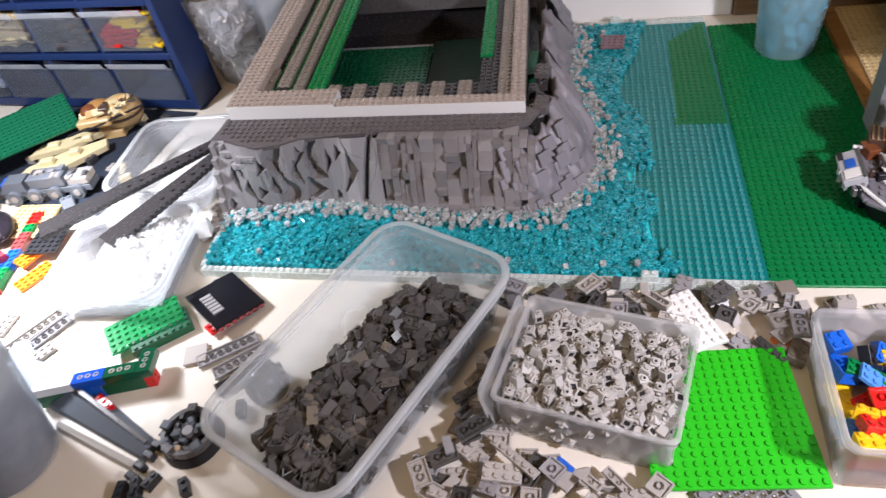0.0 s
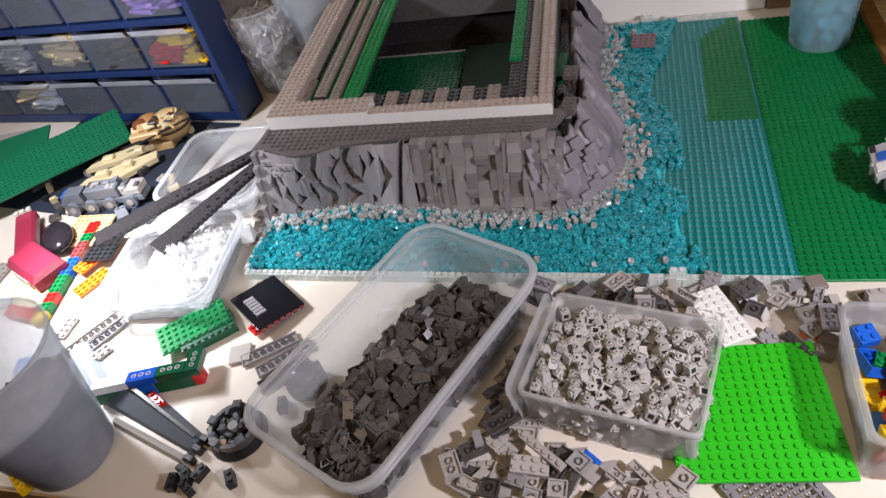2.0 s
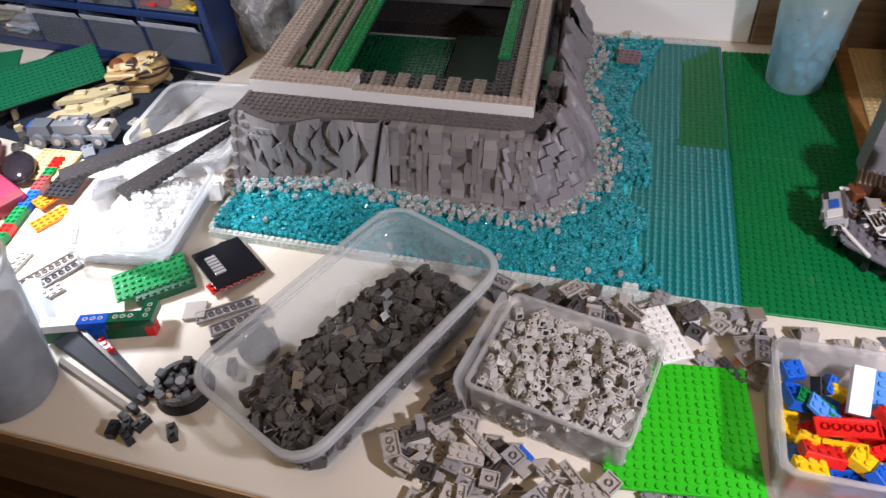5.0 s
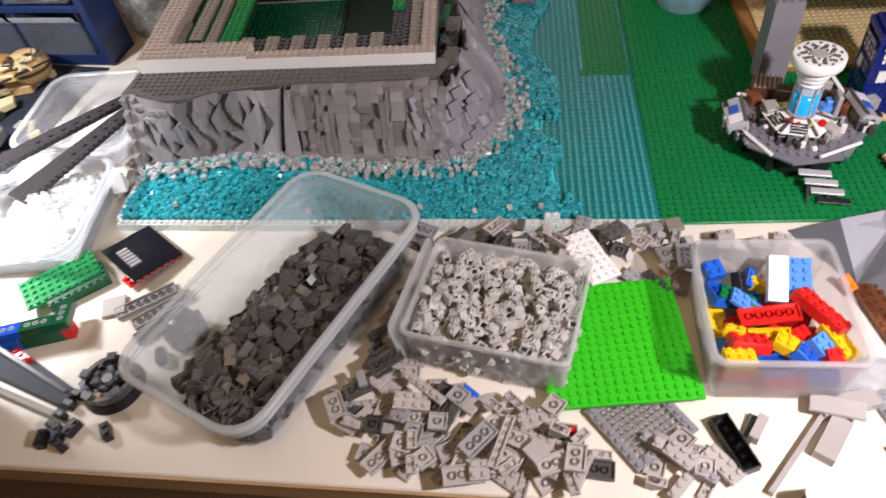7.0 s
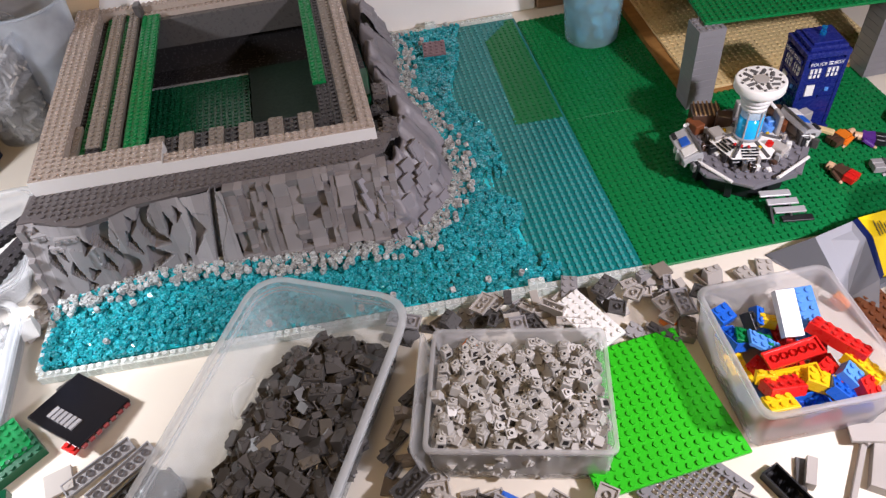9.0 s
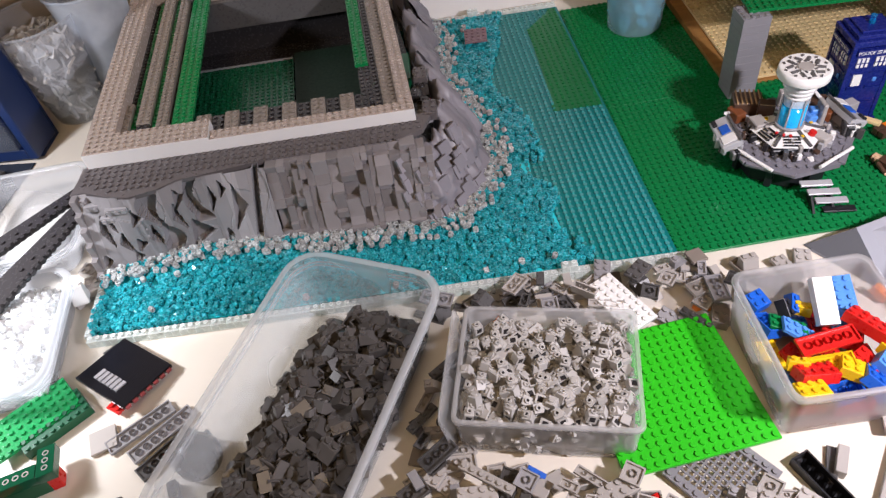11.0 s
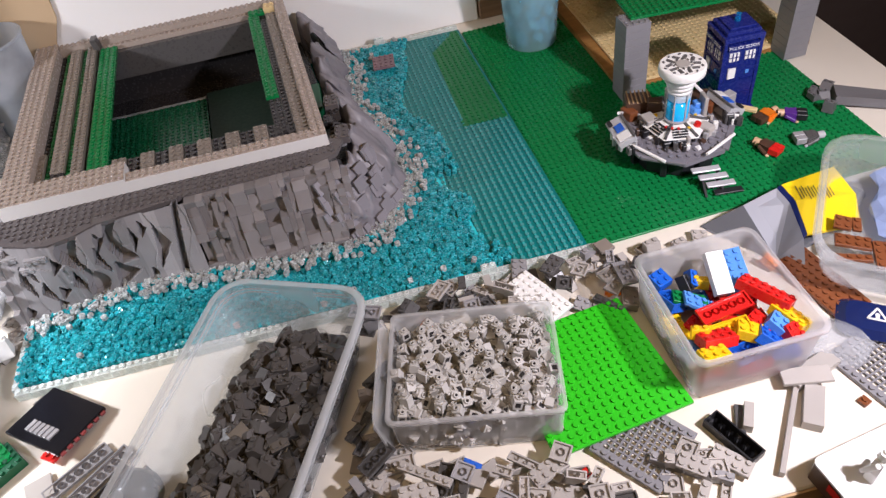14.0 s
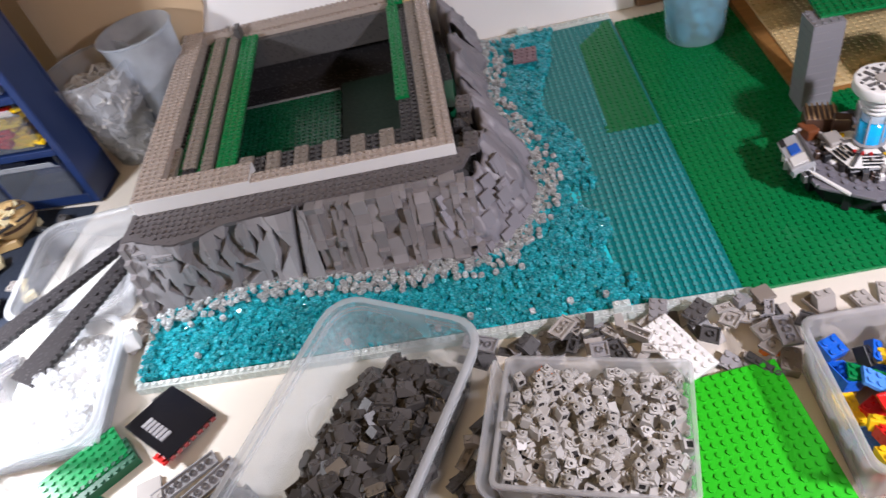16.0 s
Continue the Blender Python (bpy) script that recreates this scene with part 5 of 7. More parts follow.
def kinds(mat, word):
    return [(brick_mesh(2, 2, PLATE, mat, stud=False), PLATE, f"{word} square tile lying loose", "toy tile", "loose_tile"), (brick_mesh(2, 2, PLATE, mat, stud=False), PLATE, f"{word} square tile lying loose", "toy tile", "loose_tile"), (brick_mesh(2, 2, PLATE, mat), PLATE, f"{word} square plate with studs", "toy plate", "loose_plate"),
            (brick_mesh(1, 4, PLATE, mat), PLATE, f"{word} narrow plate lying loose", "toy plate", "loose_plate"), (brick_mesh(2, 4, PLATE, mat), PLATE, f"{word} two by four plate", "toy plate", "loose_plate"),
            (brick_mesh(1, 3, BRICK, mat), BRICK, f"{word} narrow brick lying loose", "toy brick", "loose_brick"), (slope_mesh(2, BRICK, mat), BRICK, f"{word} slope brick lying loose", "toy brick", "loose_slope"),
            (brick_mesh(2, 3, PLATE, mat), PLATE, f"{word} small plate lying loose", "toy plate", "loose_plate"), (brick_mesh(1, 2, PLATE, mat, stud=False), PLATE, f"{word} narrow tile lying loose", "toy tile", "loose_tile"), (slope_mesh(1, BRICK, mat), BRICK, f"{word} narrow slope lying loose", "toy brick", "loose_slope")]


FLATMIX = [k for mat, word in ((M_LGREY, "light grey"), (M_LGREY, "light grey"), (M_LGREY, "light grey"), (M_MGREY, "grey"), (M_SLOPES, "dark grey")) for k in kinds(mat, word) if k[1] < 0.005] * 2 + kinds(M_LGREY, "light grey")
FLATMIX += [(brick_mesh(2, 3, PLATE, M_LGREY, stud=False), PLATE, "light grey smooth tile lying loose", "toy tile", "loose_tile"), (brick_mesh(1, 6, PLATE, M_LGREY), PLATE, "light grey long narrow plate", "toy plate", "loose_plate")] * 3
DARKMIX = kinds(M_DGREY, "dark grey") * 3 + kinds(M_OLDGREY, "brownish grey") + kinds(M_MGREY, "grey")
scatter([(0.345, -0.185), (0.375, -0.195), (0.49, -0.222), (0.50, -0.235), (0.53, -0.25), (0.52, -0.284), (0.395, -0.286), (0.325, -0.262), (0.300, -0.222)], 105, 21, FLATMIX, gap=0.0118)
scatter([(0.318, -0.150), (0.340, -0.120), (0.372, -0.062), (0.352, -0.180), (0.33, -0.195)], 24, 24, DARKMIX, gap=0.0085)
scatter([(0.352, -0.118), (0.372, -0.060), (0.395, -0.055), (0.385, -0.075), (0.368, -0.19), (0.350, -0.19)], 12, 29, kinds(M_OLDGREY, "brownish grey") + kinds(M_MGREY, "grey"), gap=0.010)
scatter([(0.43, -0.048), (0.43, -0.016), (0.60, -0.014), (0.625, -0.03), (0.615, -0.06), (0.585, -0.085), (0.52, -0.06)], 75, 25, kinds(M_LGREY, "light grey") * 4 + kinds(M_MGREY, "grey") + kinds(M_DGREY, "dark grey") * 2, gap=0.0115)
scatter([(0.60, -0.015), (0.655, -0.022), (0.64, -0.058), (0.605, -0.06)], 14, 26, DARKMIX, gap=0.010)
scatter([(0.335, -0.03), (0.36, -0.018), (0.395, -0.014), (0.40, -0.03), (0.375, -0.05)], 7, 27, DARKMIX, gap=0.011)
scatter([(0.57, -0.245), (0.60, -0.235), (0.625, -0.262), (0.60, -0.284), (0.56, -0.284)], 10, 28, kinds(M_LGREY, "light grey"), gap=0.014)

# ---- tall things on the land ----
ANG = 1
PIL = pose(0.7480, 0.2520, 0.0054, 0, 0, ANG)


def pillar(m, label, a=0.0318, b=0.0318, h=0.105):
    ob = thing("stone_pillar", label, "toy pillar", m)
    s = Shape()
    for k in range(11):
        z = k * 0.0096
        if z < h - 0.004:
            s.box(-a / 2, -b / 2, z + 0.00005, a / 2, b / 2, min(h, z + 0.0095), 0.0002)
    part("shaft", s, M_PILLAR, ob)
    part("cap_studs", Shape().studs(4, 4, -0.016, -0.016, h), M_PILLAR, ob, kind=PART_STUFF)


pillar(PIL, "grey brick pillar with open studs on top")
pillar(pose(0.975, 0.256, 0.0054, 0, 0, ANG), "grey brick pillar holding the upper green plate")
up = thing("raised_green_plate", "green baseplate carried by grey pillars", "baseplate", pose(0.742, 0.247, 0.1112, 0, 0, -4))
part("sheet", Shape().box(0, 0, 0, 0.256, 0.256, 0.0032, 0.0004), M_GREEN, up)
part("studs", Shape().studs(32, 32, 0, 0, 0.0032), M_GREEN, up, kind=PART_STUFF)
sand = thing("tan_baseplate", "tan studded baseplate on a wooden board", "baseplate", pose(0.757, 0.2645, 0.0075, 1.6, 0, 2.0))
part("sheet", Shape().box(0, 0, 0, 0.256, 0.256, 0.0032, 0.0004), M_TAN, sand)
part("studs", Shape().studs(32, 32, 0, 0, 0.0032), M_TAN, sand, kind=PART_STUFF)
thing("wooden_board", "orange pine board under the tan plate", "board", pose(0.741, 0.2605, 0.0006, 0, 0, 2.0), Shape().prism([(0.0, 0.0), (0.27, 0.0), (0.27, 0.0138), (0.0, 0.0062)], 0.0, 0.275), M_WOOD)
thing("wooden_block", "orange pine block behind the tan plate", "board", pose(0.93, 0.50, 0.016), Shape().box(0, 0, 0, 0.1, 0.025, 0.05, 0.003), M_WOOD)


def cup(name, label, m, r0, r1, h, mat, wall=0.0012, n=40):
    ob = thing(name, label, "cup", m)

    def loop(r, z):
        return [(r * math.cos(2 * math.pi * i / n), r * math.sin(2 * math.pi * i / n), z) for i in range(n)]
    s = Shape().loft([loop(r0 - 0.003, 0), loop(r0, 0.003), loop((r0 + r1) / 2, h / 2), loop(r1, h), loop(r1 - wall, h), loop((r0 + r1) / 2 - wall, h / 2), loop(r0 - wall, 0.004), loop(r0 - 0.004, 0.002)])
    part("shell", s, mat, ob, smooth=True)
    s = Shape().loft([loop(r1 + 0.0002, h - 0.003), loop(r1 + 0.002, h - 0.002), loop(r1 + 0.002, h), loop(r1, h + 0.001), loop(r1 - wall, h)], False, False)
    part("rim", s, mat, ob, smooth=True)
    return ob


def cup_fill(cup_ob, r0, r1, h0, h1_, mesh_list, count, mat, label, seed):
    """Loose pieces that fill a cup, seen dimly through its wall."""
    rng = random.Random(seed)
    s = Shape()
    for k in range(count):
        z = rng.uniform(h0, h1_)
        q = (z - h0) / max(1e-6, h1_ - h0)
        rr = r0 + (r1 - r0) * q
        a = rng.uniform(0, 2 * math.pi)
        r = rr * (1 - 0.25 * rng.random() ** 2)
        if k > count * 0.8:
            z, r = h1_, rr * math.sqrt(rng.random())
        s.x = pose(r * math.cos(a), r * math.sin(a), z, rng.uniform(0, 360), rng.uniform(0, 360), rng.uniform(0, 360))
        b = mesh_list
        s.box(-b[0] / 2, -b[1] / 2, -b[2] / 2, b[0] / 2, b[1] / 2, b[2] / 2, 0.0003)
        s.cyl(0, 0, b[2] / 2, 0.0024, 0.0017, 8)
    s.x = Matrix.Identity(4)
    part("loose_fill", s, mat, cup_ob, label, kind=PART_STUFF)


bead = cup("bead_cup", "blue tinted cup half full of clear blue beads", pose(0.672, 0.437, 0.0056), 0.037, 0.047, 0.150, M_BLUETUB)
cup_fill(bead, 0.029, 0.035, 0.010, 0.085, (0.011, 0.011, 0.010), 130, M_BEAD, "clear blue beads", 4)

# police box
PB = pose(0.846, 0.186, 0.0054, 0, 0, -3) @ Matrix.Scale(1.12, 4)
pb = thing("police_box", "deep blue toy police box with white windows", "toy police box", PB)
a = 0.021
part("base", Shape().box(-a - 0.002, -a - 0.002, 0, a + 0.002, a + 0.002, 0.004, 0.0005), M_POLICE, pb)
part("body", Shape().box(-a + 0.001, -a + 0.001, 0.004, a - 0.001, a - 0.001, 0.083, 0.0004), M_POLICE, pb)
for x in (-a, a - 0.004):
    for y in (-a, a - 0.004):
        part("corner_post", Shape().box(x, y, 0.004, x + 0.004, y + 0.004, 0.086, 0.0004), M_POLICE, pb)
s = Shape()
s.box(-a - 0.0005, -a - 0.0005, 0.086, a + 0.0005, a + 0.0005, 0.092, 0.0006)
s.box(-a + 0.003, -a + 0.003, 0.092, a - 0.003, a - 0.003, 0.0965, 0.0006)
s.box(-a + 0.007, -a + 0.007, 0.0965, a - 0.007, a - 0.007, 0.099, 0.0006)
roof = part("roof", s, M_POLICE, pb)
s = Shape().cyl(0, 0, 0.099, 0.0030, 0.003, 10)
for k in range(4):
    s.cyl(0.002 * math.cos(k * 1.57), 0.002 * math.sin(k * 1.57), 0.102, 0.0005, 0.004, 6)
s.cyl(0, 0, 0.106, 0.0028, 0.001, 10)
part("lantern", s, M_TRANSBLUE, roof, "small clear lantern")


def letters(text, size, m, mat, parent, name="lettering"):
    c = bpy.data.curves.new(name, "FONT")
    c.body, c.size, c.align_x, c.align_y, c.extrude = text, size, "CENTER", "CENTER", 0.00008
    tmp = bpy.data.objects.new("tmp", c)
    me = bpy.data.meshes.new_from_object(tmp)
    bpy.data.objects.remove(tmp)
    me.materials.clear()
    me.materials.append(mat)
    ob = new(name, me)
    ob.parent = parent
    ob.matrix_local = m
    return ob


for face in range(2):
    R = pose(0, 0, 0, 0, 0, -90 * face)
    sgn = part("sign", Shape().box(-0.0165, -a - 0.0016, 0.0775, 0.0165, -a + 0.0012, 0.0835, 0.0003), M_POLICE, pb)
    sgn.matrix_local = R
    letters("POLICE", 0.0047, R @ pose(-0.0085, -a - 0.0018, 0.0806, 90, 0, 0), M_WHITE, pb)
    letters("BOX", 0.0047, R @ pose(0.0110, -a - 0.0018, 0.0806, 90, 0, 0), M_WHITE, pb)
    for dz in (0.0013, -0.0010):
        part("small_lettering", Shape().box(0.0012, -a - 0.0019, 0.0806 + dz - 0.0004, 0.0052, -a - 0.0015, 0.0806 + dz + 0.0004), M_WHITE, pb).matrix_local = R
    for x in (-0.0085, 0.0085):
        win = part("window", Shape().box(x - 0.0052, -a - 0.0004, 0.0645, x + 0.0052, -a + 0.0014, 0.0740), M_WHITE, pb, "white paned window")
        win.matrix_local = R
        s = Shape()
        for k in (-1, 1):
            s.box(x + k * 0.002 - 0.0006, -a - 0.0009, 0.0643, x + k * 0.002 + 0.0006, -a + 0.0002, 0.0742)
        s.box(x - 0.0054, -a - 0.0009, 0.0688, x + 0.0054, -a + 0.0002, 0.0695)
        part("glazing_bar", s, M_POLICE, win)
        for z in (0.043, 0.026, 0.009):
            s = Shape()
            s.box(x - 0.0068, -a - 0.0002, z - 0.001, x + 0.0068, -a + 0.0014, z)
            s.box(x - 0.0068, -a - 0.0002, z + 0.014, x + 0.0068, -a + 0.0014, z + 0.015)
            part("panel_ridge", s, M_POLICE, pb).matrix_local = R
    part("notice_plate", Shape().box(-0.0128, -a - 0.0006, 0.0440, -0.0046, -a + 0.0012, 0.0560), M_WHITE, pb, "white notice plate").matrix_local = R
    part("badge", Shape().box(0.0065, -a - 0.0006, 0.0470, 0.0105, -a + 0.0012, 0.0515, 0.0006), M_MBLUE, pb).matrix_local = R


# control console on an eight-sided deck
def console():
    ob = thing("console_model", "grey octagonal console model with white rotor column", "toy model", pose(0.748, 0.122, 0.0054, 0, 0, -14) @ Matrix.Scale(1.2, 4))
    R = 0.054
    octo = [(R * math.cos(radians(45 * k)), R * math.sin(radians(45 * k))) for k in range(8)]
    part("foot", Shape().slab([(x * 0.80, y * 0.80) for x, y in octo], 0, 0.0095), M_BLACK, ob, "black foot under the deck")
    for k in range(8):
        part("foot_strut", Shape().box(0.026, -0.003, 0, 0.046, 0.003, 0.0095, 0.0006), M_BLACK, ob).matrix_local = pose(0, 0, 0, 0, 0, 45 * k + 22.5)
    deck = part("deck", Shape().slab(octo, 0.010, 0.0148), M_DECK, ob, "grey studded deck")
    s = Shape()
    for i in range(-8, 8):
        for j in range(-8, 8):
            x, y = (i + 0.5) * STUD, (j + 0.5) * STUD
            if math.hypot(x, y) < R * 0.88 and math.hypot(x, y) > 0.022:
                s.cyl(x, y, 0.0148, 0.0024, 0.0017, 8)
    part("deck_studs", s, M_DECK, ob, kind=PART_STUFF)
    s = Shape()
    for k in range(8):
        (x0, y0), (x1, y1) = octo[k], octo[(k + 1) % 8]
        if k in (6,):
            continue
        s.x = pose((x0 + x1) / 2, (y0 + y1) / 2, 0.0152, 0, 0, math.degrees(math.atan2(y1 - y0, x1 - x0)))
        L = math.hypot(x1 - x0, y1 - y0)
        s.box(-L / 2, -0.003, -0.0022, L / 2, 0.003, 0.0006, 0.0004)
    s.x = Matrix.Identity(4)
    part("edge_trim", s, M_DECK, ob, "grey edge strips")
    bits0 = random.Random(14)
    six = [(math.cos(radians(60 * k)), math.sin(radians(60 * k))) for k in range(6)]
    s = Shape()
    s.loft([[(0.018 * x, 0.018 * y, 0.0150) for x, y in six], [(0.0265 * x, 0.0265 * y, 0.0215) for x, y in six], [(0.0110 * x, 0.0110 * y, 0.0268) for x, y in six]])
    desk = part("control_desk", s, M_WHITE, ob, "white six-sided control desk")
    desk.scale = (1.18, 1.18, 1.0)
    for k in range(6):
        part("desk_rib", Shape().box(0.008, -0.0012, 0, 0.0265, 0.0012, 0.0016, 0.0003), M_DGREY, desk, "dark seam between desk panels").matrix_local = pose(0, 0, 0, 0, 0, 60 * k) @ pose(0, 0, 0.0305, 0, 18.9, 0)
        m6 = pose(0, 0, 0, 0, 0, 60 * k + 30) @ pose(0.0170, 0, 0.0243, 0, 20, 0)
        q = Shape()
        if k in (3, 4):
            for t in range(4):
                q.box(-0.004 + t * 0.0026, -0.006, 0, -0.0026 + t * 0.0026, 0.006, 0.0008)
            pan = part("switch_panel", q, M_BLACK, desk, "black striped switches")
        elif k == 5:
            pan = part("red_button", q.cyl(0, 0, 0, 0.0032, 0.003, 12, 0.0026), M_RED, desk, "red button")
        elif k == 0:
            pan = part("screen", q.box(-0.004, -0.005, 0, 0.004, 0.005, 0.006, 0.0008), M_MBLUE, desk, "pale blue screen")
        elif k == 1:
            pan = part("lever", q.box(-0.002, -0.003, 0, 0.002, 0.003, 0.008, 0.0008), M_BROWN, desk)
        else:
            pan = part("yellow_dial", q.cyl(0, 0, 0, 0.002, 0.0015, 10), M_YELLOW, desk)
        pan.matrix_local = m6
    for k in range(26):
        aa, rr = bits0.uniform(0, 6.28), bits0.uniform(0.013, 0.024)
        part("key", Shape().box(-0.0012, -0.0009, 0, 0.0012, 0.0009, 0.0016, 0.0002), bits0.choice((M_BLACK, M_WING, M_DGREY, M_YELLOW, M_RED, M_LGREY)), desk).matrix_local = pose(rr * math.cos(aa), rr * math.sin(aa), 0.0312 - 0.345 * rr, 0, 0, math.degrees(aa))
    part("column", Shape().cyl(0, 0, 0.030, 0.0105, 0.0195, 20), plastic("bright_blue_glass", (0.010, 0.42, 0.85), 0.10, 0.1, 300.0, 0.1, 0.5), ob, "clear blue glass column", smooth=True)
    part("collar", Shape().cyl(0, 0, 0.028, 0.0122, 0.002, 20), M_MGREY, ob, smooth=True)
    for k in range(6):
        part("cage_rod", Shape().cyl(0.0108 * math.cos(k * 1.047), 0.0108 * math.sin(k * 1.047), 0.030, 0.0009, 0.028, 6), M_SILVER, ob, "thin silver rod")
    part("upper_collar", Shape().cyl(0, 0, 0.0595, 0.0098, 0.008, 20), M_CLEAR, ob, "clear upper glass of the column", smooth=True)
    n = 28

    def loop(r, z):
        return [(r * math.cos(2 * math.pi * i / n), r * math.sin(2 * math.pi * i / n), z) for i in range(n)]
    s = Shape().loft([loop(0.0095, 0.0672), loop(0.0118, 0.0676), loop(0.0118, 0.0700), loop(0.0102, 0.0704), loop(0.0102, 0.0716), loop(0.0130, 0.0722), loop(0.0134, 0.0752), loop(0.0122, 0.0758), loop(0.0150, 0.0775), loop(0.0154, 0.0806), loop(0.0144, 0.0812), loop(0.0176, 0.0832), loop(0.0184, 0.0850), loop(0.0220, 0.0864), loop(0.0228, 0.0876), loop(0.0228, 0.0942), loop(0.0216, 0.0955), loop(0.0198, 0.0948)])
    dish = part("rotor_dish", s, M_WHITE, ob, "white round rotor dish", smooth=True)
    dish.scale = (0.92, 0.92, 1)
    part("hub", Shape().cyl(0, 0, 0.0947, 0.0068, 0.0012, 16), M_LGREY, dish)
    # raised dark blocks stand in for the shade inside the dish's holes
    s = Shape()
    for k in range(10):
        aa = k * 2 * math.pi / 10
        s.x = pose(0.0136 * math.cos(aa), 0.0136 * math.sin(aa), 0.0948, 0, 0, math.degrees(aa) + (35 if k % 2 else -10))
        s.prism([(-0.0021, 0), (0.0021, 0), (0.0006, 0.0011), (-0.0006, 0.0011)], -0.0036, 0.0032)
        s.x = pose(0.0182 * math.cos(aa + 0.3), 0.0182 * math.sin(aa + 0.3), 0.0948, 0, 0, math.degrees(aa) - 40)
        s.box(-0.0012, -0.0007, 0, 0.0014, 0.0008, 0.0011)
        s.x = pose(0.0088 * math.cos(aa + 0.2), 0.0088 * math.sin(aa + 0.2), 0.0948, 0, 0, math.degrees(aa) + 60)
        s.box(-0.0013, -0.0006, 0, 0.0012, 0.0007, 0.0011)
    s.x = Matrix.Identity(4)
    part("vent", s, M_DGREY, dish, "dark blocks painting shaded holes in the dish")
    # side stations, rails and steps
    for ang in (192, 22):
        st = part("side_station", Shape().box(-0.009, -0.019, 0, 0.009, 0.019, 0.007, 0.001), M_SILVER, ob, "pale grey side station with blue screen")
        st.matrix_local = pose(0.053 * math.cos(radians(ang)), 0.053 * math.sin(radians(ang)), 0.022, 0, 0, ang) @ pose(0, 0, 0, 0, 25, 0)
        part("blue_screen", Shape().box(-0.004, -0.007, 0.0068, 0.004, 0.004, 0.0082, 0.0005), M_BLUE, st)
        part("frame_bar", Shape().box(-0.0095, -0.0195, 0.0066, -0.007, 0.0195, 0.0085, 0.0004), M_DGREY, st, "dark frame bar")
        part("lever_row", Shape().box(0.0035, -0.017, 0.0066, 0.0075, -0.009, 0.0090, 0.0005), M_BLACK, st)
        part("keypad", Shape().box(-0.006, 0.006, 0.0068, 0.006, 0.016, 0.0078), M_WHITE, st)
        part("support", Shape().box(-0.004, -0.015, -0.008, 0.002, 0.015, 0.002, 0.0006), M_MGREY, st)
    for a0, a1 in ((208, 250), (290, 340), (150, 176), (40, 66)):
        p0, p1 = Vector((0.053 * math.cos(radians(a0)), 0.053 * math.sin(radians(a0)), 0.020)), Vector((0.054 * math.cos(radians(a1)), 0.054 * math.sin(radians(a1)), 0.016 if a0 > 200 else 0.036))
        mid, dv = (p0 + p1) / 2, p1 - p0
        rail = part("rail", Shape().cyl(0, 0, -dv.length / 2, 0.0016, dv.length, 8, bottom=True), M_WHITE, ob, "white rail bar")
        rail.matrix_local = Matrix.Translation(mid) @ dv.to_track_quat("Z", "Y").to_matrix().to_4x4()
    for k, (x, y, z, sx_, sy_, sz_, mat, rz) in enumerate(((-0.024, 0.006, 0.015, 0.012, 0.016, 0.012, M_LGREY, 20), (-0.016, 0.022, 0.015, 0.014, 0.010, 0.020, M_DBROWN, -10), (0.026, -0.012, 0.015, 0.010, 0.014, 0.010, M_LGREY, 40), (0.028, 0.014, 0.015, 0.004, 0.014, 0.026, M_LGREY, 10), (0.024, 0.016, 0.017, 0.010, 0.008, 0.016, M_MBLUE, 10),
                                                      (0.020, 0.030, 0.015, 0.022, 0.006, 0.014, M_DBROWN, -25), (0.040, 0.026, 0.015, 0.006, 0.018, 0.010, M_BROWN, -30), (-0.006, -0.026, 0.015, 0.022, 0.006, 0.006, M_BLACK, 10), (-0.040, 0.024, 0.015, 0.010, 0.016, 0.010, M_BROWN, 30), (0.050, 0.004, 0.015, 0.008, 0.012, 0.012, M_DGREY, 0),
                                                      (-0.052, -0.014, 0.0152, 0.008, 0.016, 0.004, M_DPURPLE, 15), (0.012, 0.046, 0.015, 0.026, 0.008, 0.016, M_LGREY, 5), (0.056, 0.034, 0.010, 0.016, 0.010, 0.016, M_MGREY, 30), (0.072, 0.020, 0.014, 0.020, 0.006, 0.004, M_TAN, -30))):
        part("fitting", Shape().box(-sx_ / 2, -sy_ / 2, 0, sx_ / 2, sy_ / 2, sz_, 0.0008), mat, ob, "small fitting on the deck").matrix_local = pose(x, y, z, 0, 0, rz)
    # small levers, dials and clips crowded round the desk
    bits = random.Random(41)
    for k in range(64):
        aa, rr = bits.uniform(0, 6.28), bits.uniform(0.026, 0.038)
        sx_, sy_, sz_ = bits.uniform(0.0010, 0.0028), bits.uniform(0.0016, 0.0046), bits.uniform(0.002, 0.009)
        part("lever", Shape().box(-sx_, -sy_ / 2, 0, sx_, sy_ / 2, sz_, 0.0004), bits.choice((M_BLACK, M_WING, M_DGREY, M_LGREY, M_WHITE, M_SILVER, M_DBROWN, M_DBROWN)), ob).matrix_local = pose(rr * math.cos(aa), rr * math.sin(aa), 0.0150, 0, 0, math.degrees(aa))
    for k in range(30):
        aa = radians((192, 22)[k % 2] + bits.uniform(-26, 26))
        rr = bits.uniform(0.050, 0.062)
        part("clip", Shape().box(-0.0016, -0.003, 0, 0.0016, 0.003, bits.uniform(0.004, 0.012), 0.0004), bits.choice((M_BLACK, M_DGREY, M_SILVER, M_WHITE)), ob).matrix_local = pose(rr * math.cos(aa), rr * math.sin(aa), 0.0145, 0, 0, bits.uniform(0, 90))
    for k in range(6):
        part("lattice_bar", Shape().box(-0.0006, -0.011, 0, 0.0006, 0.011, 0.0012), M_EDGE, ob, "thin bench slat").matrix_local = pose(-0.040 + 0.004 * k, 0.036, 0.0302, 0, 0, 0)
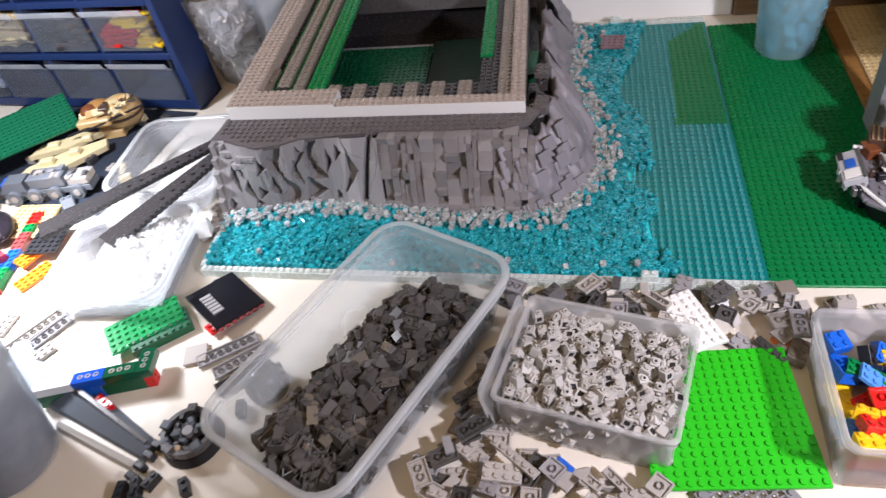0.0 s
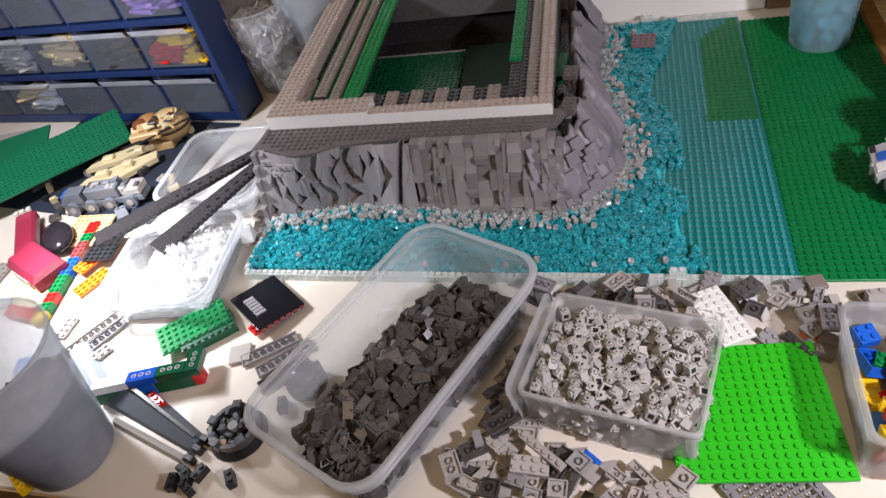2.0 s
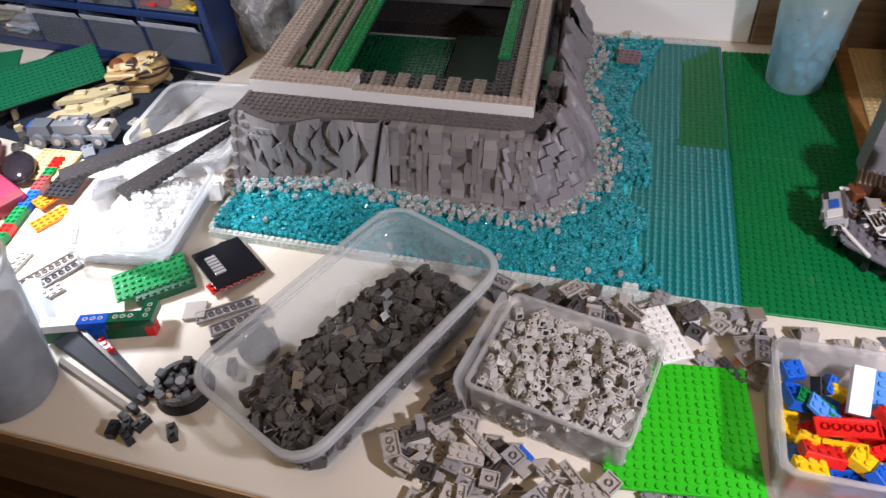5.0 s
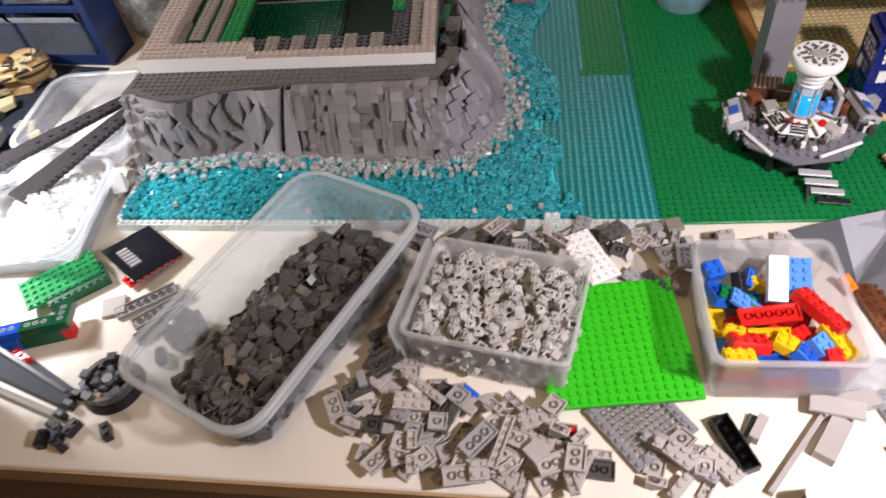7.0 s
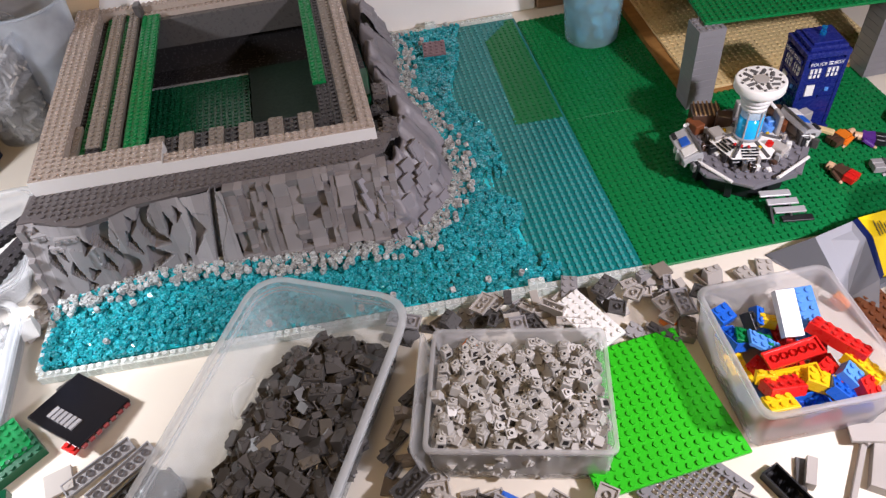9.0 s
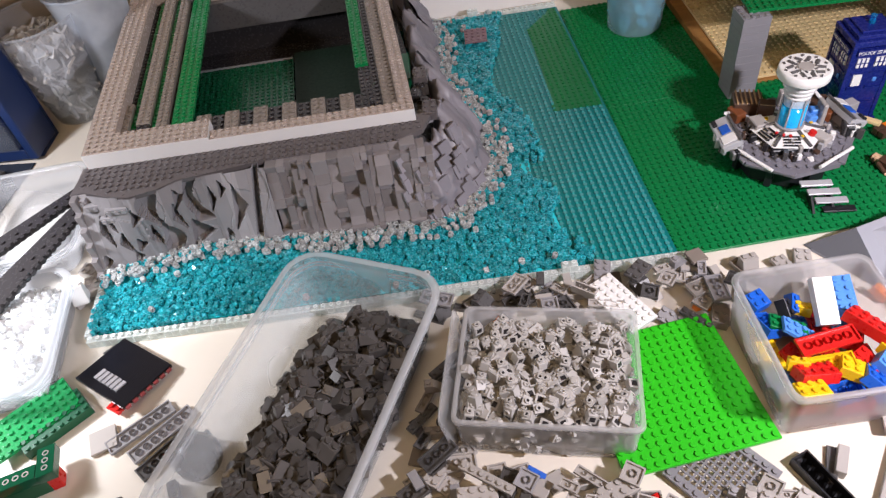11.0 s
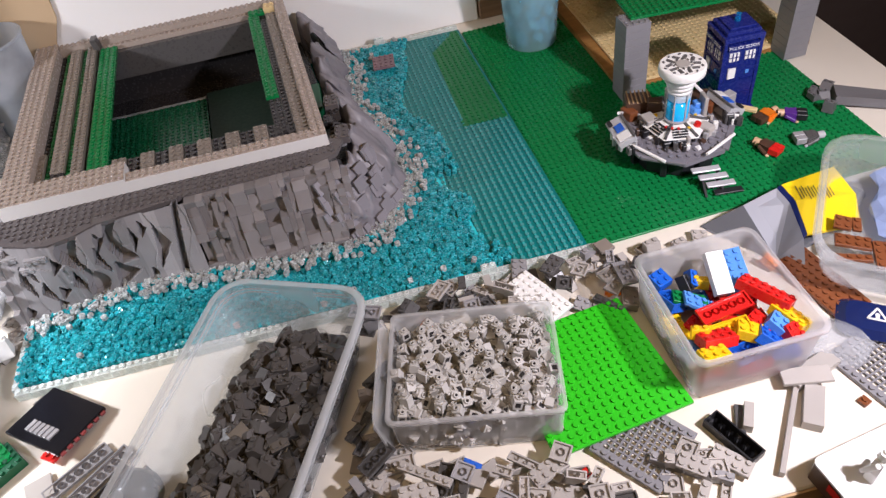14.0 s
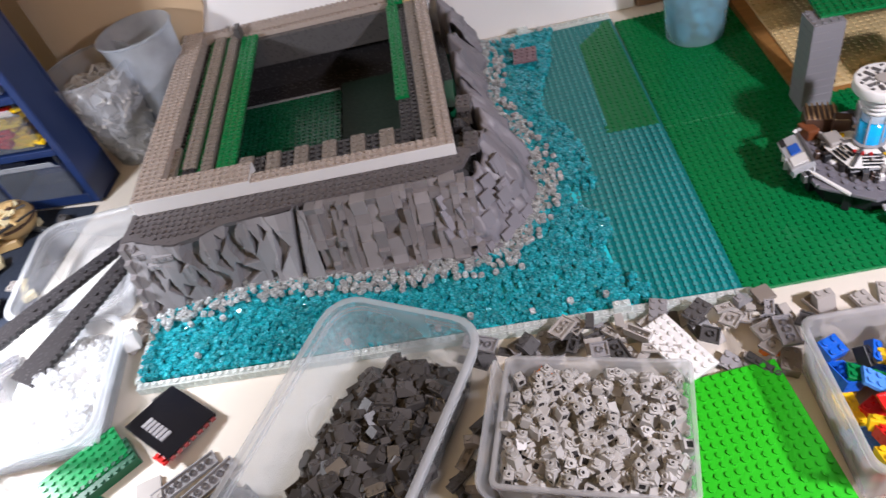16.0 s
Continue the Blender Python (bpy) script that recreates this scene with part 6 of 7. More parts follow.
    for k, (x, y, w) in enumerate(((-0.030, 0.036, 0.026), (0.030, 0.040, 0.022))):
        part("bench", Shape().box(x - w / 2, y - 0.010, 0.0150, x + w / 2, y + 0.010, 0.030 if k == 0 else 0.024, 0.001), M_DBROWN, ob, "dark brown bench block")
    for k in range(4):
        st = part("step", Shape().box(-0.013, -0.0035, 0, 0.013, 0.0035, 0.0018, 0.0003), M_SILVER if k < 3 else M_BLACK, ob, "silver step bar" if k < 3 else "black bottom step")
        st.matrix_local = pose(0.018 + 0.006 * k, -0.053 - 0.0058 * k, 0.004 - 0.0042 * k, 0, 0, 6)
    for x in (-0.008, 0.008):
        st = part("stringer", Shape().prism([(-0.020, 0.0), (0.0, 0.0), (0.004, 0.0055), (0.0, 0.0055)], x - 0.001, x + 0.001), M_BLACK, ob)
        st.matrix_local = pose(0.022, -0.055, 0, 0, 0, 6)
    # the deck stands on a tall dark foot
    for ch in ob.children:
        kind = ch.name.split(".")[0]
        if kind in ("foot", "foot_strut", "stringer"):
            ch.scale = (1, 1, 2.0)
        elif kind not in ("rotor_dish", "upper_collar"):
            ch.location.z += 0.0095


console()


def toy_figure(m, label, legs, torso, head, hair=None):
    """A small lying toy figure, one plain mesh."""
    s = Shape()
    s.slot = 0
    s.box(-0.0078, -0.004, 0.0, -0.0004, 0.004, 0.012, 0.0006)
    s.box(0.0004, -0.004, 0.0, 0.0078, 0.004, 0.012, 0.0006)
    s.slot = 1
    s.loft([[(-0.0078, -0.004, 0.0122), (0.0078, -0.004, 0.0122), (0.0078, 0.004, 0.0122), (-0.0078, 0.004, 0.0122)], [(-0.0055, -0.0035, 0.0252), (0.0055, -0.0035, 0.0252), (0.0055, 0.0035, 0.0252), (-0.0055, 0.0035, 0.0252)]])
    for k in (-1, 1):
        s.x = pose(k * 0.0078, -0.001, 0.0235, 25, k * -8, 0)
        s.box(-0.002, -0.002, -0.013, 0.002, 0.002, 0.001, 0.0008)
        s.slot = 2
        s.cyl(0, 0, -0.016, 0.0018, 0.003, 8, bottom=True)
        s.slot = 1
    s.x = Matrix.Identity(4)
    s.slot = 2
    s.cyl(0, 0, 0.0254, 0.0046, 0.0075, 14)
    s.cyl(0, 0, 0.0329, 0.0025, 0.0017, 10)
    if hair:
        s.slot = 3
        s.cyl(0, 0.0012, 0.0295, 0.0056, 0.0050, 12, 0.0040, bottom=True)
    return thing("toy_figure", label, "toy figure", m, s, [legs, torso, head] + ([hair] if hair else []), group="toy figures lying on the green")


toy_figure(pose(0.858, 0.130, 0.0100, -88, 0, -72), "toy figure in orange and tan lying on its back", M_DBROWN, M_ORANGE, M_SKIN, M_BROWN)
toy_figure(pose(0.852, 0.066, 0.0100, -88, 0, 30), "toy figure with red trousers and brown coat lying down", M_RED, M_DBROWN, M_SKIN, M_DBROWN)
toy_figure(pose(0.916, 0.118, 0.0100, -88, 0, 62), "toy figure in black and purple lying on its back", M_BLACK, M_DPURPLE, M_SKIN, M_BLACK)
toy_figure(pose(0.878, 0.082, 0.0100, -88, 0, -100), "grey robed toy figure lying on the green", M_MGREY, M_DGREY, M_SILVER)

# rock piece at the far end
rk = thing("rock_piece", "dark grey rock slab with slopes lying across the plate edge", "toy model", pose(0.957, 0.148, 0.0054, 0, 0, -24) @ Matrix.Scale(0.8, 4))
part("slab", Shape().loft([[(0.012, -0.020, 0), (0.105, -0.028, -0.004), (0.110, 0.006, -0.004), (0.010, 0.016, 0)], [(0.014, -0.016, 0.012), (0.102, -0.022, 0.008), (0.106, 0.002, 0.008), (0.012, 0.010, 0.016)]]), M_DKROCK, rk)
for x, y, z, t in ((0, 0, 0, 10), (-0.012, 0.008, 0, 60), (0.004, 0.012, 0.008, -30), (-0.014, -0.006, 0.002, 120)):
    part("slope_brick", slope_mesh(2, BRICK, M_DKROCK), None, rk).matrix_local = pose(x, y, z, 0, 0, t)
part("slope_brick", slope_mesh(2, 0.0192, M_DKROCK), None, rk).matrix_local = pose(0.002, -0.036, 0, 0, 0, 150)


# foil bag printed grey, navy and yellow
def foil_bag():
    ob = thing("foil_bag", "crumpled printed bag in grey, navy and yellow", "plastic bag")
    A, B, C, K = (0.720, -0.006, 0.002), (0.758, -0.016, 0.028), (0.800, -0.006, 0.030), (0.800, -0.030, 0.030)
    D, L, N = (0.764, -0.076, 0.005), (0.783, -0.094, 0.008), (0.791, -0.073, 0.022)

    def sheet(name, pts, mat, label=""):
        v = list(pts) + [(x, y, max(0.0006, z - 0.003)) for x, y, z in pts]
        k = len(pts)
        f = [tuple(range(k)), tuple(range(2 * k - 1, k - 1, -1))] + [(i, k + i, k + (i + 1) % k, (i + 1) % k) for i in range(k)]
        return part(name, Shape().add(v, [q[::-1] for q in f]), mat, ob, label)
    sheet("dark_panel", (A, D, B), M_BAGDK, "dark grey printed facet")
    sheet("light_panel", (B, D, K, C), M_BAGLT, "light grey printed facet")
    sheet("mid_panel", (K, D, L, N), M_BAGGREY)
    sheet("navy_strip", (C, K, N, (0.797, -0.069, 0.0225), (0.806, -0.030, 0.031), (0.806, -0.004, 0.031)), M_BAGNAVY, "navy printed strip")
    sheet("yellow_panel", ((0.8062, -0.004, 0.031), (0.8062, -0.030, 0.031), (0.7972, -0.069, 0.0225), (0.857, -0.067, 0.014), (0.876, -0.030, 0.018), (0.872, 0.006, 0.028)), M_BAGYEL, "yellow printed panel")
    s = Shape()
    for k in range(12):
        s.x = pose(0.816 + 0.003 * k, -0.020 - 0.0006 * k, 0.0300 - 0.00028 * k, 0, 5, -12)
        s.box(-0.0003, -0.010 + 0.002 * (k % 3), 0, 0.0003, 0.010 - 0.003 * (k % 2), 0.0006)
    s.x = Matrix.Identity(4)
    part("small_print", s, M_BAGNAVY, ob, "bars of unreadable small print")
    # crinkle skirt down to the table
    part("bag_body", Shape().loft([[(0.722, -0.012, 0.0006), (0.768, -0.078, 0.0006), (0.85, -0.056, 0.0006), (0.90, -0.02, 0.0006), (0.88, 0.010, 0.0006), (0.76, -0.002, 0.0006)],
                                  [(0.724, -0.013, 0.002), (0.769, -0.077, 0.004), (0.846, -0.055, 0.009), (0.895, -0.018, 0.007), (0.872, 0.004, 0.015), (0.764, -0.012, 0.012)]]), M_BAGGREY, ob)


foil_bag()
nb = thing("navy_bag", "small navy printed bag with a white warning triangle", "plastic bag", pose(0.802, -0.172, 0.0006, 0, 0, -35))
part("pouch", Shape().loft([rounded(0.060, 0.040, 0.010, 0), rounded(0.064, 0.044, 0.012, 0.005), rounded(0.050, 0.032, 0.010, 0.011), rounded(0.030, 0.016, 0.006, 0.0125)]), M_BAGNAVY, nb)
s = Shape()
for k in range(3):
    p, q = [(0.009 * math.cos(radians(90 + 120 * j)), 0.009 * math.sin(radians(90 + 120 * j))) for j in (k, k + 1)]
    s.x = pose((p[0] + q[0]) / 2, (p[1] + q[1]) / 2, 0.0127, 0, 0, math.degrees(math.atan2(q[1] - p[1], q[0] - p[0])))
    s.box(-0.0082, -0.0009, 0, 0.0082, 0.0009, 0.0004)
s.x = pose(0, 0, 0.0127)
s.cyl(0, 0.001, 0, 0.002, 0.0004, 10)
s.box(-0.0015, -0.004, 0, 0.0015, -0.001, 0.0004)
part("warning_triangle", s, M_WHITE, nb, "white triangle symbol")
fb = Shape()
rng = random.Random(5)
lv = []
for q in (0.0, 0.35, 0.7, 1.0):
    lv.append([(0.036 * (1 - 0.55 * q ** 2) * math.cos(2 * math.pi * i / 16) * rng.uniform(0.85, 1.1), 0.026 * (1 - 0.55 * q ** 2) * math.sin(2 * math.pi * i / 16) * rng.uniform(0.85, 1.1), 0.014 * q + rng.uniform(0, 0.002) * (q > 0)) for i in range(16)])
fb.loft(lv)
thing("film_bag", "empty crinkled clear film bag on the table", "plastic bag", pose(0.758, -0.180, 0.0006, 0, 0, -20), fb, M_FILM)
bp_ = [(0.786, -0.116, 0.0035, 3, 14, 5, 10)]
for x, y, z, tilt, rz, nx, ny in bp_:
    piece("brown_plate", brick_mesh(nx, ny, PLATE, M_BROWN), pose(x, y, z, tilt, 2, rz), "reddish brown studded plate under the milky tub", "toy plate")
piece("loose_brick", brick_mesh(1, 2, BRICK, M_ORANGE), pose(0.752, -0.080, 0.006, 20, 0, 30), "orange brick beside the brown plate", "toy brick")
piece("dark_green_plate", brick_mesh(4, 6, PLATE, M_DKGREEN), pose(0.842, -0.165, 0.0008, 0, 0, -30), "dark green plate under the navy bag", "toy plate")
piece("loose_slope", slope_mesh(2, 0.0192, M_LGREY), pose(0.655, -0.030, 0.0006, 0, 0, 10), "light grey slope beyond the clear tub", "toy brick")
for x, y, rz in ((0.690, -0.036, 20), (0.708, -0.030, -15), (0.672, -0.048, 60)):
    piece("loose_plate", brick_mesh(2, 4, PLATE, M_LGREY), pose(x, y, 0.0006 + 0.004 * abs(math.sin(rz)), 5, 6, rz), "light grey plate beyond the clear tub", "toy plate", LOOSE)
# printed box with a white figure at the table's front corner
bx = thing("toy_box", "pale box with dark printed side at the table edge", "box", pose(0.667, -0.284, 0.0006, 0, 0, 9))
part("carton", Shape().box(0, -0.085, 0, 0.16, 0, 0.024, 0.002), M_DBROWN, bx, "dark printed side")
part("top_sheet", Shape().loft([[(x + 0.08, y - 0.0425, z) for x, y, z in rounded(0.162, 0.087, 0.006, 0.0242)], [(x + 0.08, y - 0.0425, z) for x, y, z in rounded(0.162, 0.087, 0.006, 0.0262)]]), M_WHITECARD, bx, "pale top")
part("red_label", Shape().box(-0.0006, -0.030, 0.012, 0.0004, -0.018, 0.020), M_RED, bx, "small red mark")
toy_figure(pose(0.700, -0.306, 0.0272, 0, 0, 20), "white toy figure standing on the pale box", M_WHITE, M_WHITE, M_WHITE)
# beyond the table's end
cv = thing("pale_curtain", "pale hanging curtain beyond the table end", "curtain", pose(1.22, 0.62, -0.75))
s = Shape()
n = 60
v = [(0.32 * i / n, 0.018 * math.sin(i * 0.9), z) for z in (0, 2.3) for i in range(n + 1)] + [(0.32 * i / n, 0.018 * math.sin(i * 0.9) + 0.004, z) for z in (0, 2.3) for i in range(n + 1)]
k = n + 1
s.add(v, [(i, i + 1, k + i + 1, k + i) for i in range(n)] + [(2 * k + i + 1, 2 * k + i, 3 * k + i, 3 * k + i + 1) for i in range(n)])
part("cloth", s, M_CURTAIN, cv, smooth=True)
ch = thing("dark_armchair", "dark brown cloth chair beyond the table end", "chair", pose(1.45, 0.30, -0.75))
part("seat", Shape().box(-0.28, -0.3, 0.0, 0.28, 0.3, 0.45, 0.04), M_DARKCLOTH, ch)
part("backrest", Shape().box(-0.28, 0.18, 0.45, 0.28, 0.32, 0.95, 0.04), M_DARKCLOTH, ch)


# ---- west end of the table ----
def drawer_cabinet():
    ob = thing("drawer_cabinet", "navy plastic cabinet of small clear drawers", "drawer cabinet", pose(-0.166, 0.333, 0.0006, 0, 0, -4.5))
    W, D, H = 0.60, 0.062, 0.40
    cols, rows, pitch, rise, bar = 5, 4, 0.1215, 0.083, 0.007
    body = Shape()
    body.box(-W, 0.010, 0, -0.0, D, 0.004)
    body.box(-W, D - 0.004, 0.004, 0, D, H)
    body.box(-W, 0.0, H - 0.006, 0, D - 0.0045, H, 0.001)
    part("carcass", body, M_NAVY, ob)
    part("side_panel", Shape().box(-0.013, -0.002, 0.004, 0, D - 0.0045, H - 0.0065, 0.0015), M_NAVY, ob)
    part("side_panel", Shape().box(-W, -0.002, 0.004, -W + 0.008, D - 0.0045, H - 0.0065, 0.0015), M_NAVY, ob)
    part("plinth", Shape().box(-W + 0.0085, -0.001, 0.0042, -0.0135, 0.012, 0.020, 0.001), M_NAVY, ob)
    for r in range(1, rows + 1):
        z = 0.012 + r * rise
        part("shelf_rail", Shape().box(-W + 0.0085, -0.001, z - bar, -0.0135, D - 0.005, z + bar * 0.5, 0.001), M_NAVY, ob)
    for c in range(1, cols):
        x = -0.0135 - c * (W - 0.022) / cols
        part("divider", Shape().box(x - 0.003, 0.001, 0.021, x + 0.003, D - 0.006, H - 0.0068), M_NAVY, ob)
    fills = {(0, 1): (M_RED, M_YELLOW), (1, 1): (M_WING, M_DBROWN), (2, 1): (M_TAN, M_TAN), (0, 2): (M_PURPLE, M_PURPLE), (1, 2): None, (3, 1): (M_LGREY, M_LGREY), (3, 0): (M_TAN, M_WHITE)}
    rng = random.Random(9)
    pw = (W - 0.022) / cols
    for c in range(cols):
        for r in range(rows):
            x0, z0 = -0.0135 - (c + 1) * pw + 0.005, 0.021 + r * rise
            w, h = pw - 0.010, rise - 0.016
            s = Shape()
            s.box(0, -0.004, 0.001, w, -0.0025, h * 0.78)
            s.box(0, -0.0025, 0.001, w, D - 0.006, 0.0025)
            s.box(0, -0.0024, 0.0026, 0.0013, D - 0.006, h)
            s.box(w - 0.0013, -0.0024, 0.0026, w, D - 0.006, h)
            dr = part("drawer", s, M_DRAWER, ob, "clear plastic drawer")
            dr.location = (x0, 0, z0)
            lip = Shape().loft([[(0, -0.0042, h * 0.785), (w, -0.0042, h * 0.785), (w, -0.002, h * 0.785), (0, -0.002, h * 0.785)], [(0, -0.010, h * 0.86), (w, -0.010, h * 0.86), (w, -0.0085, h * 0.87), (0, -0.0085, h * 0.87)],
                                [(0, -0.014, h * 1.00), (w, -0.014, h * 1.00), (w, -0.0125, h * 1.00), (0, -0.0125, h * 1.00)]])
            part("drawer_lip", lip, M_LIP, dr, "pale grey pull lip")
            fill = fills.get((c, r))
            if fill:
                for mat in dict.fromkeys(fill):
                    q = Shape()
                    for k in range(90 if fill[0] is fill[1] else 34):
                        px = rng.uniform(0.022, w - 0.022) if fill[0] is fill[1] else rng.uniform(0.012, w * 0.55) + (w * 0.35 if mat is fill[1] else 0)
                        q.x = pose(px, rng.uniform(0.003, 0.045), 0.005 + (h * 0.64) * rng.random() * (0.45 + 0.55 * math.sin(math.pi * px / w)), rng.uniform(-8, 8), rng.uniform(-8, 8), rng.uniform(-16, 16))
                        q.box(-0.020, -0.0060, -0.0022, 0.020, 0.0060, 0.0022, 0.0003)
                    part("drawer_fill", q, mat, dr, "loose pieces in the drawer", kind=PART_STUFF)


M_DRAWER = see_through("smoky_drawer", (0.80, 0.83, 0.88), (0.30, 0.32, 0.35), 0.14, 0.2, 50.0)
M_LIP = see_through("pale_drawer_lip", (0.84, 0.87, 0.92), (0.74, 0.78, 0.84), 0.40, 0.12, 50.0)
drawer_cabinet()

M_SLATE = plastic("slate_grey", (0.15, 0.175, 0.21), 0.6, 0.30, 60.0)
jar = cup("parts_cup", "tall frosted cup full of pale grey pieces", pose(-0.137, 0.440, 0.0006), 0.036, 0.061, 0.150, M_JAR)
cup_fill(jar, 0.028, 0.050, 0.010, 0.124, (0.016, 0.015, 0.0035), 360, M_PALE, "pale grey pieces", 6)
cup("parts_cup", "empty frosted cup behind the full one", pose(-0.072, 0.482, 0.0006), 0.034, 0.052, 0.165, M_FROST)

bucket = cup("white_bucket", "tall milky cup half full of dark pieces", pose(-0.092, -0.249, 0.0006), 0.043, 0.068, 0.160, M_BUCKET)
q = Shape()
rings = []
for e, z in ((0.0408, 0.005), (0.0450, 0.030), (0.0490, 0.062), (0.0530, 0.090), (0.030, 0.098), (0.008, 0.100)):
    rings.append([((e + 0.0010 * math.sin(t * 2.1 + 60 * z)) * math.cos(t * 0.2618), (e + 0.0010 * math.sin(t * 2.1 + 60 * z)) * math.sin(t * 0.2618), z * (1.0 + 0.20 * math.cos(t * 0.2618 - 0.2) * (z > 0.05)) + 0.002 * math.sin(t * 1.9)) for t in range(24)])
q.loft(rings)
part("loose_fill", q, M_SLATE, bucket, "dim dark pieces filling the lower half", smooth=True)

# two food tubs near the lamp
T5 = pose(-0.111, 0.166, 0.0006, 0, 0, 4)
tub("food_tub", "clear rounded food tub holding dark wing pieces", T5, 0.136, 0.152, 0.048, 0.022, 0.016, M_THINTUB, rim_mat=M_MILKRIM)
T6 = pose(-0.090, -0.010, 0.0006, 0, 0, 6)
tub("food_tub", "clear food tub filled with clear small pieces", T6, 0.142, 0.150, 0.042, 0.022, 0.016, M_THINTUB, rim_mat=M_WHITETUB)


# opaque white that paints the lamp's glare in the clear pieces
M_GLAREWHITE = plaster("glare_white", (0.85, 0.86, 0.88), 0.4, 60.0, 0.3)


def h6(x, y):
    return 0.050 * max(0.0, 1 - ((x - 0.012) / 0.066) ** 2) ** 0.6 * max(0.0, 1 - ((y - 0.004) / 0.078) ** 2) ** 0.5 * (0.86 + 0.14 * math.sin(x * 90 + 1) * math.cos(y * 70))


q = Shape()
rng = random.Random(31)
mound(T6, "clear_heap", "white body that paints the glare of the clear pieces", M_GLAREWHITE, 28, 28, 0.126, 0.130, lambda x, y: h6(x, y) * (1.16 + 0.10 * math.sin(x * 310) * math.sin(y * 270)))
for k in range(700):
    x, y = rng.uniform(-0.054, 0.062), rng.uniform(-0.064, 0.064)
    q.x = pose(x, y, 0.003 + h6(x, y) * rng.uniform(0.90, 1.0), rng.uniform(0, 360), rng.uniform(0, 360), 0)
    q.cyl(0, 0, -0.002, 0.0027, 0.0042, 6, bottom=True)
thing("clear_pieces", "heap of clear small round pieces in the tub", "brick heap", T6, q, see_through("glassy_small_piece", (0.98, 0.99, 0.99), (0.96, 0.97, 0.98), 0.55, 0.12, 300.0, 0.0, 0.6), kind="stuff")


def wing(a, b, w0, w1, z0, z1, label):
    """A long dark wedge plate with a studded saw edge."""
    A, B = Vector((*a, z0)), Vector((*b, z1))
    L = (B - A).length
    s = Shape()
    s.slab([(-w0 / 2, 0), (w0 / 2, 0), (w1 / 2, L), (-w1 / 2, L)], 0, 0.0064)
    k = int(L / 0.008)
    for i in range(2, k - 2):
        s.box(w0 / 2 * (1 - i / k) + w1 / 2 * i / k - 0.0005, i * 0.008, 0.0012, w0 / 2 * (1 - i / k) + w1 / 2 * i / k + 0.0030, i * 0.008 + 0.0045, 0.0062)
        if i % 2 == 0 and i > k * 0.4:
            s.cyl(0.002, i * 0.008, 0.0064, 0.0024, 0.0017, 8)
    d = (B - A).normalized()
    yaw = math.degrees(math.atan2(d.y, d.x)) - 90
    thing("dark_wing", label, "toy plate", Matrix.Translation(A) @ pose(0, 0, 0, 0, 0, yaw) @ pose(0, 0, 0, math.degrees(math.asin(d.z)), 0, 0), s, M_WING, group="dark wings across the tubs")


wing((-0.208, 0.008), (-0.020, 0.192), 0.030, 0.014, 0.046, 0.056, "long dark grey wing laid across the tubs")
wing((-0.108, -0.006), (-0.022, 0.158), 0.034, 0.016, 0.044, 0.056, "long dark grey wing beside the first")

# dark tray mat under the clutter, and what lies on it
M_MAT = plaster("dark_blue_cloth", (0.018, 0.026, 0.045), 0.9, 200.0)
thing("dark_mat", "dark blue cloth mat under loose models", "mat", pose(-0.34, 0.215, 0.0006, 0, 0, -8), Shape().box(-0.20, -0.105, 0, 0.150, 0.135, 0.0018, 0.0006), M_MAT)


M_DKGREEN2 = plastic("bottle_green_plate", (0.006, 0.135, 0.062), 0.3, 0.07)


def leaned_plate(name, m, nx, ny, mat, label):
    ob = thing(name, label, "toy plate", m)
    part("sheet", Shape().box(0, 0, 0, nx * STUD, ny * STUD, 0.0032, 0.0003), mat, ob)
    part("studs", Shape().studs(nx, ny, 0, 0, 0.0032), mat, ob, kind=PART_STUFF)
    return ob


leaned_plate("dark_green_plate", pose(-0.492, 0.088, 0.030, 12, 0, 45), 30, 11, M_DKGREEN2, "dark green studded plate leaning over the clutter")
thing("dark_green_plate", "smooth green plate back leaning behind another", "toy plate", pose(-0.640, 0.110, 0.026, 6, 0, 28), Shape().box(0, 0, 0, 0.20, 0.11, 0.0032, 0.0004), M_DKGREEN2)
s = Shape()
s.box(-0.05, -0.08, 0, 0.05, 0.08, 0.025, 0.004)
thing("grey_tray", "pale grey parts tray behind the green plate", "tray", pose(-0.60, 0.23, 0.0006, 0, 0, 10), s, M_LGREY)


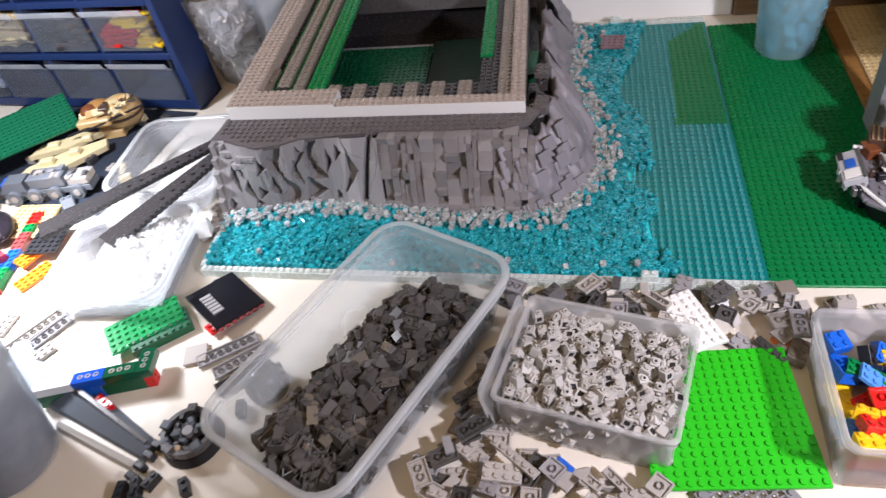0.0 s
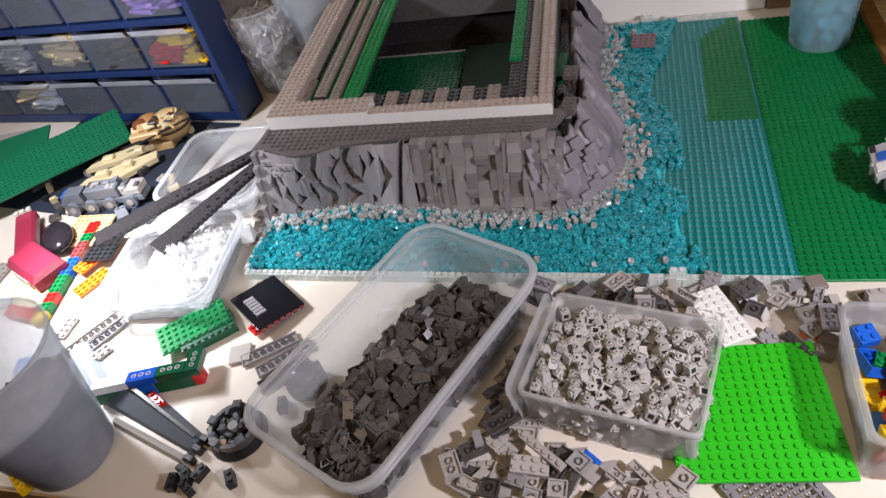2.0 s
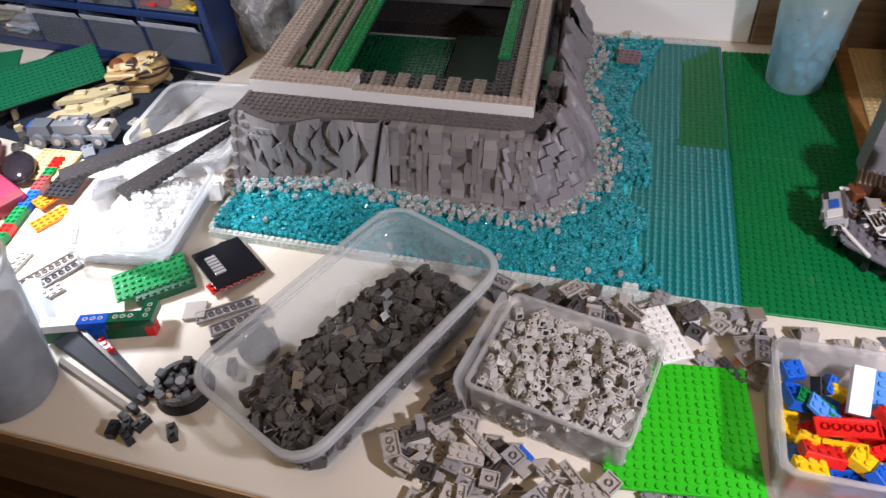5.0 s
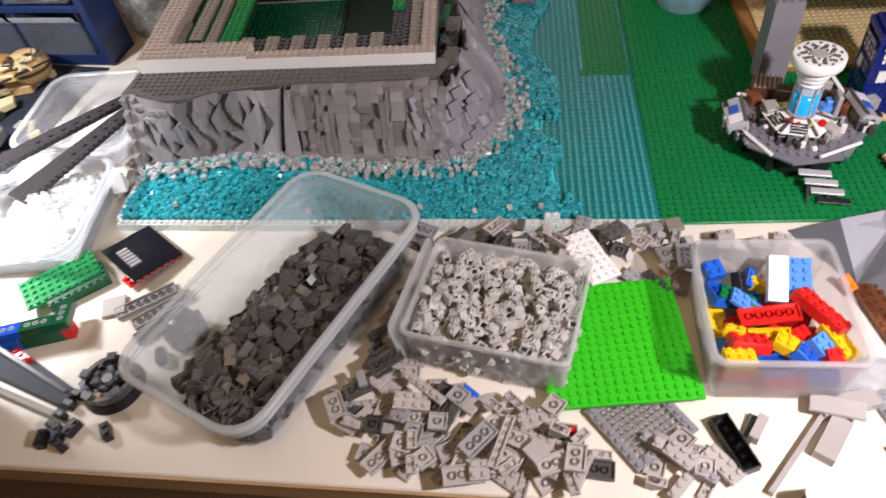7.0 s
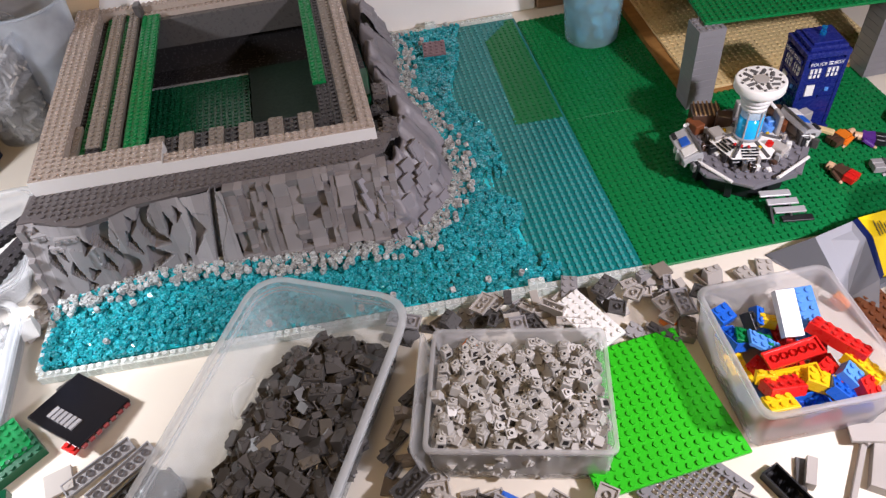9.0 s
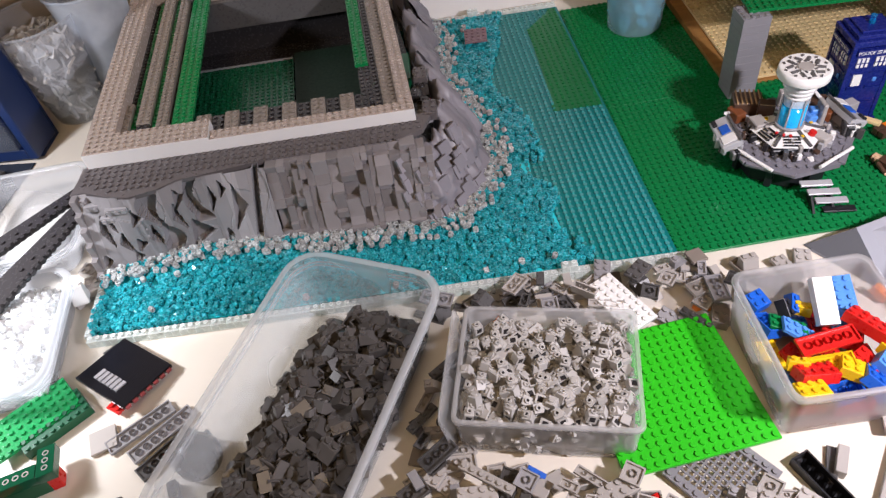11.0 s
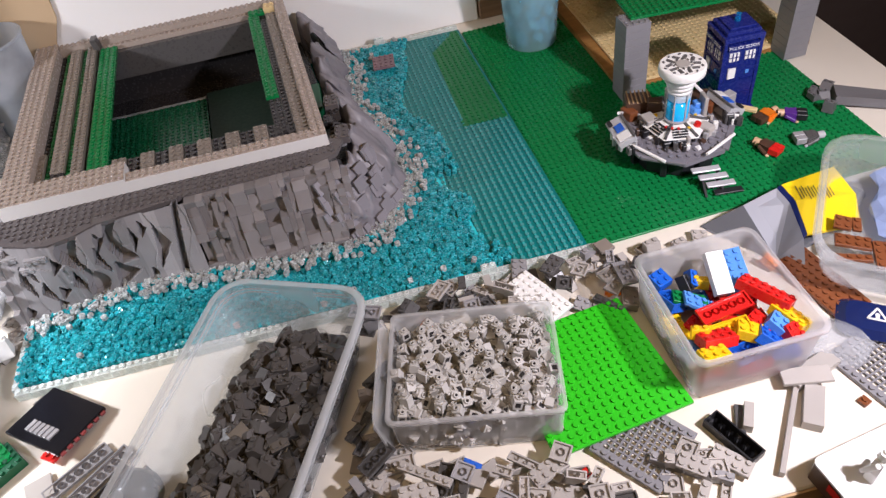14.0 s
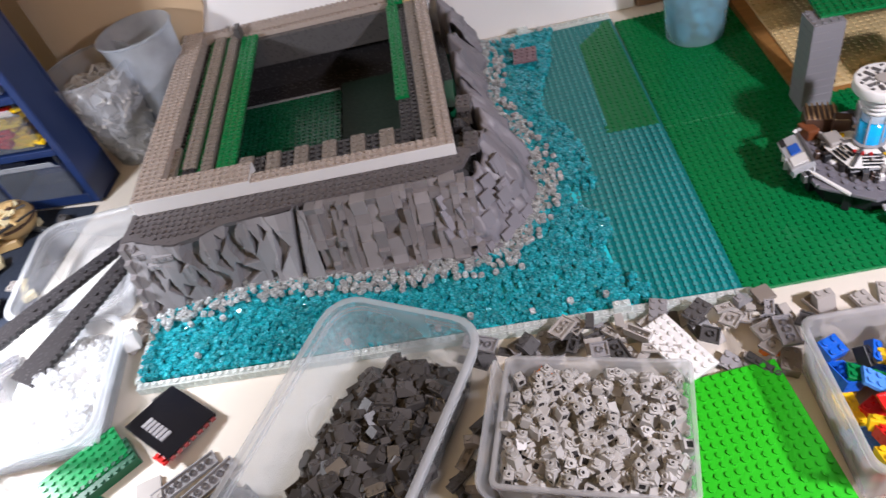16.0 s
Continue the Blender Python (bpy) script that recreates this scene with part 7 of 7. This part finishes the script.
def ball_model():
    """A round tan head with a brown band, brow plates and a lever."""
    ob = thing("round_model", "tan round toy model with a brown band", "toy model", pose(-0.282, 0.292, 0.0024, 0, 0, 15))

    def blob(r, cx, cz, sq=1.0):
        s = Shape()
        n, k = 18, 10
        s.loft([[(cx + r * math.sin(math.pi * (j + 0.3) / (k + 0.6)) * math.cos(2 * math.pi * i / n), r * math.sin(math.pi * (j + 0.3) / (k + 0.6)) * math.sin(2 * math.pi * i / n), cz - r * sq * math.cos(math.pi * (j + 0.3) / (k + 0.6))) for i in range(n)] for j in range(k + 1)])
        return s
    part("shell", blob(0.031, 0.010, 0.027, 0.82), M_TANB, ob, smooth=True)
    part("cap", blob(0.025, -0.022, 0.030, 0.85), M_CAP, ob, "brown rounded cap", smooth=True)
    part("dark_eye", blob(0.014, -0.030, 0.040, 0.9), M_BROWN, ob, "dark brown round eye piece", smooth=True).matrix_local = pose(0, -0.012, 0)
    for k in range(6):
        part("brow_plate", Shape().box(-0.008, -0.006, 0, 0.008, 0.006, 0.004, 0.0006), M_TANB if k % 2 else M_TANL, ob).matrix_local = pose(-0.036 + 0.013 * k, -0.020 - 0.004 * (k % 3), 0.046 - 0.003 * abs(k - 2), 24, 8 * (k - 2), 12 * k)
    greeble = random.Random(19)
    for k in range(16):
        a_, e_ = greeble.uniform(-2.6, 0.4), greeble.uniform(0.3, 1.2)
        part("plate", Shape().box(-0.006, -0.0035, -0.001, 0.006, 0.0035, 0.002, 0.0005), greeble.choice((M_TANL, M_TANB, M_DBROWN, M_DGREY)), ob).matrix_local = pose(0.010 + 0.030 * math.cos(a_) * math.cos(e_), 0.030 * math.sin(a_) * math.cos(e_), 0.028 + 0.026 * math.sin(e_), greeble.uniform(-30, 40), greeble.uniform(-25, 25), greeble.uniform(0, 180))
    part("band", Shape().ring(0.010, 0, 0.026, 0.0308, 0.0322, 0.004, 24), M_DBROWN, ob, "dark band round the shell")
    part("brow", Shape().box(-0.045, -0.040, 0.028, 0.005, -0.020, 0.040, 0.002), M_TANB, ob)
    part("lever", Shape().cyl(0, 0, 0, 0.0016, 0.09, 8), M_BLACK, ob).matrix_local = pose(-0.03, -0.045, 0.03, 0, 80, 12)
    part("hinge", Shape().box(-0.010, -0.030, 0.030, 0.004, -0.018, 0.052, 0.001), M_DBROWN, ob)
    part("jaw", Shape().box(-0.030, -0.030, 0.0, 0.012, -0.008, 0.014, 0.002), M_TANB, ob)


M_TANL = plastic("pale_tan", (0.70, 0.60, 0.36), 0.35, 0.08)
M_TANB = plastic("warm_tan", (0.56, 0.38, 0.17), 0.35, 0.1)
M_CAP = plastic("medium_brown", (0.42, 0.22, 0.07), 0.35, 0.1)
ball_model()


def tan_ship():
    ob = thing("tan_ship", "tan wedge-shaped toy ship in pieces", "toy model", pose(-0.325, 0.205, 0.0024, 0, 0, 20))
    for pts, z0, z1 in (([(-0.060, -0.030), (0.000, -0.036), (0.062, 0.000), (0.058, 0.020), (0.000, 0.008), (-0.05, -0.012)], 0.006, 0.014), ([(-0.055, 0.010), (0.005, 0.014), (0.050, 0.036), (0.020, 0.048), (-0.040, 0.036)], 0.010, 0.017)):
        part("hull_plate", Shape().slab(pts, z0, z1), M_TANL, ob)
    for x, y, w in ((-0.02, -0.015, 0.02), (0.018, -0.004, 0.016), (0.03, 0.028, 0.014), (-0.02, 0.026, 0.018)):
        part("hull_block", Shape().box(x - w / 2, y - 0.006, 0.013, x + w / 2, y + 0.006, 0.022, 0.0012), M_TANL, ob)
    for x, y in ((-0.035, 0.002), (0.0, 0.0), (0.04, 0.006)):
        part("engine", Shape().box(x - 0.008, y - 0.005, 0.001, x + 0.008, y + 0.005, 0.010, 0.001), M_DGREY, ob)
    part("brown_tail", Shape().box(-0.085, -0.032, 0.002, -0.055, -0.024, 0.008, 0.001), M_BROWN, ob)
    part("gun_barrel", Shape().cyl(0, 0, 0, 0.002, 0.09, 8), M_BLACK, ob).matrix_local = pose(0.005, 0.028, 0.026, 0, 82, 5)


tan_ship()


def rover():
    ob = thing("toy_rover", "blue grey six-wheeled toy vehicle", "toy vehicle", pose(-0.300, 0.135, 0.0024, 0, 0, 10))
    part("chassis", Shape().box(-0.066, -0.013, 0.008, 0.064, 0.013, 0.018, 0.001), M_SANDBLUE, ob)
    part("cab", Shape().loft([[(-0.066, -0.014, 0.018), (-0.028, -0.014, 0.018), (-0.028, 0.014, 0.018), (-0.066, 0.014, 0.018)], [(-0.058, -0.011, 0.032), (-0.030, -0.011, 0.032), (-0.030, 0.011, 0.032), (-0.058, 0.011, 0.032)]]), M_SANDBLUE, ob)
    part("windscreen", Shape().box(-0.064, -0.009, 0.024, -0.056, 0.009, 0.030), M_BLUE, ob)
    part("cargo", Shape().box(-0.022, -0.013, 0.0185, 0.030, 0.013, 0.036, 0.0015), M_SANDBLUE, ob)
    part("rear_deck", Shape().box(0.034, -0.013, 0.0185, 0.064, 0.013, 0.030, 0.0015), M_LGREY, ob)
    bits = random.Random(23)
    for k in range(18):
        x, z = bits.uniform(-0.024, 0.062), 0.0358 if k % 2 else 0.0300
        part("hull_bit", Shape().box(-0.005, -0.003, -0.0005, 0.005, 0.003, bits.uniform(0.001, 0.004), 0.0004), bits.choice((M_SANDBLUE, M_LGREY, M_MGREY, M_DGREY)), ob).matrix_local = pose(min(x, 0.024) if k % 2 else max(x, 0.038), bits.uniform(-0.009, 0.009), z, 0, 0, bits.choice((0, 90)))
    for x in (-0.048, -0.018, 0.012, 0.044):
        for y in (-0.019, 0.013):
            w = part("wheel", Shape().cyl(0, 0, 0, 0.0105, 0.007, 16, bottom=True), M_SANDBLUE, ob, smooth=False)
            w.matrix_local = pose(x, y + 0.007, 0.0108, 90, 0, 0)
            part("hub", Shape().cyl(0, 0, 0.007, 0.005, 0.001, 10), M_LGREY, w)


M_SANDBLUE = plastic("sand_blue", (0.165, 0.185, 0.215), 0.3, 0.14)
rover()
pk = thing("red_case", "faded red toy vehicle with white striped grille", "toy vehicle", pose(-0.322, -0.006, 0.0042, 0, 0, -24))
part("case_body", Shape().loft([[(-0.040, -0.022, 0), (0.040, -0.022, 0), (0.040, 0.026, 0), (-0.040, 0.026, 0)], [(-0.040, -0.022, 0.015), (0.040, -0.022, 0.015), (0.040, 0.026, 0.015), (-0.040, 0.026, 0.015)], [(-0.036, -0.015, 0.025), (0.036, -0.015, 0.023), (0.036, 0.022, 0.023), (-0.036, 0.022, 0.025)]]), M_PINK, pk)
part("tail_arm", Shape().box(-0.015, 0.0, 0.002, 0.015, 0.100, 0.020, 0.004), M_PINK, pk, "long faded red tail").matrix_local = pose(-0.041, 0.006, 0, 0, 0, 62)
for k in range(7):
    part("grille_bar", Shape().box(-0.026 + 0.0072 * k, -0.0238, 0.002, -0.0222 + 0.0072 * k, -0.0222, 0.014), M_WHITE, pk)
n = 20
pod = part("dark_pod", Shape().loft([[(r * 1.7 * math.cos(2 * math.pi * i / n), r * math.sin(2 * math.pi * i / n), z) for i in range(n)] for r, z in ((0.016, 0.001), (0.021, 0.008), (0.022, 0.014), (0.019, 0.021), (0.011, 0.026), (0.003, 0.0275))]), plastic("dark_smoky_pod", (0.022, 0.018, 0.024), 0.14, 0.1), pk, "dark smoky glossy pod", smooth=True)
pod.matrix_local = pose(-0.034, 0.050, 0, 0, 0, -18) @ Matrix.Diagonal((1.0, 1.0, 0.72, 1.0))
for k in range(3):
    part("hinge", Shape().box(-0.012 + 0.009 * k, 0.093, 0.0202, -0.006 + 0.009 * k, 0.099, 0.026, 0.0008), M_WHITE, pk).matrix_local = pose(-0.041, 0.006, 0, 0, 0, 62)
piece("tan_plate", brick_mesh(8, 8, PLATE, M_TAN), pose(-0.302, 0.075, 0.0030, 0, 0, 2), "square tan plate lying flat", "toy plate")
piece("tan_plate", brick_mesh(6, 8, PLATE, M_TANL, stud=False), pose(-0.313, -0.042, 0.0008, 0, 0, 35), "smooth pale tan plate lying flat", "toy plate")
leaned_plate("black_square_plate", pose(-0.253, 0.004, 0.0135, 0, 3, 8), 5, 7, M_BLACK, "black square plate with tiny glints")
grating("grating_plate", pose(-0.186, 0.045, 0.004, 0, 0, 32), "dark grey studded strip beside a wing", 5)
piece("orange_plate", brick_mesh(3, 8, PLATE, M_ORANGE), pose(-0.246, 0.022, 0.006, 0, 0, -22), "orange plate under the black panel", "toy plate")
piece("orange_plate", brick_mesh(3, 6, PLATE, M_ORANGE), pose(-0.228, -0.020, 0.0008, 0, 0, -28), "orange plate beside the coloured strip", "toy plate")
ax, ay, bx_, by_ = -0.293, 0.088, -0.258, -0.096
strip = thing("coloured_strip", "strip of red, blue, green and yellow bricks", "toy model", pose(ax, ay, 0.0008, 0, 0, math.degrees(math.atan2(by_ - ay, bx_ - ax))))
x = 0.0
for mat, n in ((M_RED, 3), (M_GREEN, 2), (M_DRED, 4), (M_BLUE, 4), (M_GREEN, 4), (M_RED, 2), (M_GREEN, 2), (M_YELLOW, 2)):
    part("brick", brick_mesh(n, 2, BRICK, mat), None, strip).matrix_local = pose(x + n * STUD / 2, 0, 0, 0, 0, 0)
    x += n * STUD
piece("loose_brick", brick_mesh(2, 6, BRICK, M_RED), pose(-0.296, -0.078, 0.0008, 0, 0, 82), "red brick touching the coloured strip", "toy brick")
piece("loose_brick", brick_mesh(2, 3, BRICK, M_TRANSBLUE), pose(-0.230, -0.156, 0.0008, 0, 0, 20), "clear blue brick near the bucket", "toy brick")
piece("loose_brick", brick_mesh(2, 4, BRICK, M_YELLOW), pose(-0.128, -0.284, 0.0008, 0, 0, 60), "yellow brick at the table edge", "toy brick")


def rail_piece(a, b, label, mat):
    L = math.hypot(b[0] - a[0], b[1] - a[1])
    k = max(2, int(round(L / STUD)))
    yaw = math.degrees(math.atan2(b[1] - a[1], b[0] - a[0])) - 90
    m = pose((a[0] + b[0]) / 2, (a[1] + b[1]) / 2, 0.0044, 0, 180, yaw)
    piece("technic_plate", brick_mesh(2, k, PLATE, mat), m, label, "toy plate", LOOSE)


rail_piece((-0.192, -0.138), (-0.150, -0.068), "upturned light grey plate near the lamp", M_LGREY)
rail_piece((-0.168, -0.135), (-0.138, -0.080), "upturned grey plate near the lamp", M_MGREY)
rail_piece((0.048, -0.128), (0.098, -0.092), "upturned grey technic plate", M_MGREY)
rail_piece((0.070, -0.142), (0.120, -0.098), "upturned grey technic plate beside another", M_MGREY)
rail_piece((0.084, -0.158), (0.122, -0.122), "upturned dark grey plate by the long tub", M_DGREY)
piece("loose_tile", brick_mesh(3, 3, PLATE, M_LGREY, stud=False), pose(0.040, -0.118, 0.0008, 0, 0, 20), "light grey square tile", "toy tile", LOOSE)

BK = pose(0.0465, -0.0515, 0.0080, -7, 0, -36)
bk = thing("black_plate", "black square panel with a grey ridged tile", "toy panel", BK)
part("panel", Shape().box(-0.035, -0.029, 0, 0.035, 0.029, 0.0045, 0.0005), plastic("glossy_black_panel", (0.010, 0.010, 0.013), 0.13, 0.1), bk)
for k in range(6):
    part("ridge", Shape().box(-0.018 + k * 0.0058, -0.020, 0.0046, -0.0140 + k * 0.0058, -0.008, 0.0062), M_MGREY, bk)
for k in range(7):
    part("edge_stud", Shape().box(0.0352, -0.027 + 0.008 * k, 0.0, 0.0375, -0.022 + 0.008 * k, 0.003), M_DRED, bk)
piece("loose_plate", brick_mesh(2, 4, PLATE, M_RED), pose(0.052, -0.078, 0.0044, 0, 0, -34), "red plate under the black panel", "toy plate")
piece("loose_plate", brick_mesh(2, 4, PLATE, M_DGREY), pose(0.030, -0.026, 0.0008, 0, 0, 40), "dark grey plate under the black panel", "toy plate")
M_MGREEN = plastic("mid_green", (0.010, 0.30, 0.085), 0.16, 0.06)
leaned_plate("mid_green_plate", pose(-0.048, -0.132, 0.008, 6, 0, 40), 10, 5, M_MGREEN, "mid green studded plate propped up")
piece("dark_green_brick", brick_mesh(4, 8, BRICK, M_DKGREEN), pose(-0.012, -0.094, 0.0008, 0, 0, -50), "dark green brick under the green plate", "toy brick")
# bar of upturned bricks standing on edge
br = thing("brick_bar", "bar of white, blue and dark green upturned bricks", "toy model", pose(-0.098, -0.186, 0.0165, -7, 0, 18))
def ringed(n, wide, mat):
    """Underside of a narrow brick: a closed face with tube ends on it."""
    q = Shape().box(0.0001, -wide / 2, 0, n * STUD - 0.0001, wide / 2, BRICK, 0.0003)
    q.slot = 1
    for i in range(n - 1):
        q.ring((i + 1) * STUD, 0, BRICK, 0.0019, 0.0028, 0.0005, 12)
    return q.mesh("toy_brick", [mat, M_LGREY if mat is not M_WHITE else M_WHITE])


x = 0.0
M_BARGREEN = plastic("glossy_dark_green", (0.004, 0.080, 0.036), 0.13, 0.07)
M_BARBLUE = plastic("glossy_blue", (0.010, 0.085, 0.50), 0.13, 0.07)
for mat, n in ((M_WHITE, 5), (M_BARBLUE, 4), (M_BARGREEN, 4)):
    part("brick", ringed(n, 0.0152, mat), None, br).matrix_local = pose(x, 0, 0)
    x += n * STUD
part("brick", ringed(4, 0.0152, M_BARGREEN), None, br, "dark green end brick").matrix_local = pose(x + STUD, -0.009, 0, 0, 0, 90)
part("under_bar", Shape().box(0.0292, -0.007, -0.0155, 0.066, 0.007, -0.0002, 0.0006), M_BLUE, br, "blue bricks below")
part("under_bar", Shape().box(0.0662, -0.007, -0.0155, 0.108, 0.007, -0.0002, 0.0006), M_DKGREEN, br, "dark green bricks below")
part("under_bar", Shape().box(0.1082, -0.007, -0.0155, 0.118, 0.007, -0.0002, 0.0006), M_RED, br, "red end brick below")
part("under_bar", Shape().box(0.0, -0.007, -0.0155, 0.029, 0.007, -0.0002, 0.0006), M_DKGREEN, br, "green bricks below")
piece("loose_brick", brick_mesh(2, 3, BRICK, M_RED), pose(-0.028, -0.188, 0.0008, 0, 0, 60), "red brick leaning below the bar", "toy brick")


# grey sloping wedge and turbine
wd = thing("grey_wedge", "blue grey sloped wing assembly", "toy model", pose(-0.012, -0.214, 0.0008, 0, 0, -17))
part("slope_face", Shape().loft([[(-0.078, -0.002, 0), (0.062, -0.006, 0), (0.062, 0.014, 0), (-0.060, 0.036, 0)], [(-0.076, 0.000, 0.007), (0.060, -0.004, 0.005), (0.060, 0.004, 0.010), (-0.058, 0.016, 0.017)]]), M_SLATE, wd)
# narrow face in pale grey stands in for a highlight
part("slope_face", Shape().loft([[(-0.050, -0.017, 0), (0.060, -0.018, 0), (0.060, -0.0095, 0), (-0.050, -0.0085, 0)], [(-0.048, -0.0150, 0.008), (0.058, -0.016, 0.006), (0.058, -0.0105, 0.007), (-0.048, -0.0100, 0.010)]]), M_PALE, wd, "pale strip painting the highlight along the wing")
part("spine", Shape().loft([[(-0.060, 0.019, 0.0175), (0.055, 0.005, 0.0085), (0.055, 0.010, 0.0085), (-0.060, 0.025, 0.0175)], [(-0.060, 0.020, 0.0200), (0.055, 0.006, 0.0105), (0.055, 0.009, 0.0105), (-0.060, 0.024, 0.0200)]]), M_DGREY, wd, "dark ridge along the wing")
for k in range(5):
    part("clip", Shape().box(0.060, -0.026 + 0.011 * k, 0.0, 0.070, -0.019 + 0.011 * k, 0.010, 0.001), M_BLACK, wd)
thing("pale_wing", "pale blue sloped wing piece under the bar", "toy plate", pose(-0.140, -0.150, 0.0008, 0, 0, -38), Shape().loft([[(-0.045, -0.014, 0), (0.050, -0.010, 0), (0.050, 0.010, 0), (-0.045, 0.014, 0)], [(-0.043, -0.004, 0.009), (0.047, -0.003, 0.006), (0.047, 0.003, 0.006), (-0.043, 0.004, 0.009)]]), plastic("pale_blue_grey", (0.48, 0.54, 0.62), 0.3, 0.06))
tb = thing("turbine", "dark round turbine wheel with spokes and gold hub", "toy wheel", pose(0.083, -0.211, 0.0008, 0, 0, 10) @ Matrix.Scale(0.86, 4))
part("disc", Shape().cyl(0, 0, 0, 0.034, 0.010, 32, 0.030, bottom=True), M_BLACK, tb)
part("tyre", Shape().ring(0, 0, 0.010, 0.024, 0.029, 0.010, 28), M_DGREY, tb)
for k in range(8):
    sp = part("spoke", Shape().box(0.006, -0.003, 0.0102, 0.0238, 0.003, 0.015, 0.0008), M_WING, tb)
    sp.matrix_local = pose(0, 0, 0, 0, 0, 45 * k)
part("hub", Shape().cyl(0, 0, 0.0102, 0.006, 0.010, 12), M_MGREY, tb)
crumbs = random.Random(8)
for k in range(22):
    aa, rr = crumbs.uniform(0, 6.28), crumbs.uniform(0.008, 0.026)
    part("rim_block", Shape().box(-0.004, -0.0025, 0, 0.004, 0.0025, crumbs.uniform(0.006, 0.014), 0.0005), crumbs.choice((M_WING, M_BLACK, M_DGREY, M_SLATE)), tb).matrix_local = pose(rr * math.cos(aa), rr * math.sin(aa), 0.0102, 0, 0, crumbs.uniform(0, 180))
for k in range(5):
    part("rim_block", Shape().box(0.021, -0.005, 0.0200, 0.031, 0.005, 0.024, 0.0006), M_DGREY if k % 2 else M_SLATE, tb).matrix_local = pose(0, 0, 0, 0, 0, 72 * k + 20)
part("gold_stud", Shape().cyl(-0.006, -0.020, 0.0150, 0.004, 0.004, 10), M_EDGE, tb, "gold stud")
for x, y, rz in ((0.052, -0.262, 30), (0.064, -0.256, -20), (0.040, -0.268, 10), (0.098, -0.258, 35), (0.118, -0.178, 20), (0.058, -0.272, 60)):
    piece("loose_brick", brick_mesh(1, 2, BRICK, M_BLACK), pose(x, y, 0.0006, 0, 0, rz), "small black brick lying loose", "toy brick", "black bits by the wedge")
hubw = thing("turbine", "dark grey ribbed turbine leaning against the milky tub", "toy wheel", pose(0.1345, -0.150, 0.0008, 0, 0, 25))
part("disc", Shape().cyl(0, 0, 0, 0.0200, 0.008, 28, 0.0205, bottom=True), M_WING, hubw)
part("dome", Shape().loft([[(r * math.cos(2 * math.pi * i / 24), r * math.sin(2 * math.pi * i / 24), z) for i in range(24)] for r, z in ((0.0195, 0.0081), (0.0190, 0.015), (0.0160, 0.022), (0.0105, 0.027), (0.004, 0.0285))]), M_WING, hubw, "dark rounded dome", smooth=True)
for k in range(10):
    part("rib", Shape().box(0.0150, -0.0014, 0.0082, 0.0208, 0.0014, 0.0190, 0.0004), M_DGREY, hubw).matrix_local = pose(0, 0, 0, 0, 0, 36 * k)
# pale pieces between the cliff and the tubs
for x, y, rz in ((-0.020, 0.075, 20), (-0.028, 0.098, 70), (-0.016, 0.118, 10), (-0.034, 0.060, 50)):
    piece("loose_brick", brick_mesh(2, 3, BRICK, M_LGREY), pose(x, y, 0.0006, 0, 0, rz), "light grey brick beside the cliff", "toy brick", LOOSE)
piece("loose_slope", slope_mesh(2, 0.0192, M_WHITE), pose(-0.024, 0.052, 0.0102, 0, 0, 15), "white slope beside the cliff foot", "toy brick", LOOSE)

# small parts strewn over the mat
rng = random.Random(61)
for k in range(46):
    x, y = rng.uniform(-0.47, -0.20), rng.uniform(0.085, 0.33)
    mat, word = rng.choice(((M_TANL, "pale tan"), (M_TANL, "pale tan"), (M_DGREY, "dark grey"), (M_LGREY, "light grey"), (M_BLACK, "black"), (M_SANDBLUE, "sand blue"), (M_DGREY, "dark grey")))
    mesh = rng.choice((brick_mesh(1, 2, BRICK, mat), brick_mesh(2, 2, PLATE, mat), brick_mesh(1, 4, PLATE, mat), slope_mesh(1, BRICK, mat), slope_mesh(2, BRICK, mat)))
    piece("loose_part", mesh, pose(x, y, 0.0028, rng.choice((0, 0, 90)), 0, rng.uniform(0, 360)), f"{word} small part strewn on the mat", "toy brick", "small parts on the mat")
for x, y, a, b, mat, word in ((-0.36, -0.06, 4, 6, M_WHITE, "white"), (-0.40, -0.02, 4, 8, M_LGREY, "light grey"), (-0.30, -0.14, 2, 6, M_WHITE, "white"), (-0.215, -0.095, 2, 4, M_LGREY, "light grey"), (-0.175, -0.045, 1, 6, M_LGREY, "light grey"), (-0.14, -0.128, 2, 3, M_LGREY, "light grey")):
    piece("loose_plate", brick_mesh(a, b, PLATE, mat), pose(x, y, 0.0008, 0, 0, 30 * (a + b)), f"{word} plate lying near the lamp", "toy plate", LOOSE)
